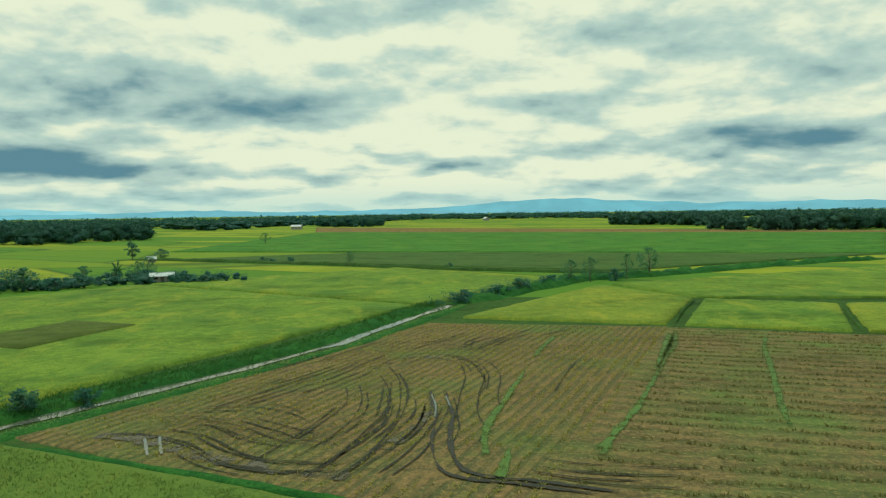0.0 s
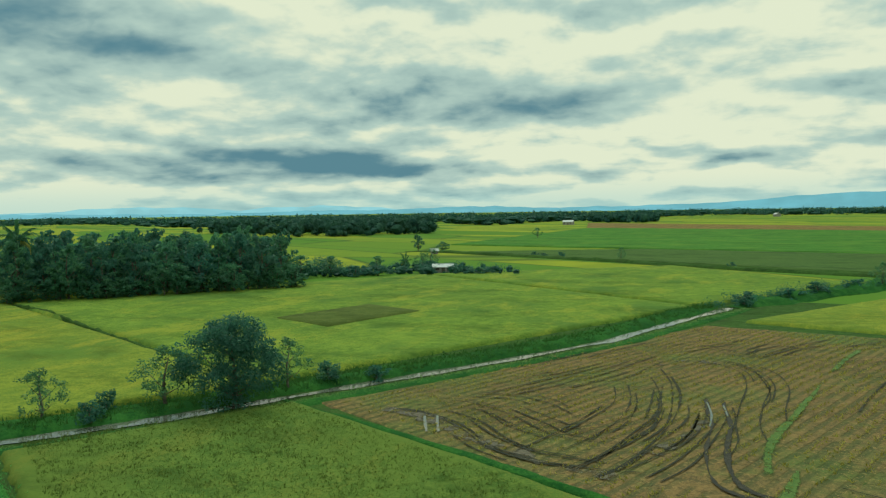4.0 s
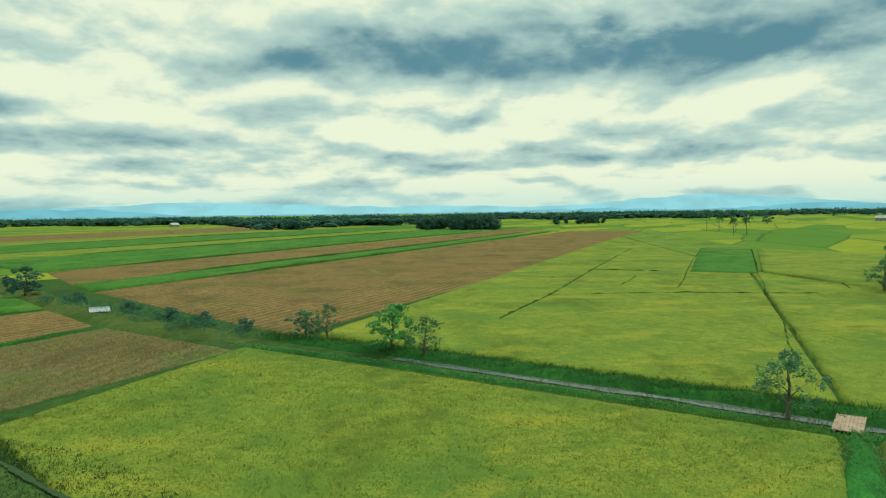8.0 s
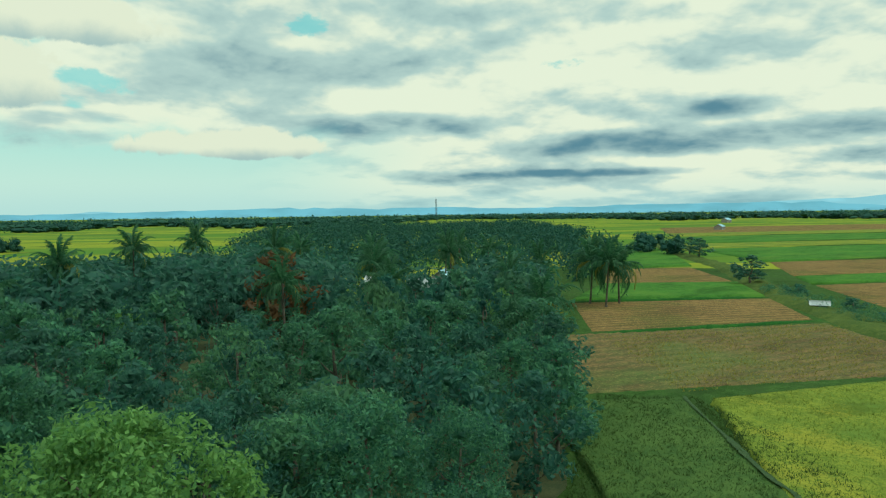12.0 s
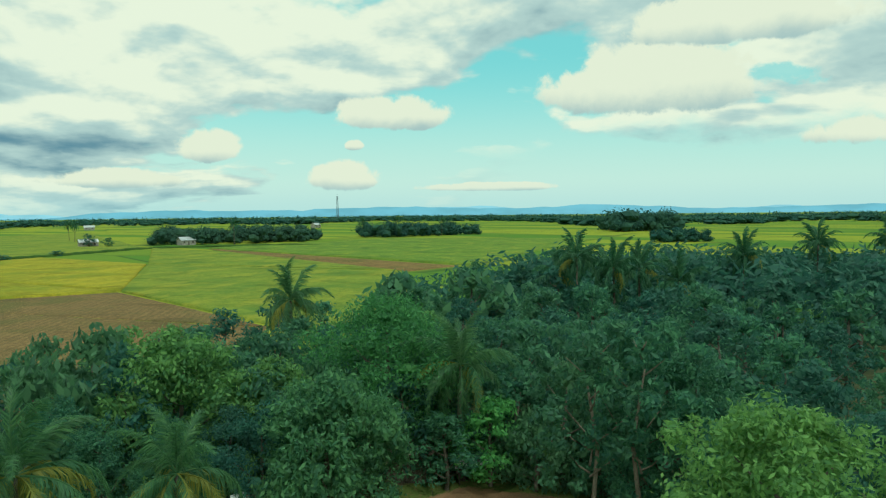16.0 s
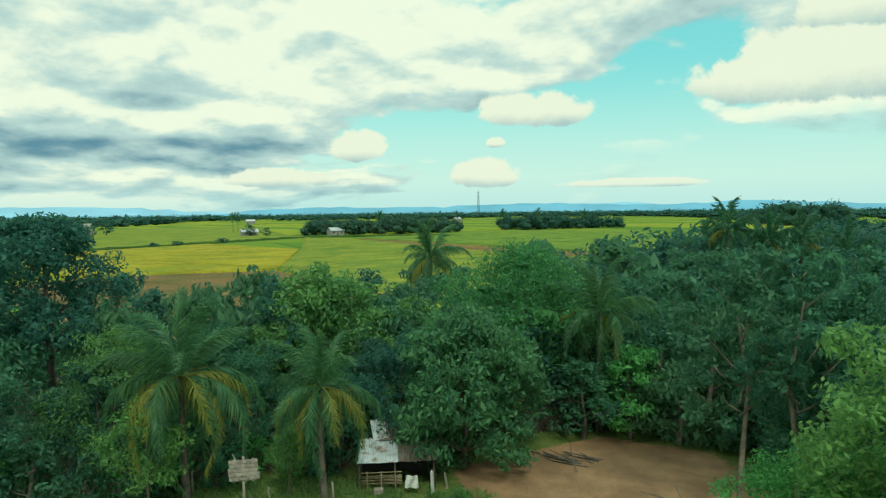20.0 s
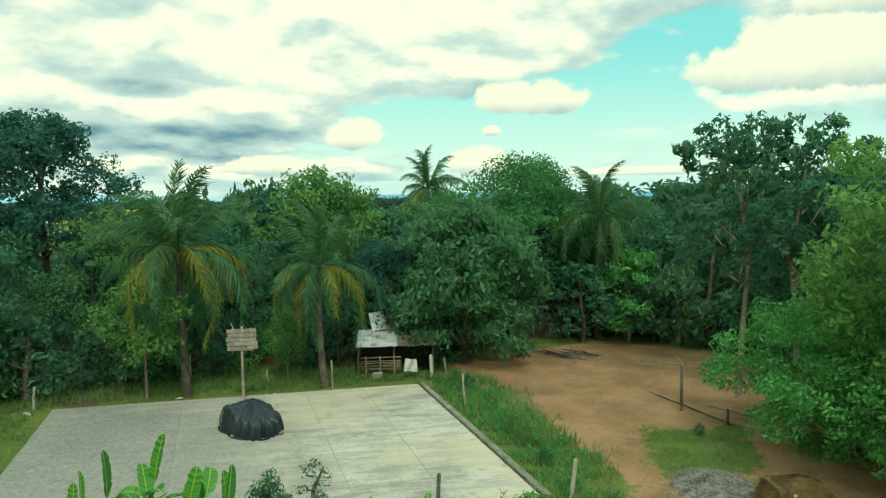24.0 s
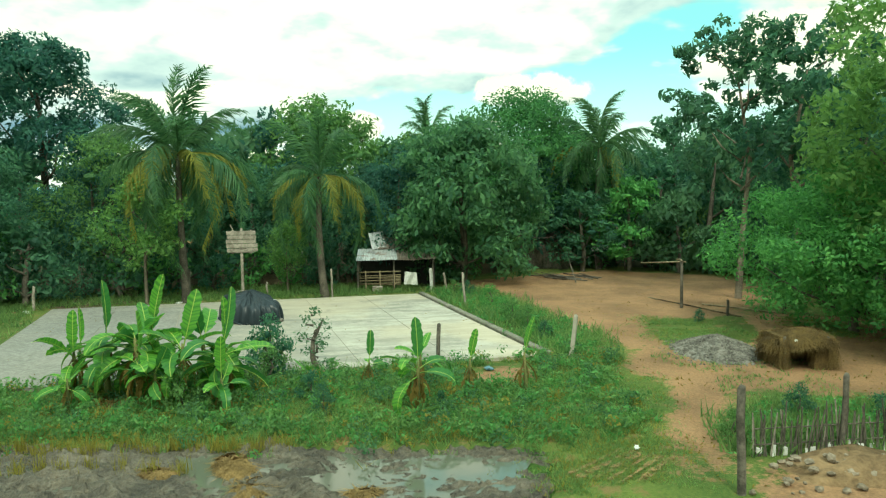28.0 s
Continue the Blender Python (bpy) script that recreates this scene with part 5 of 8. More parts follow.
yard_ground()
mud_sheet()
# floor of the wood: litter whose dark colour also holds the trees' shade
setting("wood_floor", mesh_of("wood_floor", [(x, y, 0.02) for x, y in WOOD_NEAR], [tuple(range(len(WOOD_NEAR)))], M_LITTER), "leaf litter under the trees, coloured dark for their shade")
setting("water_puddle", mesh_of("water_puddle", [(14.5, -6, 0.03), (8, -9.0, 0.03), (3.6, -10.8, 0.03), (3.0, -3, 0.03), (13, 0, 0.03)], [(0, 1, 2, 3, 4)], M_WATER), "shallow brown puddles in the mud")


def box_bm(size, bevel=0.0, centre=(0, 0, 0)):
    bm = bmesh.new()
    bmesh.ops.create_cube(bm, size=1.0)
    bmesh.ops.scale(bm, vec=size, verts=bm.verts)
    if bevel:
        bmesh.ops.bevel(bm, geom=bm.edges[:], offset=bevel, segments=1, affect="EDGES")
    bmesh.ops.translate(bm, vec=centre, verts=bm.verts)
    return bm


def to_mesh(name, bm, mat):
    me = bpy.data.meshes.new(name)
    bm.to_mesh(me)
    bm.free()
    me.materials.append(mat)
    return me


def court():
    ob = tagged(new("concrete_court"), "weathered pale concrete slab court with dirty joints and stains", "court")
    a, b, c, d = (np.array(p) for p in COURT)
    cols, rows = 6, 1
    for i in range(cols):
        for j in range(rows):
            def at(u, v, a=a, b=b, c=c, d=d):
                return (b * (1 - u) + c * u) * (1 - v) + (a * (1 - u) + d * u) * v
            g = 0.0007
            q = [at((i + e) / cols + (g if e == 0 else -g), (j + f) / rows + (g if f == 0 else -g)) for e, f in ((0, 0), (1, 0), (1, 1), (0, 1))]
            m = sum(q) / 4
            dz = rng.uniform(-0.003, 0.003)
            k = [(1.0, 0.17 + dz), (1.003, 0.0)]
            verts = [((p[0] - m[0]) * s, (p[1] - m[1]) * s, z) for s, z in k for p in q]
            me = mesh_of("panel", verts, [(0, 1, 2, 3), (4, 5, 1, 0), (5, 6, 2, 1), (6, 7, 3, 2), (7, 4, 0, 3)], M_CONCRETE)
            part("panel", me, ob, "", pose(m[0], m[1], 0.0))
    filler = [(*(p + (p - (a + b + c + d) / 4) * -0.002), 0.158) for p in (b, c, d, a)]
    part("joint_filler", mesh_of("joint_filler", filler, [(0, 1, 2, 3)], M_JOINT), ob, "dusty joints between the slabs")
    # raised kerb on the yard side
    n = (b - a) / np.linalg.norm(b - a)
    s = np.array((n[1], -n[0])) * -0.16
    ang = math.degrees(math.atan2(n[1], n[0]))
    mid = (a + b) / 2 - s
    part("kerb", to_mesh("kerb", box_bm((np.linalg.norm(b - a), 0.22, 0.3), 0.03), M_KERB), ob, "dark mossy kerb along the court", pose(mid[0], mid[1], 0.1, 0, 0, ang))
    return ob


court()


def tarp_heap(x, y, turn):
    """A machine under a tarpaulin: sagging folds, tucked hem, a rope."""
    ob = tagged(new("covered_machine"), "low machine hidden under a creased black tarpaulin", "tarpaulin")
    ob.matrix_basis = pose(x, y, 0.17, 0, 0, turn)
    r = np.random.default_rng(5)
    n, m = 120, 20
    verts, faces = [], []
    ph = r.uniform(0, 6.28, 8)
    for j in range(m + 1):
        v = j / m
        for i in range(n):
            a = 2 * math.pi * i / n
            fold = 1 + (0.06 * math.sin(a * 11 + ph[0] + 2.5 * math.sin(a * 2 + ph[1])) + 0.05 * math.sin(a * 23 + ph[2] + 4 * math.sin(a + ph[3]))) * (1 - v) ** 0.5
            side = min(v / 0.62, 1.0)                      # the cloth hangs down the sides, then runs over the top
            k = 1 - 0.16 * side ** 2 - 0.84 * max(v - 0.62, 0) / 0.38
            sq = (abs(math.cos(a)) ** 3 + abs(math.sin(a)) ** 3) ** (-1 / 3)
            x1, y1 = 1.32 * math.cos(a) * fold * k * sq, 0.82 * math.sin(a) * fold * k * sq
            z = 0.80 * side ** 0.8 + 0.13 * max(v - 0.62, 0) / 0.38 + (0.06 * math.sin(x1 * 3.1 + ph[4]) + 0.04 * math.sin(y1 * 6 + x1 * 2 + ph[5])) * side - 0.16 * x1 * x1 * side ** 2 + 0.022 * math.sin(a * 23 + v * 9 + ph[6]) * side + 0.02 * math.sin(a * 31 - v * 14 + ph[7])
            verts.append((x1, y1, z))
    for j in range(m):
        for i in range(n):
            q = (i + 1) % n
            faces.append((j * n + i, j * n + q, (j + 1) * n + q, (j + 1) * n + i))
    faces.append(tuple(range(m * n, m * n + n)))
    part("tarpaulin", mesh_of("tarpaulin", verts, faces, M_TARP, True), ob)
    hem = [(1.42 * math.cos(a) * (1 + 0.06 * math.sin(a * 9)), 0.92 * math.sin(a) * (1 + 0.06 * math.sin(a * 7)), 0.03 + 0.03 * math.sin(a * 13)) for a in np.linspace(0, 6.283, 49)]
    part("hem", mesh_of("hem", *limb(hem, [0.035] * 49, 5), M_TARP, True), ob)
    rope = [(0.35 + 0.05 * math.sin(k), 0.9 * math.cos(k), 0.1 + 0.86 * math.sin(k) ** 0.5) for k in np.linspace(0.1, 3.0, 15)]
    part("rope", mesh_of("rope", *limb(rope, [0.014] * 15, 5), M_WOOD, True), ob, "thin pale rope tied over")
    for k in range(4):
        part("weight_stone", stone_mesh(90 + k), ob, "stone holding the tarpaulin", pose((1.35, -1.3, 0.9, -0.5)[k], (0.35, -0.5, -0.8, 0.88)[k], 0.06) @ Matrix.Scale(0.13, 4))
    return ob


def stone_mesh(seed, mat=None):
    bm = bmesh.new()
    bmesh.ops.create_icosphere(bm, subdivisions=1, radius=1.0)
    r = random.Random(seed)
    for v in bm.verts:
        v.co *= r.uniform(0.7, 1.15)
        v.co.z *= 0.65
    return to_mesh("stone", bm, mat or M_STONE)


tarp_heap(16.6, -18.9, -24)


def post(x, y, height, thick, label, mat, lean=(0, 0), round_=True, name="fence_post", group="posts round the yard"):
    r = np.random.default_rng(int(abs(x * 100 + y * 37)))
    pts = [(r.normal(0, 0.012), r.normal(0, 0.012), -0.15 + u * (height + 0.15)) for u in (0, 0.35, 0.7, 0.97, 1.0)]
    v, f = limb(pts, [thick * 1.05, thick, thick * 0.97, thick * 0.93, thick * 0.6], 8 if round_ else 4)
    ob = tagged(new(name, mesh_of(name, v, f, mat, round_)), label, "post", group)
    ob.matrix_basis = pose(x, y, 0.06, lean[0], lean[1], r.uniform(0, 90))
    return ob


def backboard():
    ob = tagged(new("basketball_hoop"), "home-made basketball backboard of grey planks on a pole", "backboard")
    ob.matrix_basis = pose(19.2, -21.6, 0.05, 0, 0, 38)
    part("pole", mesh_of("pole", *limb([(0, 0.06, -0.2), (0.01, 0.06, 1.5), (0, 0.06, 3.15)], [0.065, 0.06, 0.05]), M_WOOD, True), ob)
    board = part("board", to_mesh("board", box_bm((0.9, 0.03, 0.07), 0.005), M_WOOD), ob, "board of weathered planks", pose(0, 0.095, 2.2))
    for k in range(5):
        w = 1.16 + rng.uniform(-0.06, 0.05)
        part("plank", to_mesh("plank", box_bm((w, 0.025, 0.155), 0.006), M_WOOD), board, "", pose(rng.uniform(-0.03, 0.03), 0.03, 0.08 + k * 0.172, 0, rng.uniform(-1.2, 1.2)))
    for s in (-1, 1):
        part("batten", to_mesh("batten", box_bm((0.06, 0.03, 0.95), 0.005), M_WOOD), board, "", pose(0.36 * s, 0.0, 0.4))
    ring = [(0.2 * math.cos(a), 0.36 + 0.2 * math.sin(a), 2.36) for a in np.linspace(0, 6.283, 17)]
    part("ring", mesh_of("ring", *limb(ring, [0.012] * 17, 5), M_DARKWOOD, True), ob, "small dark metal ring")
    part("stub", mesh_of("stub", *limb([(0.3, 0.1, 3.05), (0.42, 0.1, 3.3)], [0.025, 0.02], 5), M_WOOD), ob)
    return ob


backboard()


def corrugated(name, lx, ly, mat, waves_n, bend=0.0):
    nu, nv = waves_n * 6, 3
    xy = bilinear([(-lx / 2, -ly / 2), (lx / 2, -ly / 2), (lx / 2, ly / 2), (-lx / 2, ly / 2)], nu, nv)
    z = 0.018 * np.sin(xy[:, 0] / lx * waves_n * 6.283) + bend * np.sin(xy[:, 1] * 2.0 + xy[:, 0])
    top = np.column_stack([xy, z])
    low = np.column_stack([xy, z - 0.008])
    f = grid_faces(nu, nv)
    return mesh_of(name, np.concatenate([top, low]), np.concatenate([f, f[:, ::-1] + len(xy)]), mat, True)


def lean_to():
    """Open field hut: tin roof on posts, bamboo bench, plank crate."""
    ob = tagged(new("hut"), "low open hut with patched tin roof and bamboo bench under trees", "hut")
    ob.matrix_basis = pose(16.1, -28.7, 0.05, 0, 0, 29)
    for k, (x, y, h) in enumerate(((-1.7, 0.9, 1.45), (0.1, 0.95, 1.45), (1.75, 0.9, 1.4), (-1.7, -1.0, 1.75), (0.1, -1.0, 1.78), (1.75, -1.0, 1.75))):
        part("post", mesh_of("post", *limb([(x, y, -0.1), (x + 0.02, y, h * 0.5), (x, y, h)], [0.05, 0.045, 0.045], 6), M_DARKWOOD, True), ob)
    tilt = -8
    part("roof_sheet", corrugated("roof_sheet", 0.95, 2.5, M_TIN, 8), ob, "pale tin sheet", pose(1.35, 0.05, 1.62, tilt, 0, 0))
    part("roof_sheet", corrugated("roof_sheet", 0.95, 2.5, M_TIN, 8), ob, "pale tin sheet", pose(0.45, 0.1, 1.64, tilt, 1.5, 1))
    part("roof_sheet", corrugated("roof_sheet", 0.95, 2.4, M_RUSTTIN, 8), ob, "rust-stained tin sheet", pose(-0.45, 0.0, 1.60, tilt, -2, -1))
    part("roof_sheet", corrugated("roof_sheet", 0.95, 2.4, M_RUSTTIN, 8), ob, "rust-stained tin sheet", pose(-1.35, 0.02, 1.63, tilt, 1, 0))
    part("rear_roof", corrugated("rear_roof", 2.2, 1.5, M_RUSTTIN, 16), ob, "older brown roof behind", pose(-0.2, -1.5, 2.05, -18, 0, 3))
    part("rear_roof", corrugated("rear_roof", 0.7, 1.2, M_TIN, 5), ob, "loose bright tin sheet", pose(0.9, -1.3, 2.2, -38, 8, 6))
    part("back_wall", to_mesh("back_wall", box_bm((3.5, 0.06, 1.65), 0.01), M_DARK), ob, "back wall coloured dark for the unlit inside", pose(0, -1.05, 0.82))
    part("side_wall", to_mesh("side_wall", box_bm((0.06, 1.9, 1.3), 0.01), M_DARK), ob, "side wall coloured dark for the unlit inside", pose(-1.75, -0.05, 0.65))
    bench = part("bench", mesh_of("bench", *limb([(-0.2, 1.02, 0.9), (1.7, 1.02, 0.88)], [0.03, 0.025], 6), M_BAMBOO, True), ob, "bamboo bench rack")
    for k in range(7):
        part("bench_slat", mesh_of("bench_slat", *limb([(-0.2, 0, 0), (1.7, rng.normal(0, 0.03), rng.normal(0, 0.03))], [0.025, 0.02], 6), M_BAMBOO, True), bench, "", pose(0, 0.85 + 0.02 * k, 0.28 + 0.075 * k))
    for x in (0.1, 0.75, 1.4):
        part("bench_leg", mesh_of("bench_leg", *limb([(x, 1.02, -0.05), (x, 1.02, 0.95)], [0.03, 0.025], 6), M_BAMBOO, True), bench)
    return ob


lean_to()
crate = tagged(new("crate", to_mesh("crate", box_bm((0.45, 0.3, 0.25), 0.02), M_WOOD)), "small wooden crate by the hut", "crate")
crate.matrix_basis = pose(16.2, -27.1, 0.2, 0, 0, 25)


def hanging_sack():
    bm = bmesh.new()
    bmesh.ops.create_grid(bm, x_segments=8, y_segments=8, size=0.5)
    for v in bm.verts:
        x, y = v.co.x, v.co.y
        v.co = (x * 0.62 * (1 - 0.15 * (y + 0.5)), 0.06 * math.sin(x * 9 + y * 4), 0.55 + y * 0.55 + 0.05 * x)
    bmesh.ops.solidify(bm, geom=bm.faces[:], thickness=0.02)
    ob = tagged(new("sack", to_mesh("sack", bm, M_WHITE)), "white plastic sack hung on a line by the hut", "sack")
    ob.matrix_basis = pose(14.75, -27.6, 0.15, 0, 0, 30)


hanging_sack()

for x, y, h, th, lab, mt, ln in ((17.1, -24.8, 1.25, 0.045, "thin grey fence post behind the court", M_WOOD, (1, 2)),
                                 (26.0, -17.4, 1.0, 0.06, "short pale post at the court's corner", M_WOOD, (0, -3)),
                                 (24.0, -23.6, 1.1, 0.05, "thin grey fence post in the grass", M_WOOD, (3, 0)),
                                 (14.0, -28.2, 1.05, 0.08, "pale squared post by the hut", M_WHITE, (1, 1)),
                                 (13.6, -28.9, 0.8, 0.06, "short leaning post by the hut", M_WOOD, (4, 5)),
                                 (10.7, -24.3, 1.4, 0.05, "grey fence post beside the dirt yard", M_WOOD, (2, 1)),
                                 (4.8, -17.7, 1.2, 0.075, "pale concrete post leaning in the grass", M_CONCRETE, (4, -5)),
                                 (7.65, -15.5, 1.15, 0.055, "dark wooden post at the court's edge", M_DARKWOOD, (1, -2)),
                                 (0.36, -10.45, 1.62, 0.062, "thick weathered grey gate post", M_DARKWOOD, (1, 1)),
                                 (-1.1, -12.75, 1.4, 0.05, "weathered grey fence post with a split top", M_DARKWOOD, (1, -2)),
                                 (1.35, -26.2, 0.6, 0.05, "short stump in the dirt yard", M_DARKWOOD, (2, 3)),
                                 (-0.45, -27.3, 0.75, 0.06, "short stake under the bright tree", M_DARKWOOD, (0, 4)),
                                 (20.4, -24.6, 0.55, 0.05, "short stump in the undergrowth", M_WOOD, (6, 3))):
    post(x, y, h, th, lab, mt, ln, mt is not M_WHITE and mt is not M_CONCRETE)


def bamboo_goal():
    ob = tagged(new("bamboo_goal"), "leaning post with a bamboo crossbar in the dirt yard", "goal")
    ob.matrix_basis = pose(3.05, -27.3, 0.05, 0, 0, -60)
    part("upright", mesh_of("upright", *limb([(0, 0, -0.1), (0.02, 0, 0.9), (0, 0.02, 1.85)], [0.065, 0.06, 0.05], 7), M_BARK, True), ob)
    part("crossbar", mesh_of("crossbar", *limb([(-0.5, 0.2, 1.86), (0.6, -0.2, 1.82), (1.7, -0.5, 1.72)], [0.035, 0.033, 0.028], 6), M_BAMBOO, True), ob)
    part("crossbar", mesh_of("crossbar", *limb([(-0.1, -0.1, 1.80), (0.8, 0.5, 1.7), (1.6, 1.0, 1.62)], [0.03, 0.03, 0.02], 6), M_BAMBOO, True), ob)


bamboo_goal()


def lying_pole(a, b, thick, label, mat=None, lift=0.0):
    a, b = Vector((*a, 0.1)), Vector((*b, 0.12 + lift))
    mid = (a + b) / 2 + Vector((0.05, 0.08, 0.03))
    ob = tagged(new("pole", mesh_of("pole", *limb([a, mid, b], [thick, thick * 0.9, thick * 0.7], 6), mat or M_BAMBOO, True)), label, "pole", "poles lying in the yard")
    return ob


lying_pole((4.6, -29.5), (0.9, -25.9), 0.035, "long bamboo pole lying across the dirt yard")
lying_pole((2.4, -28.4), (-0.2, -27.2), 0.03, "bamboo pole lying in the grass")
for k in range(14):
    a = rng.uniform(0, 0.7)
    cx, cy = 9.6 + rng.normal(0, 0.9), -35.0 + rng.normal(0, 0.5)
    ln = rng.uniform(0.8, 2.2)
    lying_pole((cx - ln / 2 * math.cos(a - 0.5), cy - ln / 2 * math.sin(a - 0.5)), (cx + ln / 2 * math.cos(a - 0.5), cy + ln / 2 * math.sin(a - 0.5)), rng.uniform(0.02, 0.045),
               "dry branch heaped at the edge of the yard", M_BARK, rng.uniform(0, 0.25))
lying_pole((8.6, -33.2), (9.4, -34.6), 0.03, "dry branch leaning at the edge of the yard", M_BARK, 1.5)


def gravel_pile():
    r = np.random.default_rng(8)
    n = 26
    xy = bilinear([(-1.5, -1.6), (1.5, -1.6), (1.5, 1.6), (-1.5, 1.6)], n, n)
    d = np.hypot(xy[:, 0] / 1.15, xy[:, 1] / 1.45)
    z = 0.01 + 0.46 * np.clip(1 - d, 0, 1) ** 0.8 + 0.04 * waves(xy, 0.9, 9)
    z = np.where(d > 1, -0.03, z)
    ob = tagged(new("gravel_pile"), "heap of grey gravel on the dirt", "gravel", kind="")
    ob.matrix_basis = pose(1.35, -20.1, 0.06, 0, 0, 20)
    part("mound", mesh_of("mound", np.column_stack([xy, z]), grid_faces(n, n), M_STONE, True), ob)
    vs, fs, o = [], [], 0
    base = stone_mesh(3)
    bv = np.array([v.co for v in base.vertices])
    bf = np.array([p.vertices for p in base.polygons])
    for k in range(2600):
        a, q = r.uniform(0, 6.283), r.uniform(0, 1) ** 0.55 * (1.05 if k % 9 else 1.3)
        x, y = 1.15 * q * math.cos(a), 1.45 * q * math.sin(a)
        zz = 0.01 + 0.46 * max(1 - q, 0) ** 0.8
        s = r.uniform(0.02, 0.06)
        rot = Euler(r.uniform(0, 6, 3)).to_matrix()
        vs.append(bv @ np.array(rot).T * s + np.array((x, y, zz)))
        fs.append(bf + o)
        o += len(bv)
    stones = part("gravel", mesh_of("gravel", np.concatenate(vs), np.concatenate(fs), M_STONE), ob, "loose grey stones")
    tagged(stones, kind="stuff")


gravel_pile()


M_STRAWDRY = surface("dry_straw", (0.13, 0.085, 0.03), (0.33, 0.22, 0.085), 2.5, 26.0, 0.95, 1.0, 0.05)


def straw_shelter():
    ob = tagged(new("straw_shelter"), "small shelter heaped with brown rice straw", "shelter")
    ob.matrix_basis = pose(-0.6, -19.3, 0.05, 0, 0, 25) @ Matrix.Scale(0.88, 4)
    for k, (x, y) in enumerate(((-0.6, 0.55), (0.6, 0.55), (-0.6, -0.55), (0.6, -0.55))):
        part("post", mesh_of("post", *limb([(x, y, -0.1), (x, y, 0.95)], [0.05, 0.045], 6), M_DARKWOOD, True), ob)
    part("back_wall", straw_wall(1.5, 0.16, 0.95, 31), ob, "", pose(0, -0.55, 0))
    part("side_wall", straw_wall(0.2, 1.2, 0.95, 32), ob, "", pose(0.66, 0, 0))
    part("side_wall", straw_wall(0.28, 1.3, 0.9, 33), ob, "", pose(-0.7, 0, 0))
    part("front_wall", straw_wall(0.5, 0.2, 0.9, 34), ob, "", pose(-0.42, 0.56, 0))
    part("roof", thatch_mesh(0.92, 0.86, 0.5, 21, None, 2600), ob, "shaggy straw roof", pose(0.04, 0, 0.6, 4, 9))
    part("cloth", to_mesh("cloth", box_bm((0.09, 0.02, 0.32), 0.005), M_WHITE), ob, "white rag hanging in front", pose(0.35, 0.72, 0.75, 5, 8))


def straw_wall(lx, ly, h, seed):
    """Bundles of straw leaning on a frame: a rough core covered with hanging stalks."""
    r = np.random.default_rng(seed)
    core = [(sx * lx / 2 * k, sy * ly / 2 * k, z) for z, k in ((-0.05, 1.0), (h, 0.85)) for sx, sy in ((-1, -1), (1, -1), (1, 1), (-1, 1))]
    faces = [(0, 1, 5, 4), (1, 2, 6, 5), (2, 3, 7, 6), (3, 0, 4, 7), (4, 5, 6, 7)]
    v, f = [], []
    for k in range(700):
        side = r.integers(0, 4)
        u = r.uniform(-0.5, 0.5)
        x, y = ((u * lx, (side - 0.5) * ly) if side < 2 else ((side - 2.5) * lx, u * ly))
        p = np.array((x, y, r.uniform(0.15, 1.0) * h))
        d = np.array((x * 0.25 + r.normal(0, 0.05), y * 0.25 + r.normal(0, 0.05), -r.uniform(0.15, 0.42)))
        w = np.array((-d[1], d[0], 0.0)) + r.normal(0, 0.02, 3)
        w = w / (np.linalg.norm(w) + 1e-9) * 0.009
        o = len(v)
        v += [p - w, p + w, p + d]
        f.append((o, o + 1, o + 2))
    return mesh_of("straw_wall", *joined([(core, faces), (v, f)]), M_STRAW_SHADED)


def thatch_mesh(rx, ry, h, seed, mat=None, count=900):
    """A mound of straw: long loose stalks over a rounded core."""
    r = np.random.default_rng(seed)
    n = 16
    core, faces = [], []
    for j in range(6):
        v = j / 5
        for i in range(n):
            a = 2 * math.pi * i / n
            k = math.cos(v * 1.5) * (1 + 0.08 * math.sin(a * 5 + seed))
            core.append((rx * k * math.cos(a), ry * k * math.sin(a), h * math.sin(v * 1.5)))
    for j in range(5):
        for i in range(n):
            q = (i + 1) % n
            faces.append((j * n + i, j * n + q, (j + 1) * n + q, (j + 1) * n + i))
    v2, f2 = [], []
    for k in range(count):
        a, u = r.uniform(0, 6.283), r.uniform(0, 1)
        q = math.cos(u * 1.5) * 1.05
        p = np.array((rx * q * math.cos(a), ry * q * math.sin(a), h * math.sin(u * 1.5) + 0.02))
        d = np.array((math.cos(a), math.sin(a), -0.9)) + r.normal(0, 0.45, 3)
        d *= r.uniform(0.12, 0.34) / np.linalg.norm(d)
        w = np.cross(d, (0, 0, 1.0))
        w = w / (np.linalg.norm(w) + 1e-9) * 0.012
        o = len(v2)
        v2 += [p - w, p + w, p + d]
        f2.append((o, o + 1, o + 2))
    return mesh_of("straw", *joined([(core, faces), (v2, f2)]), mat or M_STRAW_SHADED)


straw_shelter()
for x, y, s in ((8.0, -8.35, 0.55), (7.1, -7.7, 0.5), (8.9, -7.6, 0.35), (5.5, -8.3, 0.25), (13.0, -10.0, 0.6), (6.9, -10.2, 0.45)):
    ob = tagged(new("heap", thatch_mesh(s, s * 0.55, s * 0.16, int(x * 10), M_STRAWDRY, 700)), "low heap of dead brown straw on the mud", "straw", "straw heaps", kind="stuff")
    ob.matrix_basis = pose(x, y, 0.03, 0, 0, x * 40)


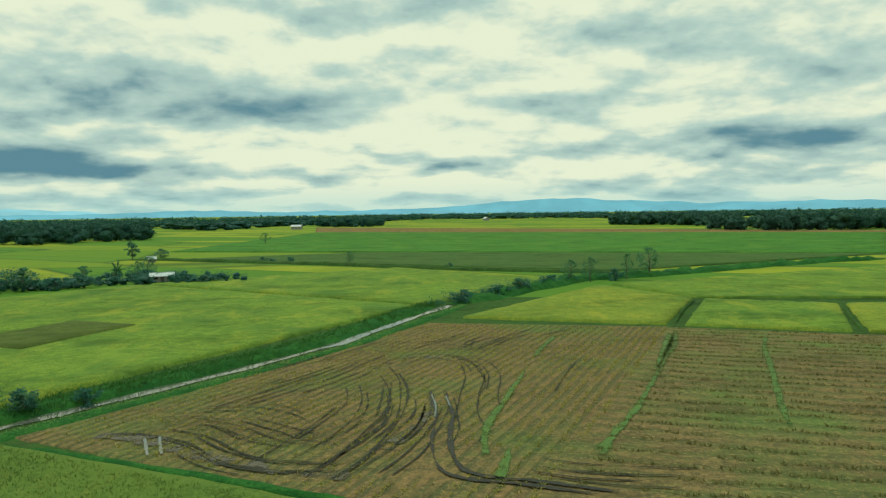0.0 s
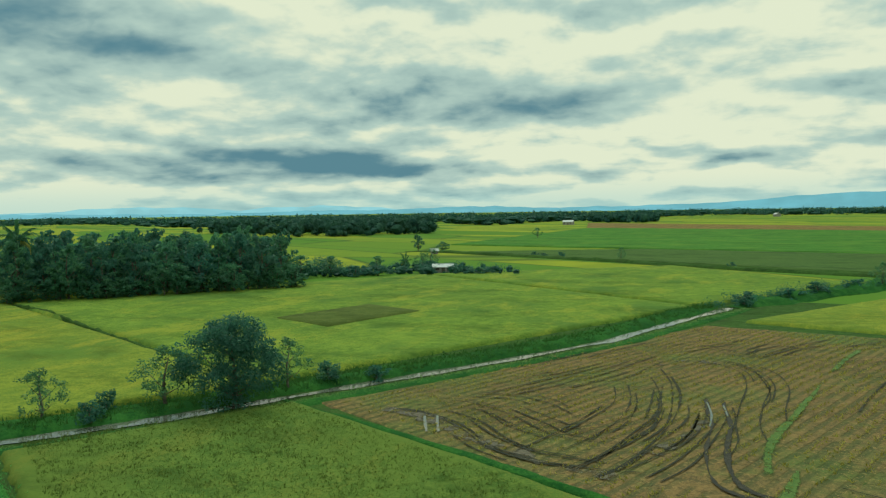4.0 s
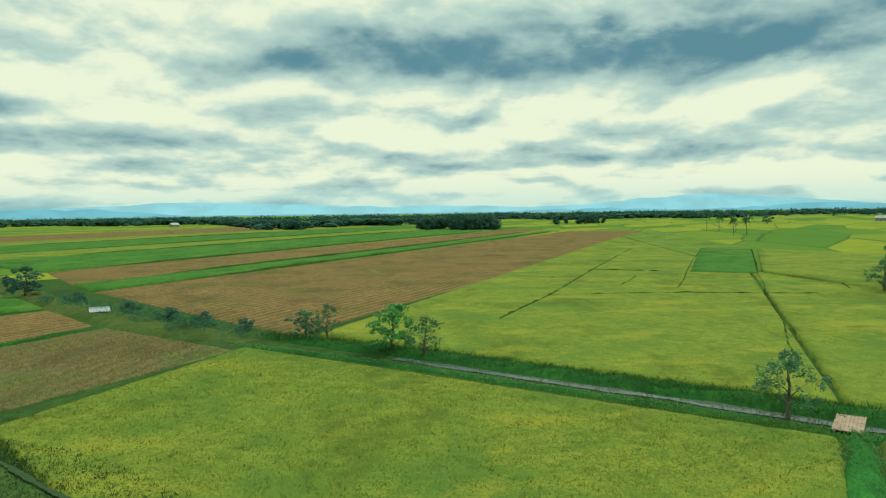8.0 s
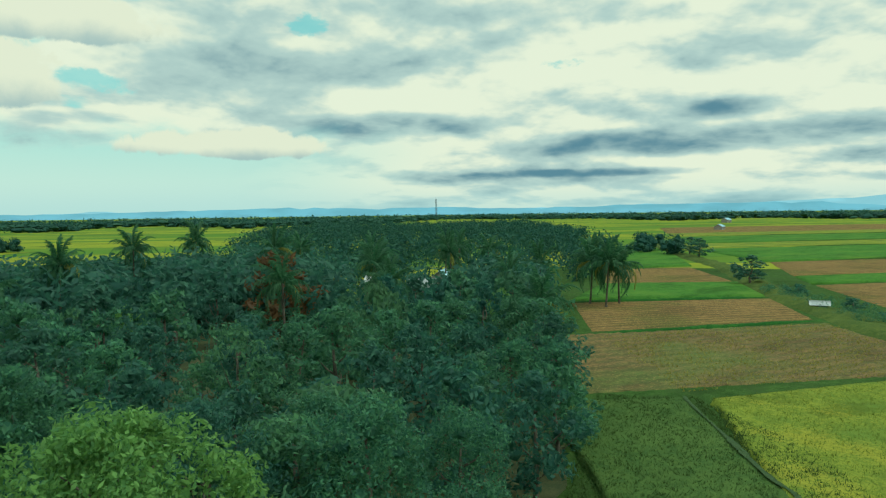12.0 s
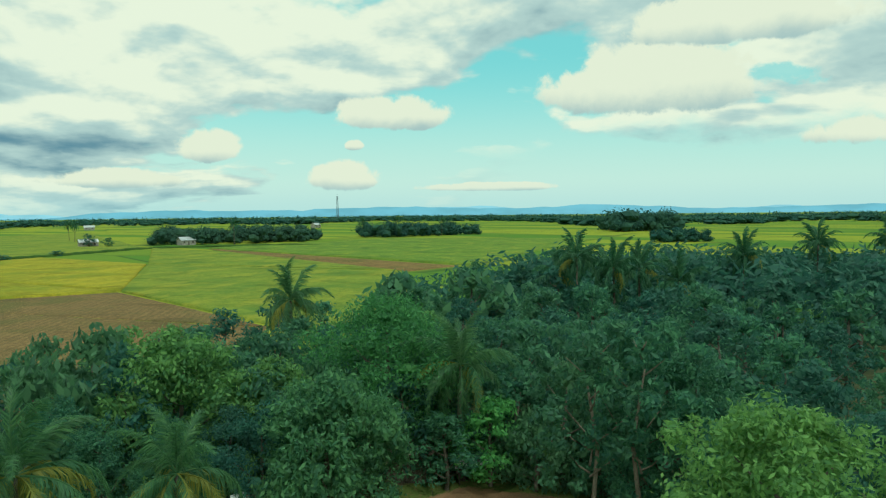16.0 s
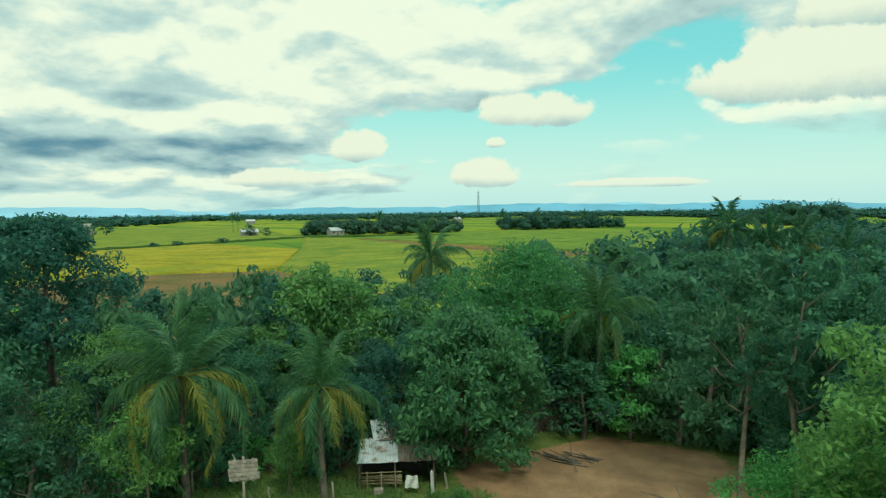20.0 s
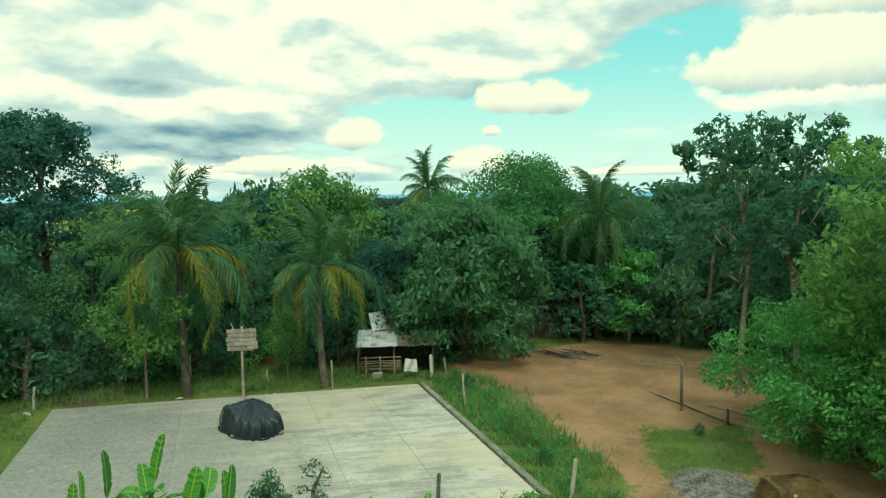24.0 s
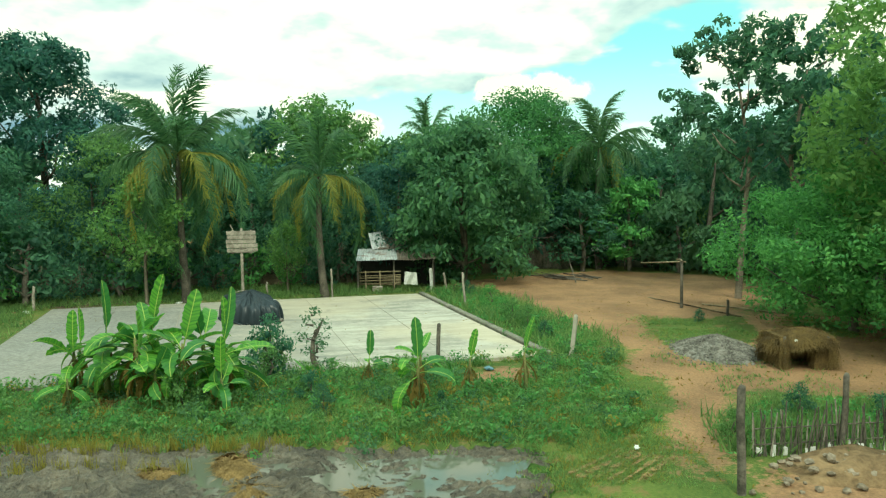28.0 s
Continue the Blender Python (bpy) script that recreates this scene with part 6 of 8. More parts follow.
def picket_fence():
    ob = tagged(new("picket_fence"), "rough stick fence with scraps of white sheeting", "fence")
    a, b = np.array((0.25, -12.05)), np.array((-3.4, -14.1))
    d = b - a
    for k in range(84):
        p = a + d * (k + 0.4 * rng.uniform(-1, 1)) / 83
        h = rng.uniform(0.5, 0.95)
        part("picket", mesh_of("picket", *limb([(0, 0, -0.1), (rng.normal(0, 0.02), rng.normal(0, 0.02), h)], [0.017, 0.012], 5), M_WOOD if k % 6 == 0 else M_DARKWOOD), ob, "", pose(p[0], p[1], 0.08, rng.normal(0, 4), rng.normal(0, 5)))
    for z in (0.28, 0.55):
        part("rail", mesh_of("rail", *limb([(*a, z), (*((a + b) / 2), z + 0.04), (*b, z)], [0.012] * 3, 5), M_DARKWOOD), ob)
    for k in range(16):
        p = a + d * (0.03 + 0.06 * k + rng.uniform(-0.02, 0.02))
        bm = box_bm((rng.uniform(0.03, 0.12), 0.012, rng.uniform(0.05, 0.2)), 0.003)
        for vert in bm.verts:
            vert.co += Vector((rng.normal(0, 0.015), rng.normal(0, 0.006), rng.normal(0, 0.02)))
        part("sheet_scrap", to_mesh("sheet_scrap", bm, M_WHITE), ob, "scrap of white plastic sheet", pose(p[0] + 0.02, p[1] + 0.03, rng.uniform(0.12, 0.22), rng.uniform(-8, 8), rng.uniform(-8, 8), math.degrees(math.atan2(d[1], d[0]))))


picket_fence()
strip("earth_bank", [(0.3, -11.3), (-1.5, -12.2), (-3.6, -13.2), (-5.5, -14.2)], 1.5, 0.34, surface("bank_soil", (0.11, 0.07, 0.035), (0.27, 0.175, 0.09), 1.2, 8.0, 0.95, 0.9, 0.08), "cut bank of brown soil below the stick fence", 0.5, 0.3, 0.35, 35)
M_BROWNSTONE = surface("brown_stone", (0.12, 0.095, 0.065), (0.27, 0.22, 0.16), 3.0, 12.0)
for k in range(70):
    u, w = rng.uniform(0, 1), rng.uniform(0, 1)
    p = np.array((0.1, -11.6)) * (1 - u) + np.array((-3.2, -13.2)) * u + np.array((0.15, 1.2)) * w
    ob = tagged(new("stone", stone_mesh(k % 7, M_BROWNSTONE)), "rounded field stone on the broken bank", "stone", "stones of the bank")
    ob.matrix_basis = pose(p[0], p[1], 0.10 + 0.2 * (1 - w), rng.uniform(0, 40), 0, rng.uniform(0, 360)) @ Matrix.Scale(rng.uniform(0.03, 0.1), 4)

for x, y, s, mt, lab in ((2.05, -11.6, 0.07, M_WHITE, "crumpled white plastic bag on the grass"), (6.35, -15.7, 0.17, M_BLUE, "crumpled blue-grey bag at the court's edge"),
                         (25.8, -17.0, 0.16, M_WHITE, "white rag by the corner post"), (18.6, -22.9, 0.13, M_WHITE, "scrap of white plastic behind the court"),
                         (22.0, -20.9, 0.14, M_WHITE, "scrap of white plastic behind the court"), (9.3, -16.1, 0.1, M_BLUE, "small blue rag on the court")):
    me = stone_mesh(int(x * 7), mt)
    ob = tagged(new("plastic_bag", me), lab, "litter", "scraps of plastic")
    ob.matrix_basis = pose(x, y, 0.13, 0, 10, x * 50) @ Matrix.Diagonal((s * 1.3, s * 0.8, s * 0.6, 1))


# ---- banana plants ----
def banana_leaf(seed, length, width, mat, bend, tear=0.25):
    """Broad leaf on a stalk: two sloping halves along an arched midrib, torn at the edge."""
    r = np.random.default_rng(seed)
    n = 22
    v, f = [], []
    for i in range(n + 1):
        u = i / n
        x = length * (u - 0.3 * bend * u ** 3)
        z = length * (0.5 * u - bend * 0.78 * u * u)
        q = (u - 0.2) / 0.8
        w = width * min(q * 5.0, 1.0) ** 0.55 * (1 - q ** 6) ** 0.7 + 0.004 if q > 0 else 0.014
        cut = 1 - 0.1 * (i % 2) - tear * (r.uniform() < 0.3) * r.uniform(0.3, 1)
        v += [(x, -w * cut, z + w * 0.22), (x, -w * 0.5, z + w * 0.16), (x, 0, z), (x, w * 0.5, z + w * 0.16), (x, w * cut, z + w * 0.22)]
    for i in range(n):
        for k in range(4):
            f.append((i * 5 + k, i * 5 + k + 1, i * 5 + k + 6, i * 5 + k + 5))
    rib = limb([v[i * 5 + 2] for i in range(0, n + 1, 2)], [0.02 - 0.0015 * i for i in range(12)], 5)
    return mesh_of("leaf", *joined([(v, f), rib]), mat, True)


def banana_blade(name, dark, light):
    """Banana leaf: pale and dark stripes across the blade between the veins."""
    m, t, b = material(name, 0.35)
    add, calc, mix, step, fbm, vmath = nodes_of(t)
    p = add("TexCoord").outputs["Object"]
    sp = add("SeparateXYZ")
    t.links.new(p, sp.inputs[0])
    lean = calc("SUBTRACT", sp.outputs[0], calc("MULTIPLY", calc("ABSOLUTE", sp.outputs[1]), 0.35))
    n = t.nodes.new("ShaderNodeTexNoise")
    n.noise_dimensions = "1D"
    t.links.new(lean, n.inputs["W"])
    n.inputs["Scale"].default_value, n.inputs["Detail"].default_value = 13.0, 4.0
    c = mix(step(n.outputs["Fac"], 0.38, 0.62), dark, light)
    c = mix(calc("MULTIPLY", step(add("ObjectInfo").outputs["Random"], 0.2, 0.9), 0.75), c, (0.03, 0.15, 0.04))
    c = mix(step(calc("ABSOLUTE", sp.outputs[1]), 0.014, 0.006), c, (0.42, 0.55, 0.12))
    t.links.new(c, b.inputs["Base Color"])
    bump_on(t, b, n.outputs["Fac"], 0.4, 0.01)
    tr = add("BsdfTranslucent")
    t.links.new(c, tr.inputs[0])
    ms = add("MixShader", Fac=0.4)
    t.links.new(b.outputs[0], ms.inputs[1])
    t.links.new(tr.outputs[0], ms.inputs[2])
    t.links.new(ms.outputs[0], t.nodes["Material Output"].inputs[0])
    return m


M_BANANA_VEINED = banana_blade("banana_blade", (0.065, 0.22, 0.034), (0.15, 0.39, 0.045))
M_BANANA_STEM = surface("banana_stem", (0.07, 0.10, 0.03), (0.20, 0.19, 0.07), 2.0, 14.0)
LEAVES = [banana_leaf(i, 1.5, 0.2, M_BANANA_VEINED, b) for i, b in enumerate((0.2, 0.55, 0.75, 1.0, 0.65, 0.9))]
DEADLEAF = [banana_leaf(9 + i, 1.0, 0.075, M_BANANA_DRY, 0.55 + 0.15 * i, 0.7) for i in range(2)]


def banana_plant(x, y, height, leaves, dead, label, seed):
    r = np.random.default_rng(seed)
    s = height / 2.5
    ob = tagged(new("banana_plant"), label, "banana plant", "banana plants")
    ob.matrix_basis = pose(x, y, 0.06, r.uniform(-4, 4), r.uniform(-4, 4), r.uniform(0, 360))
    stem_h = 1.4 * s
    part("stem", mesh_of("stem", *limb([(0, 0, -0.1), (0.03 * s, 0, stem_h * 0.5), (0, 0, stem_h), (0, 0, stem_h * 1.12)], [0.085 * s, 0.07 * s, 0.05 * s, 0.025 * s], 8), M_BANANA_STEM, True), ob)
    for k in range(leaves + (4 if height > 1.75 else 0)):
        u = k / max(leaves, 1)
        lift = 20 - 52 * u + r.normal(0, 10) + (44 if k == 0 and seed % 3 else 6)
        part("leaf", LEAVES[0 if k == 0 else 1 + (k * 3 + seed) % 5], ob, "", pose(0, 0, stem_h * (1.0 - 0.22 * u), 0, 0, k * 140 + r.uniform(-20, 20)) @ pose(0, 0, 0, r.normal(0, 22), -lift) @ Matrix.Scale(s * r.uniform(0.85, 1.2), 4))
    for k in range(dead * 2):
        part("dead_leaf", DEADLEAF[k % 2], ob, "hanging brown dead leaf", pose(0, 0, stem_h * r.uniform(0.75, 0.95), 0, 0, k * 100 + r.uniform(0, 50)) @ pose(0, 0, 0, r.normal(0, 20), r.uniform(62, 88)) @ Matrix.Scale(s * r.uniform(0.8, 1.2), 4))


for i, (x, y, h, n, d) in enumerate(((13.4, -10.4, 2.2, 8, 4), (12.4, -10.4, 2.25, 9, 4), (11.3, -10.6, 2.1, 8, 4), (10.4, -10.7, 2.15, 9, 3), (12.9, -9.0, 1.25, 6, 4), (14.0, -10.0, 1.7, 6, 5), (10.9, -11.3, 1.8, 6, 5), (12.6, -10.9, 2.0, 6, 6), (14.6, -10.7, 1.5, 5, 4), (13.0, -11.3, 2.2, 7, 3),
                                     (11.7, -11.6, 2.0, 7, 3), (12.0, -10.0, 1.7, 7, 4), (9.9, -10.2, 1.3, 6, 2), (11.5, -10.0, 1.4, 6, 3))):
    banana_plant(x, y, h, n, d, "banana plant in a dense clump beside the court", 200 + i)
for i, (x, y, h, n, d, lab) in enumerate(((8.3, -13.1, 1.15, 3, 3, "small wilting banana plant in weeds"), (6.4, -11.9, 1.75, 7, 6, "young banana plant with yellowed hanging leaves"),
                                          (7.2, -13.6, 1.35, 3, 3, "withered brown banana plant"), (6.0, -13.6, 1.3, 1, 5, "young banana plant with one upright leaf"),
                                          (4.8, -13.9, 1.6, 1, 3, "young banana plant with one broad pale leaf"), (9.3, -12.2, 0.85, 5, 0, "low banana sucker in the weeds"))):
    banana_plant(x, y, h, n, d, lab, 220 + i)


# ---- weeds, grass and crops ----
def blades(name, places, seed, mat, label, height, width, per=5, lean=0.5, category="grass"):
    r = np.random.default_rng(seed)
    p = np.repeat(np.asarray(places, dtype=float), per, axis=0)
    n = len(p)
    a = r.uniform(0, 6.283, n)
    h = height * r.uniform(0.5, 1.25, n)
    base = p + np.column_stack([r.normal(0, 0.05 + height * 0.08, (n, 2)), np.zeros(n)])
    side = np.column_stack([np.cos(a), np.sin(a), np.zeros(n)]) * (width * r.uniform(0.6, 1.3, n))[:, None]
    tipd = np.column_stack([r.normal(0, lean, n) * h, r.normal(0, lean, n) * h, h])
    v = np.stack([base - side, base + side, base + tipd * 0.6 + side * 0.6, base + tipd], axis=1).reshape(-1, 3)
    return stuff(name, mesh_of(name, v, np.arange(4 * n).reshape(n, 4), mat), label, category)


def sow(poly, count, seed, z=0.07, skip=()):
    """Places for plants; in the yard some patches stay bare."""
    pts = np.array(scatter(poly, count, seed))
    if z < 0.1:                 # ragged borders
        pts = pts + np.random.default_rng(seed + 1000).normal(0, 0.32, pts.shape) * np.random.default_rng(seed + 2000).uniform(0, 1.6, (len(pts), 1))
    bare = (waves(pts, 2.4, 77) + 0.6 * waves(pts, 0.9, 78) < -0.36) & (z < 0.1)
    return [(x, y, z) for (x, y), b in zip(pts.tolist(), bare) if not b and not any(inside(s, x, y) for s in skip)]


BAND = [(17, -6), (17, -9), (15.8, -9.6), (5.3, -17.8), (2.2, -18.5), (2.2, -12), (3.4, -11.4), (8, -9.5), (12.5, -7.5)]
blades("weeds", sow(BAND, 5200, 71, skip=DIRT + [COURT]), 72, M_BLADE, "thick green weeds between the court and the mud", 0.15, 0.010, 7, 0.6)
blades("weeds", sow(BAND, 330, 173, skip=DIRT + [COURT]), 174, M_BLADE, "taller clumps of grass among the weeds", 0.38, 0.009, 16, 0.4)
blades("weeds", sow(BAND, 2600, 171, skip=DIRT + [COURT]), 172, M_DRYBLADE, "dry yellow grass among the weeds", 0.16, 0.008, 6, 0.7)
r_w = np.random.default_rng(70)
for nm, poly, cnt, sz, mt, lab in (("leafy_weeds", BAND, 1200, 0.04, M_LEAF_YELLOW, "low leafy weeds between the court and the mud"), ("leafy_weeds", BAND, 800, 0.055, M_LEAF_BRIGHT, "bright broad-leaved weeds between the court and the mud"), ("leafy_weeds", BAND, 350, 0.04, M_DRYBLADE, "withered yellow weeds between the court and the mud"),
                                   ("leafy_weeds", [(5.0, -17.6), (13.2, -26.9), (14.2, -28), (11.5, -29), (8, -24.6), (4.3, -20.6)], 500, 0.05, M_LEAF_BRIGHT, "leafy weeds beside the kerb"),
                                   ("leafy_weeds", [(0.6, -12.2), (-4, -15.2), (-4, -16.5), (0.2, -14.6)], 260, 0.05, M_LEAF_BRIGHT, "leafy weeds behind the stick fence")):
    cs = np.array([(x, y, 0.12 + r_w.uniform(0, 0.3) * (r_w.uniform() < 0.5)) for x, y, z in sow(poly, cnt, cnt, skip=DIRT + [COURT])])
    v, f = leaf_cloud(r_w, cs, 22, 0.17, sz, 0.7)
    stuff(nm, mesh_of(nm, v, f, mt), lab, "weeds")
hummocks = np.array([(x, y, 0.16 + r_w.uniform(0, 0.16)) for x, y, z in sow(BAND, 420, 175, skip=DIRT + [COURT])])
for k, (mt, lab) in enumerate(((M_LEAF_MANGO, "green clumps of broad-leaved weeds"), (M_LEAF_LIME, "fresh clumps of broad-leaved weeds"), (M_LEAF_YELLOW, "yellowish clumps of creeping weeds"))):
    v, f = leaf_cloud(r_w, hummocks[k::3], 90, 0.3, 0.045, 0.6)
    stuff("leafy_weeds", mesh_of("leafy_weeds", v, f, mt), lab, "weeds")
EDGE = [(5.0, -17.6), (13.2, -26.9), (14.2, -28), (11.5, -29), (8, -24.6), (4.3, -20.6)]
blades("weeds", sow(EDGE, 1500, 73, skip=[COURT]), 74, M_BLADE, "weeds along the court's kerb", 0.32, 0.02, 6, 0.45)
BACK = [(14.3, -27.4), (25.8, -18.4), (28, -15), (27, -12), (30, -20), (25, -25), (16, -30)]
blades("weeds", sow(BACK, 2600, 75, skip=[COURT]), 76, M_BLADE, "grass behind the court under the trees", 0.22, 0.016, 6, 0.5)
YARDW = [(-4, -14), (1.0, -12), (3, -16), (6, -22), (3, -27), (1, -25), (-2, -16)]
blades("weeds", sow(YARDW, 1500, 77, skip=DIRT[:2]), 78, M_BLADE, "patchy grass on the dirt yard", 0.08, 0.012, 6, 0.5)
for i, poly in enumerate(GRASSY):
    blades("weeds", sow(poly, 900, 270 + i), 280 + i, M_BLADE, "thin patch of grass on the dirt", 0.07, 0.008, 6, 0.6)
    blades("weeds", sow(poly, 160, 290 + i), 300 + i, M_DRYBLADE, "dry grass on the dirt", 0.07, 0.007, 5, 0.7)
FENCEW = [(0.6, -12.2), (-4, -15.2), (-4, -16.5), (0.2, -14.6)]
blades("weeds", sow(FENCEW, 900, 79), 80, M_BLADE, "rank weeds behind the stick fence", 0.36, 0.02, 7, 0.4)
PATHG = [(3.4, -12.6), (1.7, -12.8), (1.3, -10), (0.9, -7.5), (2.8, -7.5), (3.0, -9.6)]
blades("weeds", sow(PATHG, 2400, 81), 82, M_BLADE, "short grass beside the mud", 0.075, 0.007, 6, 0.6)
blades("weeds", sow(PATHG, 1100, 83), 84, M_DRYBLADE, "dry brown grass beside the mud", 0.07, 0.007, 5, 0.7)
M_DRYROW = soft_material("dry_row", (0.17, 0.105, 0.045), (0.32, 0.20, 0.09), 0.95, 0.75, 1.35, 5.0)
soft_ribbon("dry_row", [[(3.05 - 0.24 * k, -9.5 - 0.06 * k), (2.6 - 0.2 * k, -10.6 - 0.05 * k), (2.1 - 0.16 * k, -11.9)] for k in range(6)], 0.2, 0.125, M_DRYROW, "rows of dry trampled straw in the grass", 91)
LEFTG = [(17.2, -8.4), (26, -17.5), (29, -15), (22, -4), (17, -4)]
blades("weeds", sow(LEFTG, 2000, 83), 84, M_BLADE, "long grass beside the court", 0.25, 0.018, 6, 0.5)
rt_m = np.random.default_rng(88)
tufts = [(12.6 - 5.0 * u + rt_m.normal(0, 0.06), -6.95 - 2.35 * u + rt_m.normal(0, 0.06), 0.05) for u in np.linspace(0, 1, 24) + rt_m.normal(0, 0.012, 24)]
tufts += [(11.6 - 3.0 * u + rt_m.normal(0, 0.06), -6.45 - 1.4 * u + rt_m.normal(0, 0.06), 0.04) for u in np.linspace(0, 1, 8) + rt_m.normal(0, 0.03, 8)]
blades("rice_stubble", tufts, 86, M_DRYBLADE, "yellow tufts of rice stubble along the mud", 0.3, 0.008, 40, 0.22, "stubble")

# standing rice near enough to tell the plants
blades("rice_crop", sow([(-20, 13), (-34.3, 21.6), (-46.5, 29.8), (-82, -19.6), (-52.2, -31.6), (-46.0, -20.8), (-39.5, -13.6), (-24, -1)], 30000, 91, 0.36), 92, M_RICEBLADE, "standing ripe rice", 0.22, 0.03, 2, 0.5, "rice")
blades("rice_crop", sow([(-14, 16), (-31.2, 24.6), (-45, 33), (-33.6, 48), (-11.6, 38.4), (-3, 32)], 11000, 93, 0.36), 94, M_RICEBLADE_MID, "standing green rice", 0.22, 0.035, 3, 0.5, "rice")
blades("rice_crop", sow([(-51.6, -32.2), (-46.0, -20.8), (-39.5, -13.6), (-24, -1), (-20, -4), (-36, -15.4), (-43.2, -23.8)], 2600, 195, 0.36), 196, M_RICEBLADE_DULL, "standing greener rice along the dike", 0.24, 0.035, 3, 0.5, "rice")
blades("rice_crop", sow([(-10, 1), (-36.2, -16.4), (-52, -32.4), (-46.6, -38.6), (-26, -24), (-13, -13)], 8500, 95, 0.32), 96, M_RICEBLADE_DULL, "standing green rice beside the wood", 0.22, 0.035, 3, 0.5, "rice")



def rows_of(a, b, c, d, spacing, gap, seed, z=0.12, keep=0.85):
    """Plants in rows that run from side a-b to side d-c, in the direction a to b."""
    r = np.random.default_rng(seed)
    a, b, c, d = (np.array(p, dtype=float) for p in (a, b, c, d))
    n = int(np.linalg.norm(d - a) / spacing)
    out = []
    for i in range(n):
        v = (i + 0.5) / n
        p, q = a + (d - a) * v, b + (c - b) * v
        m = int(np.linalg.norm(q - p) / gap)
        u = (np.arange(m) + r.uniform(0, 1, m)) / m
        xy = p + (q - p) * u[:, None]
        w = waves(xy, 18.0, seed)[:, None] * 0.8 * np.array((0.7, 0.7))
        hold = (waves(xy, 9.0, seed + 1) + 0.5 * waves(xy, 2.5, seed + 2) > -0.32 * keep) & (r.uniform(0, 1, m) < 0.9)
        out.append((xy + w + r.normal(0, 0.13, xy.shape))[hold])
    xy = np.concatenate(out)
    return np.column_stack([xy, np.full(len(xy), z)])


blades("stubble_tufts", rows_of((29.0, 93), (3.5, 34), (-30, 50.5), (-3.5, 98.5), 1.05, 0.24, 97), 98, M_DRYBLADE, "cut straw and stubble in the rutted field", 0.2, 0.055, 2, 0.7, "stubble")
blades("stubble_tufts", rows_of((30.2, 93.6), (58, 84), (46, 22), (4, 33), 2.2, 0.13, 99), 100, M_STUBBLADE, "cut straw and stubble in the eastern field", 0.24, 0.055, 2, 0.6, "stubble")
blades("stubble_tufts", rows_of((-53.2, -34.6), (-82.6, -22), (-100.5, -43), (-70, -57.6), 1.0, 0.28, 101), 102, M_DRYBLADE, "cut straw and stubble near the wood", 0.2, 0.055, 2, 0.7, "stubble")

# wheel ruts pressed into the wet stubble
M_RUT = surface("rut_mud", (0.022, 0.02, 0.015), (0.06, 0.05, 0.035), 0.8, 4.0, 0.85, 0.8, 0.06)


def ruts(lines, width, label, z=0.2, mat=None):
    for i, line in enumerate(lines):
        pts = [np.array(p, dtype=float) for p in line]
        fine = []
        for k in range(len(pts) - 1):       # smooth curve through the points
            p0, p1, p2, p3 = pts[max(k - 1, 0)], pts[k], pts[k + 1], pts[min(k + 2, len(pts) - 1)]
            for u in np.linspace(0, 1, 7)[:-1]:
                fine.append(0.5 * (2 * p1 + (p2 - p0) * u + (2 * p0 - 5 * p1 + 4 * p2 - p3) * u * u + (3 * p1 - p0 - 3 * p2 + p3) * u ** 3))
        ribbon("wheel_rut", [tuple(p) for p in fine] + [tuple(pts[-1])], width, z, mat or M_RUT, label, 50 + i, 0.5)


M_SOFTMUD = soft_material("wet_rut", (0.012, 0.012, 0.009), (0.04, 0.034, 0.022), 0.8, 0.4, 0.75, 0.8)
M_SOFTRUT = soft_material("dark_rut", (0.014, 0.016, 0.01), (0.04, 0.037, 0.02), 0.95, 0.6, 0.95, 0.45)
M_MUDPATCH = soft_material("mud_patch", (0.05, 0.042, 0.028), (0.11, 0.088, 0.052), 0.7, 0.85, 1.15, 0.6)


def side_by_side(line, offsets, seed):
    """Tracks beside one another, each starting and ending a little differently."""
    r = np.random.default_rng(seed)
    out = []
    for o in offsets:
        p = np.array(beside(smooth_line(line, 4), o + r.normal(0, 0.25)))
        p = p + 0.55 * np.column_stack([waves(p, 6.0, seed + 200), waves(p, 6.0, seed + 300)])
        n = len(p)
        i, j = int(r.uniform(0, 0.45) * n), n - int(r.uniform(0, 0.45) * n)
        if j - i > 4:
            out.append([tuple(q) for q in p[i:j:2]])
    return out


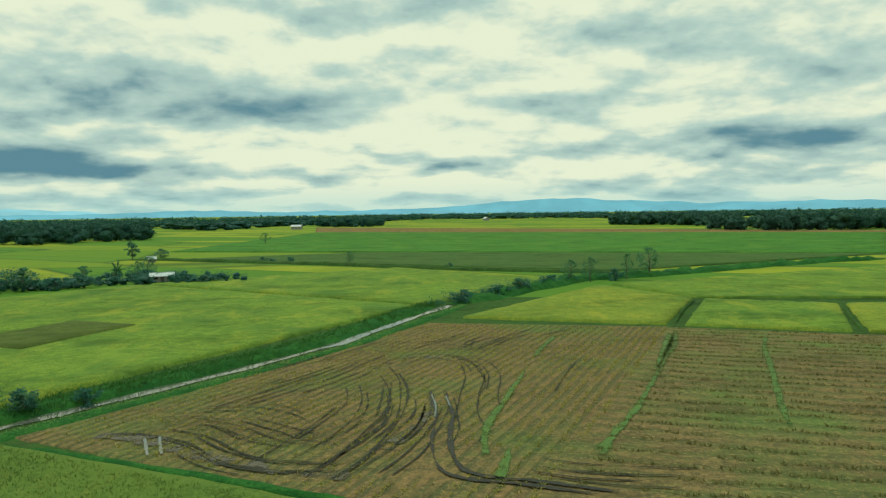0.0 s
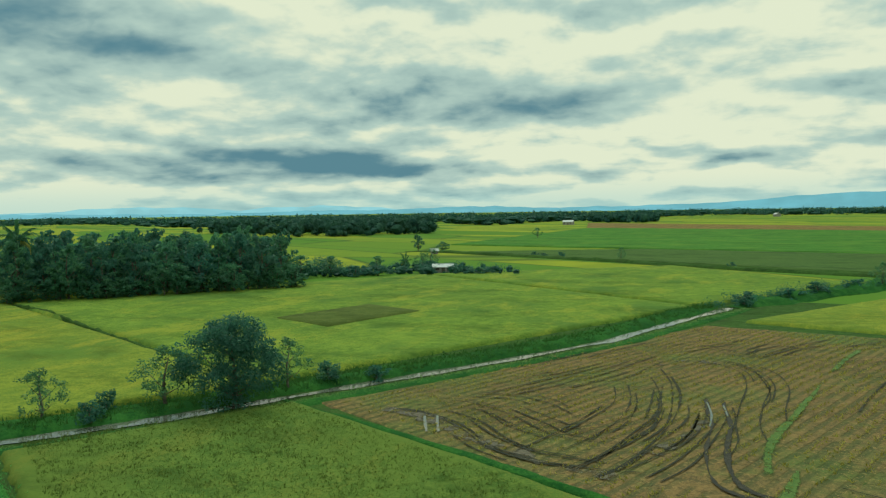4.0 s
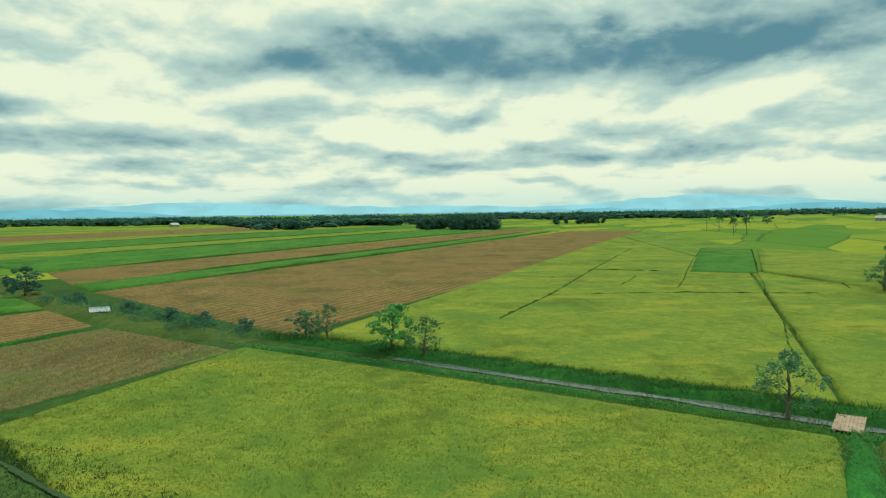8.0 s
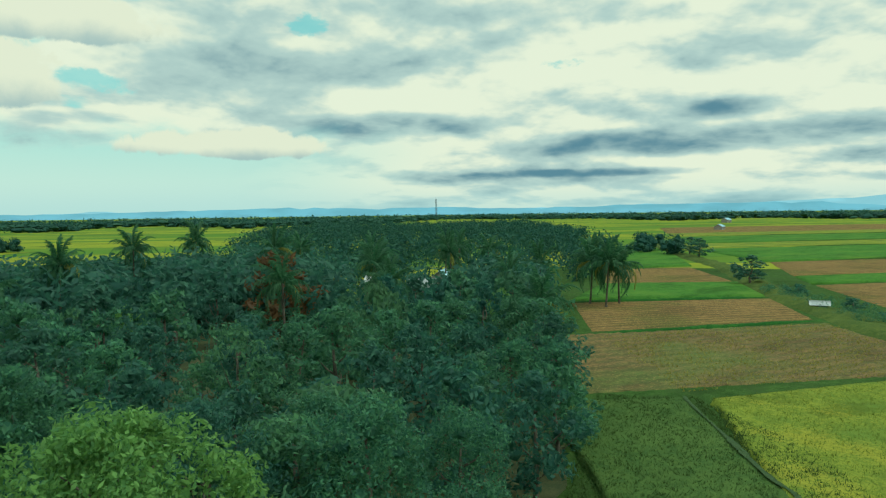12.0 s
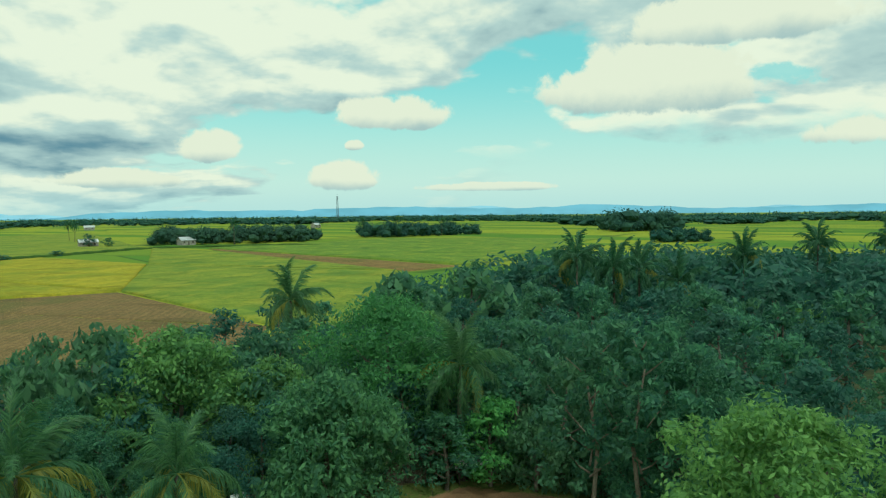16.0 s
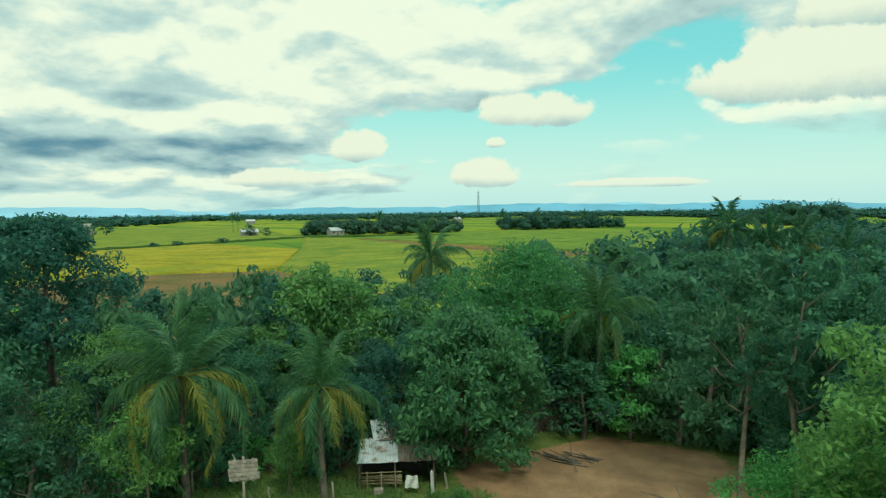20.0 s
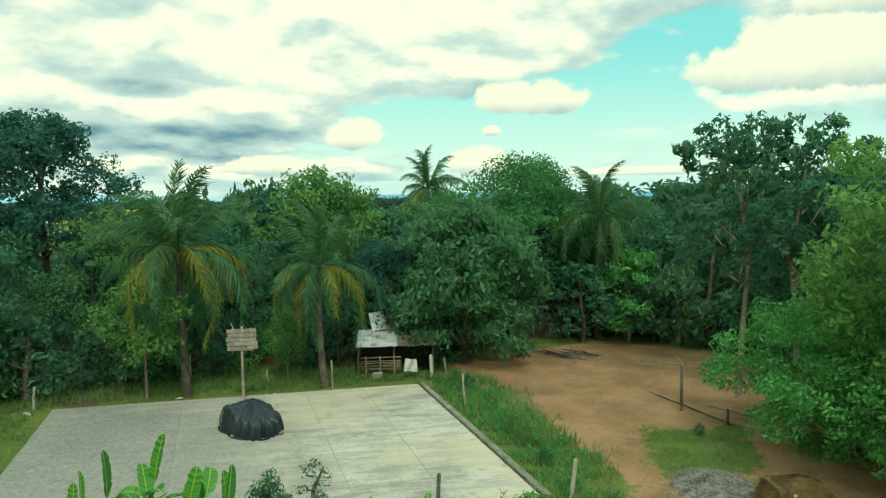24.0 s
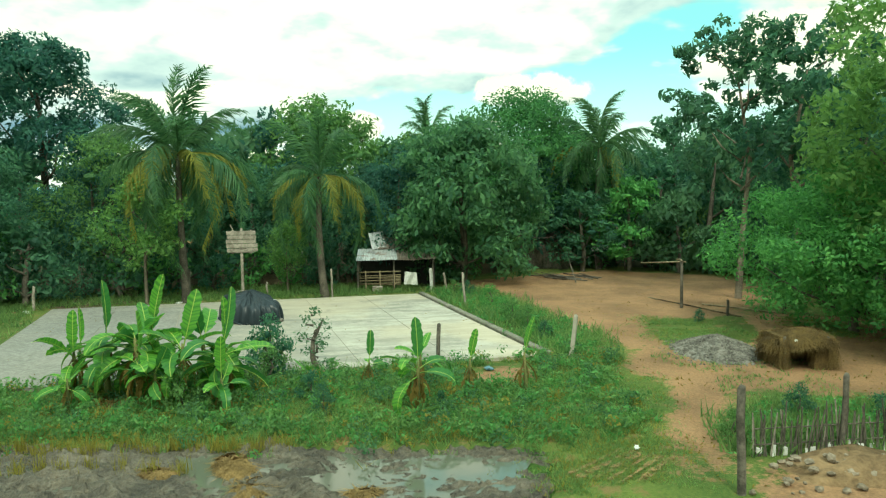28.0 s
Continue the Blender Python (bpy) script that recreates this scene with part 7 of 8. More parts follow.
main = [(-1.9, 62), (-1.6, 58), (-1.2, 53.8), (-1.4, 48), (-0.9, 43), (0.6, 41), (4, 40), (9, 38)]
soft_ribbon("wheel_rut", [main, [(x + 1.25, y + 0.3) for x, y in main]], 0.5, 0.19, M_SOFTMUD, "deep muddy wheel rut in the stubble", 50)
loops = [[(-8.6, 64.8), (-6.2, 73), (-3.4, 77), (1.0, 74.6), (2.8, 67), (1.7, 57), (2.0, 50.5), (1.0, 45)],
         [(-6.4, 39.4), (-3.9, 46), (-1.9, 55), (-2.6, 62)], [(-8.0, 39.9), (-5.5, 46.5), (-3.6, 55), (-4.6, 66), (-7.5, 76)],
         [(-11, 41), (-8, 48), (-6.4, 56), (-8, 66), (-11, 74)], [(-13.5, 43), (-11, 50), (-9.6, 58), (-11.2, 67)],
         [(-26, 51), (-20, 50.4), (-14, 45.2), (-9.6, 43.4), (-4, 44)], [(-24, 53), (-18, 53), (-12, 48), (-7, 46.5)], [(-22, 57), (-15, 57), (-10, 52.5)],
         [(-4, 84), (2, 80), (5, 86), (12, 95)], [(4, 92), (9, 88), (14, 92), (17, 96)], [(-7, 80), (-1, 88), (4, 94)],
         [(5, 44), (10, 42), (16, 41.5)], [(-17, 62), (-12, 70), (-8, 80)], [(-14, 60), (-9.8, 68), (-6, 78)], [(-18, 66), (-13, 76), (-8, 86)], [(6, 60), (10, 72), (16, 88)], [(-20, 56), (-16, 62), (-12.5, 70)]]
for k, line in enumerate(loops):
    soft_ribbon("wheel_rut", side_by_side(line, (-2.2, -1.5, -0.9, -0.3, 0.4, 1.1) if k % 2 else (-1.4, -0.7, 0.0, 0.6, 1.4, 2.1), k), 0.2 + 0.04 * (k % 3), 0.18 + 0.002 * (k % 5), M_SOFTRUT, "shallow dark wheel tracks in the stubble", 60 + k)
soft_ribbon("mud_patch", [[(-28, 50), (-22, 49), (-16, 45), (-10, 42.4), (-4, 41)], [(-6, 44), (-3, 50), (-1, 58)], [(-9, 70), (-4, 76), (2, 74)]], 2.6, 0.172, M_MUDPATCH, "trampled wet mud in the stubble", 90)
ruts([[(-21.8, 48.9), (-20.9, 47), (-20.0, 45.2)], [(-20.9, 49.3), (-20.0, 47.2), (-19.2, 45.5)]], 0.2, "rut filled with water", 0.205, M_WATER)
ruts([[(-1.75, 60), (-1.3, 56.5), (-1.35, 53)], [(-0.5, 59.5), (-0.1, 56)]], 0.13, "rut filled with water", 0.205, M_WATER)

near_bank, far_bank = beside(CANAL[6:18], -2.2), beside(CANAL[6:18], 3.1)
rt = np.random.default_rng(111)
spots_b = []
for line, wide, cnt, z in ((far_bank, 2.0, 6000, 0.3), (near_bank, 0.9, 3000, 0.1)):
    for k in range(cnt):
        i = rt.integers(0, len(line) - 1)
        u = rt.uniform()
        x, y = line[i][0] * (1 - u) + line[i + 1][0] * u, line[i][1] * (1 - u) + line[i + 1][1] * u
        spots_b.append((x + rt.normal(0, wide * 0.5), y + rt.normal(0, wide * 0.5), z))
M_BANKBLADE = foliage("bank_blade", (0.02, 0.08, 0.02), (0.06, 0.165, 0.03), 0.8)
lane = [(-46.5 + 38 * u + rt.normal(0, 0.5), 30.6 - 21 * u + rt.normal(0, 0.5), 0.45) for u in rt.uniform(0, 1, 2500)]
blades("lane_grass", lane, 113, M_LEAF_BRIGHT, "short bright grass on the track between the fields", 0.16, 0.03, 3, 0.5)
blades("bank_grass", [q for q in spots_b if q[2] > 0.2], 112, M_BANKBLADE, "rank dark grass on the far canal bank", 0.45, 0.05, 3, 0.5)

blades("bank_grass", [q for q in spots_b if q[2] < 0.2], 114, M_BLADE, "short grass on the near canal bank", 0.2, 0.035, 3, 0.5)

# fallen leaves and pebbles on the bare soil
r_l = np.random.default_rng(120)
fallen = np.array([(x, y, 0.1) for poly, cnt in ((DIRT[0], 110), (DIRT[1], 60), (DIRT[2], 110)) for x, y, z in sow(poly, cnt, cnt)])
v, f = leaf_cloud(r_l, fallen, 5, 0.5, 0.035, 0.03)
stuff("leaf_litter", mesh_of("leaf_litter", v, f, M_BANANA_DRY), "scattered dry fallen leaves on the bare soil", "leaves")
v, f = leaf_cloud(r_l, np.array([(x, y, 0.17) for x, y in scatter(COURT, 60, 121)]), 4, 0.5, 0.03, 0.02)
stuff("leaf_litter", mesh_of("leaf_litter", v, f, M_BANANA_DRY), "a few dry leaves on the concrete", "leaves")


# ---- trees that stand out ----
coconut_palm(22.1, -21.5, 7.7, "tall coconut palm with yellowing lower fronds behind the court", 1.06, 9, 0.02, 3, 19)
coconut_palm(17.6, -25.0, 6.5, "small coconut palm with bright yellow old fronds", 0.84, 8, 0.03, 4, 15)
coconut_palm(9.0, -40.2, 8.4, "coconut palm half hidden by broadleaf trees", 1.0, 3, 0.02, 5, 20)
coconut_palm(26.0, -52.0, 10.4, "slender coconut palm standing above the wood", 0.95, 2, 0.02, 6, 20)
for i, (x, y, h) in enumerate(((4.2, -82, 12.2), (0.3, -84, 11.0), (-2.4, -87, 10.6), (-7, -84, 9.4), (6.8, -86, 9.6), (-16, -98, 11.5), (-27, -108, 12.5), (-40, -118, 13), (-47, -104, 12))):
    coconut_palm(x, y, h, "coconut palm rising over the wood's edge", 1.05, 1, 0.03, 10 + i, 20)
for i, (x, y, h) in enumerate(((-78, -76, 9.4), (-50, -48, 8.5), (-68, -72, 9), (-57, -90, 10), (-51, -80, 10.5), (-62, -99, 11), (-70, -88, 11),
                               (-44, -66, 9.5), (-80, -98, 11), (-88, -112, 11), (-60, -120, 11), (-33, -70, 10), (-93, -104, 10))):
    coconut_palm(x, y, h, "coconut palm on the edge of the wood", 1.0, 1, 0.03, 30 + i, 18)
for i, (x, y, h) in enumerate(((-91.8, -74.2, 9.4), (-93.5, -79, 9.2), (-97, -75.5, 8.6))):
    coconut_palm(x, y, h, "coconut palm standing free at the wood's edge", 1.3, 2, 0.04, 90 + i, 22)
for i, (x, y, h) in enumerate(((-475, 202, 12), (-462, 205, 11), (-404, 188, 10), (-396, 192, 10.5), (-125, 92, 13.0), (430, -300, 12), (350, -390, 12), (330, -372, 12), (170, -455, 12),
                               (150, -470, 13), (120, -480, 12), (200, -340, 12))):
    coconut_palm(x, y, h, "coconut palm far out in the fields", 1.1, 1, 0.04, 60 + i, 15)
coconut_palm(-81.5, 171.0, 3.4, "short young palm beside the field hut", 0.62, 1, 0.02, 75, 13)

TALLDARK = tree_meshes(300, 12.9, 4.6, 0.16, 330, 42, M_LEAF_DARK, base=0.42, lobes=9, flat=0.6, spread=0.14, core=False)
tree_thing("broadleaf_tree", TALLDARK, "tall dark tree with a high open crown", pose(35.4, -24.9, 0, 0, 0, 40), "trees of the wood")
ROUND = tree_meshes(301, 8.0, 4.3, 0.14, 400, 48, M_LEAF_MANGO, base=0.06, lobes=13, flat=0.9, spread=0.15, droop=0.4)
tree_thing("mango_tree", ROUND, "round dense mango tree over the hut", pose(13.9, -31.6, 0, 0, 0, 15), "trees of the wood")
UMBRELLA = tree_meshes(302, 10.6, 6.0, 0.13, 520, 44, M_LEAF_RAIN, base=0.2, lobes=12, flat=0.5, spread=0.16)
tree_thing("rain_tree", UMBRELLA, "spreading umbrella tree with fresh green feathery leaves", pose(14.2, -41.8, 0, 0, 0, 0), "trees of the wood")
LOBED = tree_meshes(303, 9.6, 4.5, 0.17, 330, 38, M_LEAF_YELLOW, base=0.12, lobes=12, flat=0.85, spread=0.17)
tree_thing("broadleaf_tree", LOBED, "broad-leaved tree behind the palms", pose(23.0, -33.0, 0, 0, 0, 70), "trees of the wood")
tree_thing("broadleaf_tree", LOBED, "broad-leaved tree beside the mango tree", pose(19.2, -36.0, 0, 0, 0, 200) @ Matrix.Scale(0.8, 4), "trees of the wood")
M_WOODPALE = surface("pale_bark", (0.10, 0.085, 0.06), (0.24, 0.20, 0.15), 1.5, 14.0)
TEAK = tree_meshes(304, 11.5, 3.3, 0.17, 110, 30, M_LEAF, base=0.4, lobes=11, flat=0.8, spread=0.13, top=0.8, core=False, girth=0.55, bark=M_WOODPALE)
tree_thing("teak_tree", TEAK, "tall tree with large drooping leaves and bare lower limbs", pose(1.2, -30.6, 0, 0, 0, 10), "trees of the wood")
tree_thing("teak_tree", TEAK, "tall tree with large drooping leaves and forked trunk", pose(-1.0, -31.4, 0, 0, 0, 150), "trees of the wood")
BIGLIGHT = tree_meshes(305, 10.2, 4.1, 0.12, 460, 48, M_LEAF_LIME, base=0.27, lobes=16, flat=0.85, spread=0.14, core=False, top=0.85)
tree_thing("broadleaf_tree", BIGLIGHT, "big yellowish green tree at the yard's edge", pose(-4.7, -21.6, 0, 0, 0, 30), "trees of the wood")
LOWBRIGHT = tree_meshes(306, 5.3, 4.4, 0.085, 480, 54, M_LEAF_BRIGHT, base=0.08, lobes=26, flat=0.5, spread=0.11, core=False)
tree_thing("broadleaf_tree", LOWBRIGHT, "low spreading bright green tree over the dirt yard", pose(-2.4, -24.6, 0, 0, 0, 0), "trees of the wood")
tree_thing("broadleaf_tree", LOWBRIGHT, "low spreading bright green tree beside the straw shelter", pose(-4.4, -22.2, 0, 0, 0, 130) @ Matrix.Diagonal((0.95, 0.95, 0.85, 1)), "trees of the wood")
THIN = tree_meshes(307, 5.4, 1.9, 0.10, 120, 32, M_LEAF_LIME, base=0.3, bark=M_WOODPALE, girth=0.5, lobes=8, spread=0.24, core=False)
tree_thing("small_tree", THIN, "slender young tree with fine bright leaves", pose(23.2, -20.4, 0, 0, 0, 0), "trees of the wood")
tree_thing("small_tree", THIN, "slender young tree with fine bright leaves", pose(19.9, -25.4, 0, 0, 0, 90) @ Matrix.Scale(0.6, 4), "trees of the wood")
plant("broad", -5.6, -29.6, 7.6, 7.0, label="bushy green tree behind the dirt yard")
plant("fine", -13.2, -27.5, 7.0, 9.5, label="big feathery bamboo clump below the camera")
plant("fine", -17.5, -32.0, 7.2, 9.0)
plant("fine", 23.0, -72.0, 9.5, 11.0)
plant("fine", 15.5, -76.0, 9.5, 11.0)
plant("fine", 31.0, -36.0, 9.0, 8.0)
plant("fine", 28.5, -29.0, 8.6, 6.5)
plant("sparse", -16.4, -41.9, 9.4, 6.5, label="half-bare grey tree above the wood")
plant("rust", -41.0, -88.0, 10.5, 12.0)
plant("dark", 31.0, -60.0, 8.0, 6.0)
plant("sparse", 20.0, -100.0, 9.0, 6.0, label="thin tree at the wood's far edge")
for x, y, h, w, k in ((6.0, -41.5, 6.5, 6.0, "broad"), (10.5, -43.0, 7.0, 6.0, "dark"), (3.0, -40.5, 7.5, 6.0, "fine"), (-1.5, -39.0, 9.0, 6.5, "broad"), (5.5, -45, 9.0, 6.5, "broad"), (19.5, -32.0, 6.0, 5.0, "dark"),
                      (26.5, -27.5, 7.0, 5.5, "broad"), (28.5, -22.5, 6.5, 5.0, "dark"), (30.0, -18.5, 6.0, 5.0, "broad"), (31.5, -25.5, 8.0, 5.5, "fine"), (21.0, -29.5, 6.0, 4.5, "broad"), (9.6, -38.6, 4.6, 5.0, "broad"), (7.2, -39.6, 5.4, 5.0, "light"), (4.6, -39.4, 4.4, 4.6, "fine"),
                      (25.5, -31.5, 9.0, 6.0, "dark"), (-3.4, -34.5, 9.5, 6.5, "broad"), (33.5, -14.5, 7.0, 6.0, "broad")):
    plant(k, x, y, h, w)
plant("broad", -7.2, -14.2, 6.5, 6.4, label="leafy tree beside the dirt yard")
# undergrowth along the clearing
EDGE_LINE = [(29.5, -14), (28, -18), (25.5, -24), (21, -28), (18.5, -31.5), (14, -37), (11, -40.5), (5, -42.5), (1, -41), (-2.5, -33), (-7, -28)]
for a, b in zip(EDGE_LINE, EDGE_LINE[1:]):
    n = int(math.dist(a, b) / 1.25)
    for k in range(n):
        x, y = a[0] + (b[0] - a[0]) * k / n + rng.normal(0, 0.5), a[1] + (b[1] - a[1]) * k / n + rng.normal(0, 0.5)
        s = rng.uniform(1.6, 4.0)
        plant("shrub", x, y, s, s * rng.uniform(0.9, 1.3), group="undergrowth of the wood")
for x, y, s in ((11.0, -13.0, 1.5), (11.4, -13.4, 1.1), (10.7, -12.7, 0.9), (8.0, -22.0, 0.9), (8.6, -22.9, 0.8), (7.2, -21.3, 0.8), (9.7, -24.4, 1.0), (6.2, -20.0, 0.6), (9.0, -11.9, 0.7), (8.2, -11.2, 0.6), (6.0, -12.2, 0.5), (10.9, -10.1, 1.0),
                (2.2, -24.6, 0.5), (-0.5, -14.2, 0.8), (-1.9, -14.6, 0.7), (0.55, -12.5, 0.7), (5.3, -13.7, 0.5), (12.6, -27.6, 0.7), (11.6, -26.6, 0.8)):
    plant("shrub", x, y, s, s * 0.95, label="leafy weed bush in the yard", group="weed bushes of the yard")
SAPLING = tree_meshes(308, 1.6, 0.45, 0.045, 24, 18, M_LEAF_FINE, base=0.2, lobes=7, spread=0.4, core=False)
tree_thing("small_tree", SAPLING, "thin wispy sapling at the court's edge", pose(10.3, -14.1, 0.05, 0, 8, 0), "saplings of the yard")

# ---- trees by the canal and out in the fields ----
for kind, x, y, h, w, lab in (("sparse", -50.9, 28.2, 5.2, 5.5, "thin small-leaved tree leaning over the canal"), ("sparse", -49.2, 37.6, 4.2, 4.0, "thin bare-branched tree on the bank"),
                              ("sparse", -42.8, 44.0, 5.2, 5.5, "brownish half-bare tree on the canal bank"), 
                              ("sparse", -36.6, 52.2, 4.8, 4.5, "thin tree beside the big canal tree"), ("shrub", -34.8, 56.0, 2.0, 3.0, "bush on the canal bank"),
                              ("shrub", -45.0, 38.4, 1.8, 2.4, "bush by the footbridge"), ("shrub", -46.0, 41.0, 2.0, 2.2, "bush by the canal"),
                              ("light", -79.3, -2.4, 5.6, 6.4, "light green tree on the drain's bank"), ("sparse", -75.6, 1.4, 4.6, 5.0, "thin light green tree on the drain's bank"),
                              ("broad", -89.5, -13.6, 3.6, 4.6, "bushy tree with bare twigs above the drain"), ("sparse", -87.6, -10.6, 4.6, 3.8, "half-dead tree with bare limbs"),
                              ("shrub", -101, -30, 2.0, 4.0, "bush on the overgrown drain"), ("shrub", -108, -37, 1.8, 4.0, "bush on the overgrown drain"), ("shrub", -97, -23, 1.6, 3.2, "bush on the overgrown drain"),
                              ("dark", -141, -76, 6.2, 8.0, "round dark tree on the drain"), ("shrub", -128, -60, 2.2, 4.0, "bush on the overgrown drain"), ("shrub", -152, -84, 3.0, 5.0, "bush on the overgrown drain"),
                              ("shrub", -116, -46, 2.0, 4.0, "bush near the small shed"), ("dark", -205, -128, 6.5, 9.0, "dark tree on the drain"), ("dark", -214, -137, 6.5, 9.0, "dark tree on the drain"),
                              ("sparse", 26.5, 154.5, 5.0, 4.5, "thin tree above the drain"), ("sparse", 31.0, 155.0, 5.4, 4.2, "thin tree above the drain"), ("sparse", 40.2, 160.0, 6.0, 3.0, "thin tree above the drain"),
                              ("sparse", 47.0, 166.0, 7.0, 6.5, "wide thin tree above the drain"), ("shrub", 37.0, 157.5, 2.6, 4.0, "bush above the drain"), ("shrub", 9, 132, 2.0, 4.5, "low bush on the drain"),
                              ("shrub", 2.0, 122, 2.2, 4.5, "low bush on the drain"), ("shrub", 14, 140, 2.4, 5.0, "low bush on the drain"), ("shrub", 21, 149, 2.2, 5.0, "low bush on the drain"),
                              ("sparse", -76.4, 171.0, 4.8, 5.0, "thin pale tree beside the field hut"), ("shrub", -74.5, 171.5, 2.6, 3.0, "dark bush beside the field hut"), ("sparse", -30.5, 212.5, 4.4, 3.0, "small lone tree on the long dike"), ("sparse", -97.4, 371, 6.0, 6.0, "pale lone tree in the fields"), ("dark", -115.3, 254, 6.5, 6.0, "dark round tree by a field hut"),
                              ("broad", -103, 250, 4.0, 6.0, "bush beside a field hut"), ("broad", -92, 150, 5.0, 7.0, "bushy thicket beyond the grove"), ("broad", -98, 146, 5.5, 8.0, "bushy thicket beyond the grove"),
                              ("shrub", -86, 152, 2.6, 6.0, "low scrub beyond the grove"), ("shrub", -82, 156, 2.4, 6.0, "low scrub beyond the grove"), ("broad", -89, 169, 4.0, 4.5, "round bush beyond the grove"),
                              ("sparse", -77, 178, 5.5, 5.0, "thin tree beside the white-roofed hut"), ("shrub", -64, 166, 2.2, 6.0, "low scrub beside the white-roofed hut"), ("shrub", -57, 164, 1.8, 6.0, "low scrub near the hut"),
                              ("sparse", -34.6, 55.8, 1.9, 3.0, "thin bush on the bank"), ("shrub", -31, 58.5, 1.4, 2.4, "small bush on the canal bank"), ("dark", -640, 329, 9, 12, "dark round bush far out"),
                              ("shrub", -62, 232, 1.6, 3.0, "shrub on the long dike"), ("shrub", -58, 228, 1.4, 3.0, "shrub on the long dike"), ("shrub", -51, 224, 2.0, 3.0, "shrub on the long dike"), ("shrub", 0, 195, 1.6, 2.4, "shrub on the long dike"),
                              ("dark", 374, -304, 11, 11, "lone tree in the southern fields"), ("dark", 268, -312, 7, 8, "round tree by the farmstead"), ("broad", 258, -314, 5, 7, "bush by the farmstead"),
                              ("shrub", 220, -200, 2.0, 5.0, "shrub on the southern dike"), ("shrub", 222, -214, 2.0, 6.0, "shrub on the southern dike"), ("shrub", 222, -240, 2.2, 6.0, "shrub on the southern dike")):
    plant(kind, x, y, h, w, label=lab, group="trees of the fields")

CANALTREE = tree_meshes(320, 7.2, 4.4, 0.15, 330, 40, M_LEAF_DARK, base=0.08, lobes=13, flat=0.9, spread=0.17, core=False)
tree_thing("broadleaf_tree", CANALTREE, "big dense dark green tree beside the canal", pose(-38.1, 46.6, 0), "trees of the fields")
GROVE = [(-120, 88), (-86, 124), (-97, 140), (-118, 135), (-150, 108)]
grove_spots = []
rg = np.random.default_rng(77)
for tries in range(900):
    x, y = rg.uniform(-152, -84), rg.uniform(86, 142)
    if inside(GROVE, x, y) and all((x - p) ** 2 + (y - q) ** 2 > 14 for p, q in grove_spots):
        grove_spots.append((x, y))
for x, y in grove_spots:
    plant("dark" if rg.uniform() < 0.6 else "broad", x, y, rg.uniform(9.6, 12.8), rg.uniform(7.0, 9.0), label="tall dark tree of the dense grove", group="trees of the grove")
for k in range(38):
    u = k / 37
    plant("broad", -121 + 36 * u + rg.normal(0, 0.8), 86.5 + 38 * u + rg.normal(0, 0.8), rg.uniform(3.2, 6.5), rg.uniform(4.5, 6.5), label="lower tree along the grove's edge", group="trees of the grove")
plant("sparse", -124, 86, 6.0, 7.0, label="pale half-bare tree at the grove's corner", group="trees of the grove")


# ---- canal bridge, huts, houses ----
def footbridge():
    ob = tagged(new("footbridge"), "short plank footbridge of pale boards over the canal", "bridge")
    ob.matrix_basis = pose(-48.4, 31.3, 0.42, 0, 0, 144)
    for k in range(8):
        part("plank", to_mesh("plank", box_bm((4.4, 0.235, 0.06), 0.01), M_PLANK), ob, "", pose(rng.uniform(-0.05, 0.05), -0.86 + 0.245 * k, 0))
    for s in (-0.8, 0.8):
        part("beam", to_mesh("beam", box_bm((4.8, 0.18, 0.2), 0.02), M_DARKWOOD), ob, "", pose(0, s, -0.14))


M_PLANK = surface("pale_boards", (0.26, 0.17, 0.115), (0.46, 0.31, 0.22), 1.5, 9.0)
footbridge()
M_HOUSE = surface("house_wall", (0.20, 0.185, 0.16), (0.34, 0.32, 0.28), 0.8, 5.0)
M_ROOFBLUE = surface("blue_roof", (0.20, 0.38, 0.50), (0.34, 0.55, 0.66), 0.6, 4.0, 0.45)
M_ROOFGREY = surface("grey_roof", (0.26, 0.28, 0.28), (0.46, 0.48, 0.47), 0.6, 4.0, 0.5)


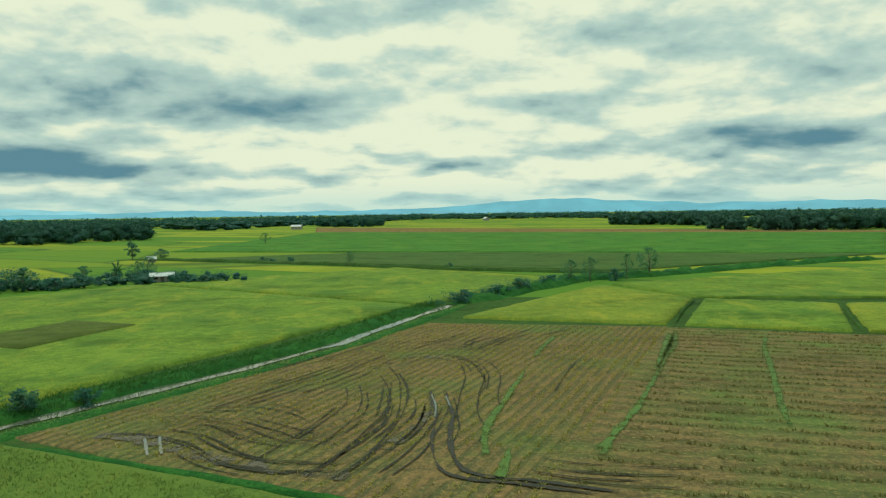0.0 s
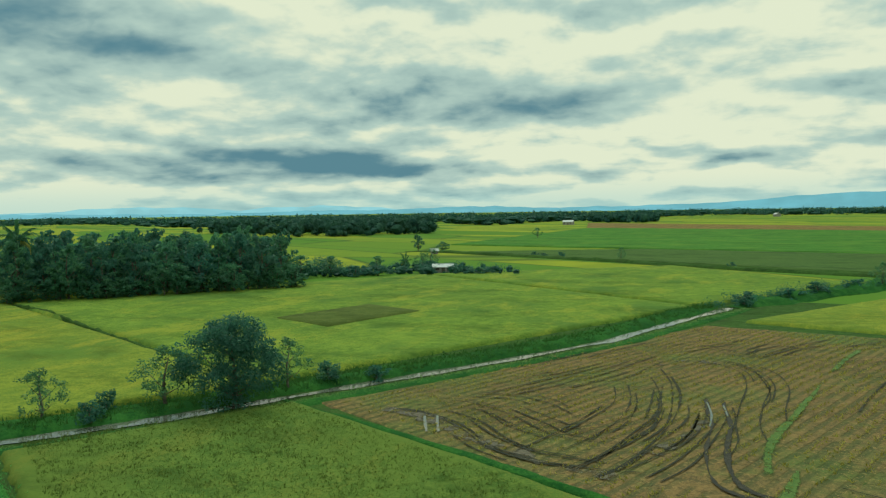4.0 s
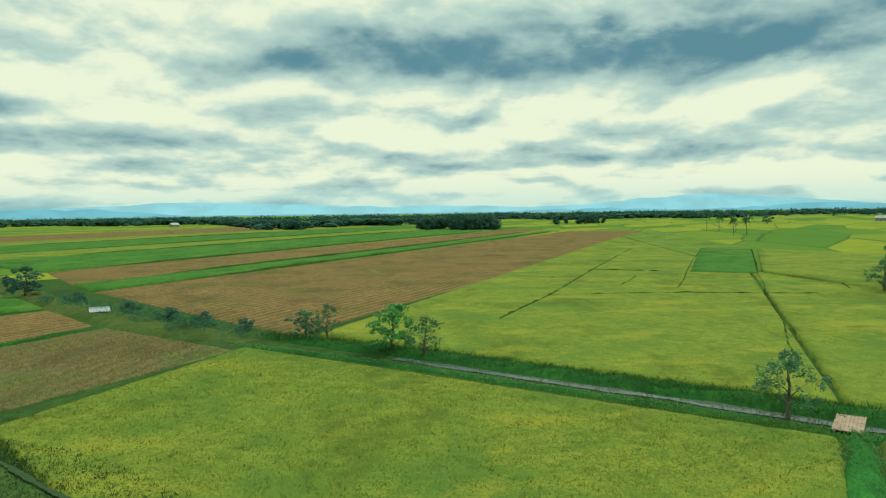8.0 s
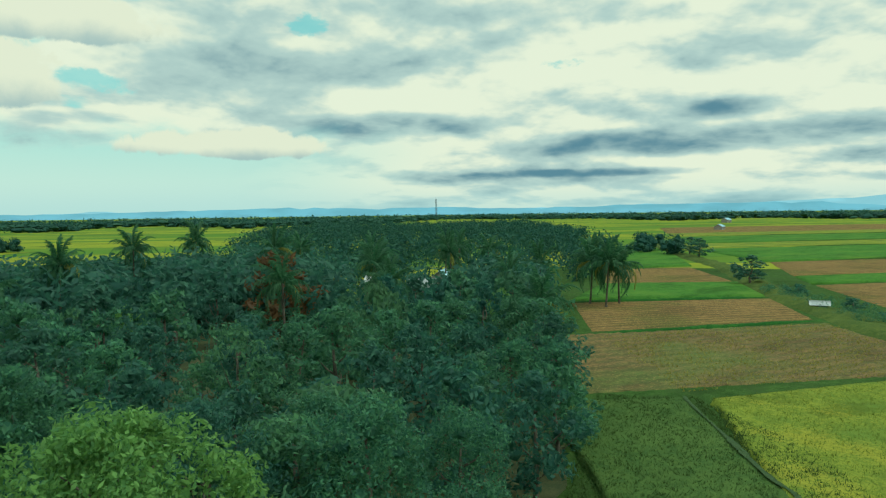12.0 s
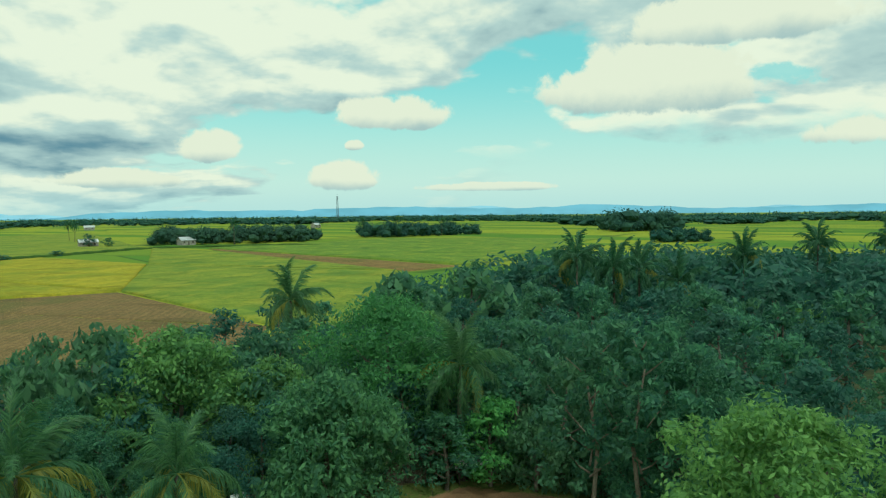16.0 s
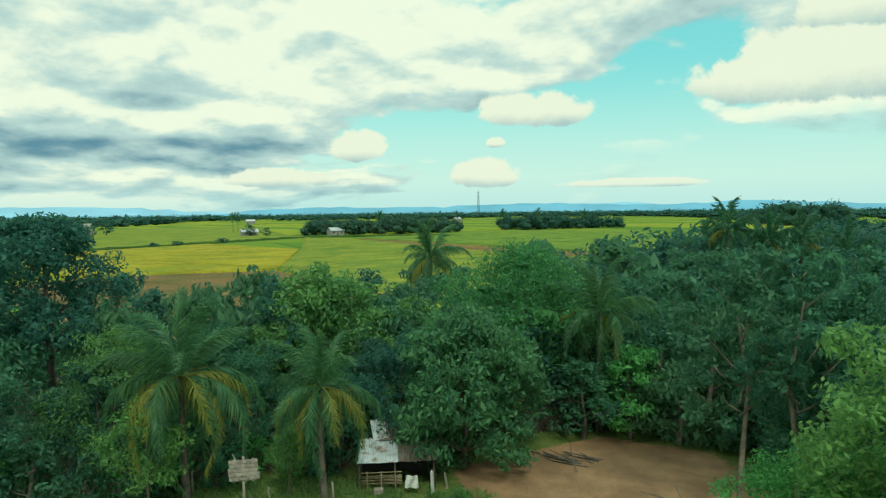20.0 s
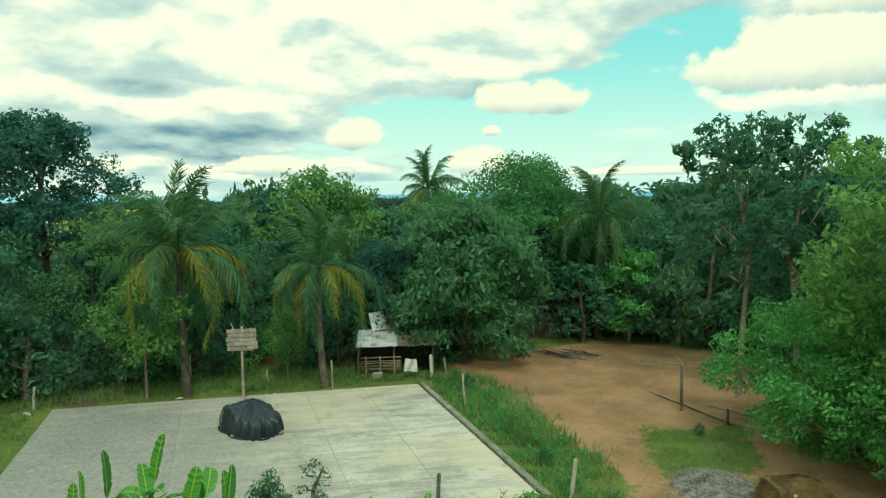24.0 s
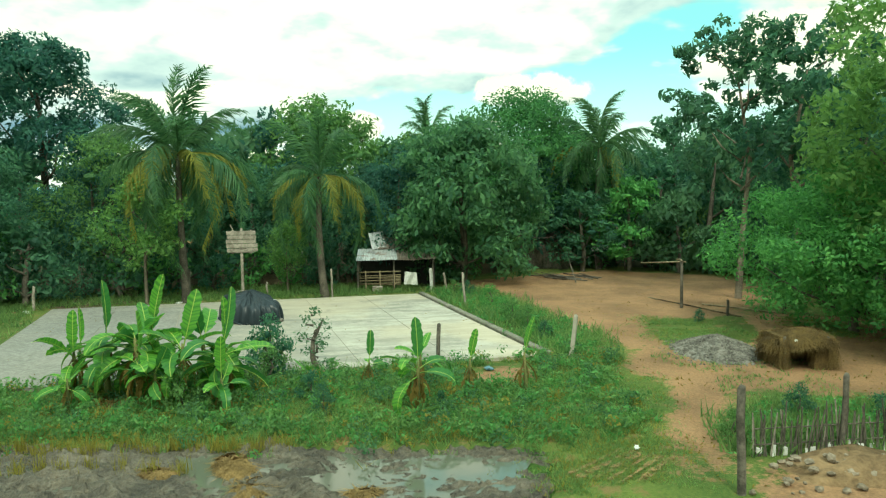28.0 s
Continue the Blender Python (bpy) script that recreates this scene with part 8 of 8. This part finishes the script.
def house(x, y, turn, lx, ly, wall, ridge, roof_mat, label, name="farmhouse", base=0.0):
    """A gabled house: walls with door and windows, overhanging roof with a ridge cap."""
    ob = tagged(new(name), label, "house")
    ob.matrix_basis = pose(x, y, base, 0, 0, turn)
    w, d = lx / 2, ly / 2
    v = [(-w, -d, -0.1), (w, -d, -0.1), (w, d, -0.1), (-w, d, -0.1), (-w, -d, wall), (w, -d, wall), (w, d, wall), (-w, d, wall), (-w, 0, ridge), (w, 0, ridge)]
    part("wall", mesh_of("wall", v, [(0, 1, 5, 4), (1, 2, 6, 9, 5), (2, 3, 7, 6), (3, 0, 4, 8, 7)], M_HOUSE), ob)
    rise, run = ridge - wall, d + 0.4
    sl = math.hypot(run, rise * run / d)
    ang = math.degrees(math.atan2(rise, d))
    for s in (-1, 1):
        zc = ridge - rise * run / d / 2 + 0.05
        part("roof", corrugated("roof", lx + 0.8, sl, roof_mat, max(int(lx * 1.5), 6)), ob, "", pose(0, s * run / 2, zc, -s * ang))
    part("ridge_cap", mesh_of("ridge_cap", *limb([(-w - 0.4, 0, ridge + 0.07), (w + 0.4, 0, ridge + 0.07)], [0.09, 0.09], 6), roof_mat), ob)
    for s in (-1, 1):
        door = part("door", to_mesh("door", box_bm((0.85, 0.06, min(wall * 0.85, 2.0)), 0.01), M_DARKWOOD), ob, "", pose(0, s * (d + 0.02), min(wall * 0.42, 1.0)))
        part("door_handle", to_mesh("door_handle", box_bm((0.05, 0.05, 0.14), 0.01), M_WOOD), door, "", pose(0.3, s * 0.05, 0))
        for q in (-0.3, 0.3):
            win = part("window", to_mesh("window", box_bm((0.9, 0.06, wall * 0.32), 0.01), M_DARK), ob, "dark slab standing for an unlit window opening", pose(lx * q, s * (d + 0.02), wall * 0.6))
            part("window_sill", to_mesh("window_sill", box_bm((1.1, 0.14, 0.06), 0.01), M_WOOD), win, "", pose(0, s * 0.04, -wall * 0.16 - 0.03))


house(-69.5, 168.5, 25, 5.0, 3.2, 1.5, 2.1, M_ROOFGREY, "low field hut with a white tin roof", "field_hut")
house(-101.5, 238, 30, 2.4, 1.8, 1.3, 1.9, M_TIN, "small field hut with tin roof beside bushes", "field_hut")
house(-112.8, -49.6, 120, 2.2, 1.5, 1.1, 1.45, M_ROOFGREY, "small weathered shed on the overgrown drain", "shed")
house(-88, -113, 40, 6.5, 5.0, 3.4, 5.2, M_ROOFBLUE, "house with pale blue roof among the trees", base=-1.0)
house(-78, -106, 130, 5.0, 4.0, 3.0, 4.6, M_ROOFGREY, "house with grey-blue gable roof among the trees", base=-1.0)
house(-72, -112, 120, 5.0, 4.0, 2.6, 4.0, M_TIN, "house with pale roof among the trees")
house(-500, -295, 20, 12, 6, 2.6, 4.2, M_ROOFBLUE, "distant house with light blue roof")
house(228, -338, 60, 8, 6, 2.8, 4.4, M_ROOFGREY, "low farmhouse beside the southern grove")
house(272, -316, 50, 9, 6, 2.6, 4.0, M_TIN, "low farmhouse with pale roof")
house(226, -160, 30, 5, 3.2, 1.6, 2.3, M_ROOFGREY, "small hut on the southern dike", "field_hut")
house(405, -312, 30, 10, 8, 5.5, 7.5, M_HOUSE, "two-storey farmhouse among trees")
house(0, -612, 10, 12, 8, 3.0, 4.6, M_TIN, "pale-roofed farmhouse beside the tall grove")
house(-150, 690, 0, 10, 7, 3, 4.6, M_ROOFGREY, "distant house with a pale roof")
for k, (x, y) in enumerate(((250, 520), (-700, 480), (-230, 1100), (60, 1150), (-900, -300), (-760, -440), (600, -700), (350, -780), (-400, 760))):
    house(x, y, k * 37, 11, 7, 3.5, 5.5, (M_TIN, M_ROOFGREY, M_ROOFBLUE)[k % 3], "distant low farmhouse among trees")


def mast(x, y, height, width):
    """Lattice radio mast."""
    ob = tagged(new("radio_mast"), "tall thin lattice radio mast on the horizon", "mast")
    ob.matrix_basis = pose(x, y, 0)
    for sx in (-1, 1):
        for sy in (-1, 1):
            part("leg", mesh_of("leg", *limb([(sx * width, sy * width, 0), (sx * width * 0.45, sy * width * 0.45, height)], [0.35, 0.22], 4), M_MAST), ob)
    n = 10
    for k in range(n):
        z0, z1 = height * k / n, height * (k + 1) / n
        a, b = width * (1 - 0.55 * k / n), width * (1 - 0.55 * (k + 1) / n)
        part("brace", mesh_of("brace", *joined([limb([(-a, -a, z0), (b, -b, z1)], [0.16, 0.16], 4), limb([(a, a, z0), (-b, b, z1)], [0.16, 0.16], 4), limb([(-a, a, z0), (-b, -b, z1)], [0.16, 0.16], 4)]), M_MAST), ob)
    part("aerial", mesh_of("aerial", *limb([(0, 0, height), (0, 0, height * 1.08)], [0.2, 0.1], 5), M_MAST), ob)


M_MAST = plain("mast_steel", (0.16, 0.22, 0.26), 0.6, 0.3)
mast(572, -1387, 54, 2.2)
mast(-950, -1240, 45, 1.8)


# ---- hills ----
def hills(name, seed, dist, peak, lo, hi, tint):
    m = bpy.data.materials.new(name)
    m.use_nodes = True
    t = m.node_tree
    t.nodes.clear()
    add, calc, mix, step, fbm, vmath = nodes_of(t)
    # hills emit this tint themselves; the distance haze is put into it
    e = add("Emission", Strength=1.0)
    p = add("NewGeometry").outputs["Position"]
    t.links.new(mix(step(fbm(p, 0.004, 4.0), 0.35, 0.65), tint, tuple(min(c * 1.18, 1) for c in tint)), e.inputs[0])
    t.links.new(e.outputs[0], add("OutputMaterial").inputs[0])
    r = np.random.default_rng(seed)
    ph, am = r.uniform(0, 6.28, 9), r.uniform(0.3, 1.0, 9)
    n = 300
    v = []
    for i in range(n + 1):
        a = radians(lo + (hi - lo) * i / n)
        h = sum(am[k] * math.sin(a * (2 + k * 3.1) + ph[k]) / (1 + 0.55 * k) for k in range(9)) + 0.12 * r.normal()
        h = peak * max(0.12, 0.5 + 0.4 * h)
        for f, q in ((0.0, 1.0), (0.75, 0.99), (1.0, 0.97), (0.0, 0.93)):
            v.append((-dist * q * math.sin(a), dist * q * math.cos(a), h * f - 5 * (f == 0)))
    tagged(new("backdrop", mesh_of("backdrop", v, grid_faces(3, n), m, True)), "far hills glowing in a painted haze blue", kind="structure")


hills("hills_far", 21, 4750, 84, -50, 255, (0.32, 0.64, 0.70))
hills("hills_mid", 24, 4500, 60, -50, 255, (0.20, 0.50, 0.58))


def shack():
    """Dark plank shack with a lean-to of tin in the shade of the trees."""
    ob = tagged(new("shack"), "dark weathered plank shack in the shade of the wood", "shack")
    ob.matrix_basis = pose(12.2, -40.0, 0.03, 0, 0, 14)
    for k in range(13):
        part("plank", to_mesh("plank", box_bm((0.2, 0.03, 1.75 + rng.uniform(-0.08, 0.05)), 0.005), M_DARKWOOD), ob, "", pose(-1.3 + 0.215 * k, 1.0 + rng.uniform(-0.015, 0.015), 0.88))
    for x in (-1.35, 1.35):
        for y in (-1.0, 0.97):
            part("post", mesh_of("post", *limb([(x, y, -0.1), (x, y, 1.95)], [0.05, 0.045], 6), M_DARKWOOD, True), ob)
    part("roof", corrugated("roof", 3.2, 2.6, M_RUSTTIN, 20), ob, "rusty brown tin roof", pose(0, 0, 2.0, -7))
    lean = part("lean_to_roof", corrugated("lean_to_roof", 1.9, 1.1, M_TIN, 10), ob, "grey tin lean-to roof", pose(-3.6, 1.1, 1.35, -10, 6, 4))
    for x in (-0.8, 0.8):
        part("prop", mesh_of("prop", *limb([(x, 0.45, -1.3), (x, 0.4, -0.02)], [0.04, 0.035], 6), M_DARKWOOD, True), lean)
    return ob


shack()
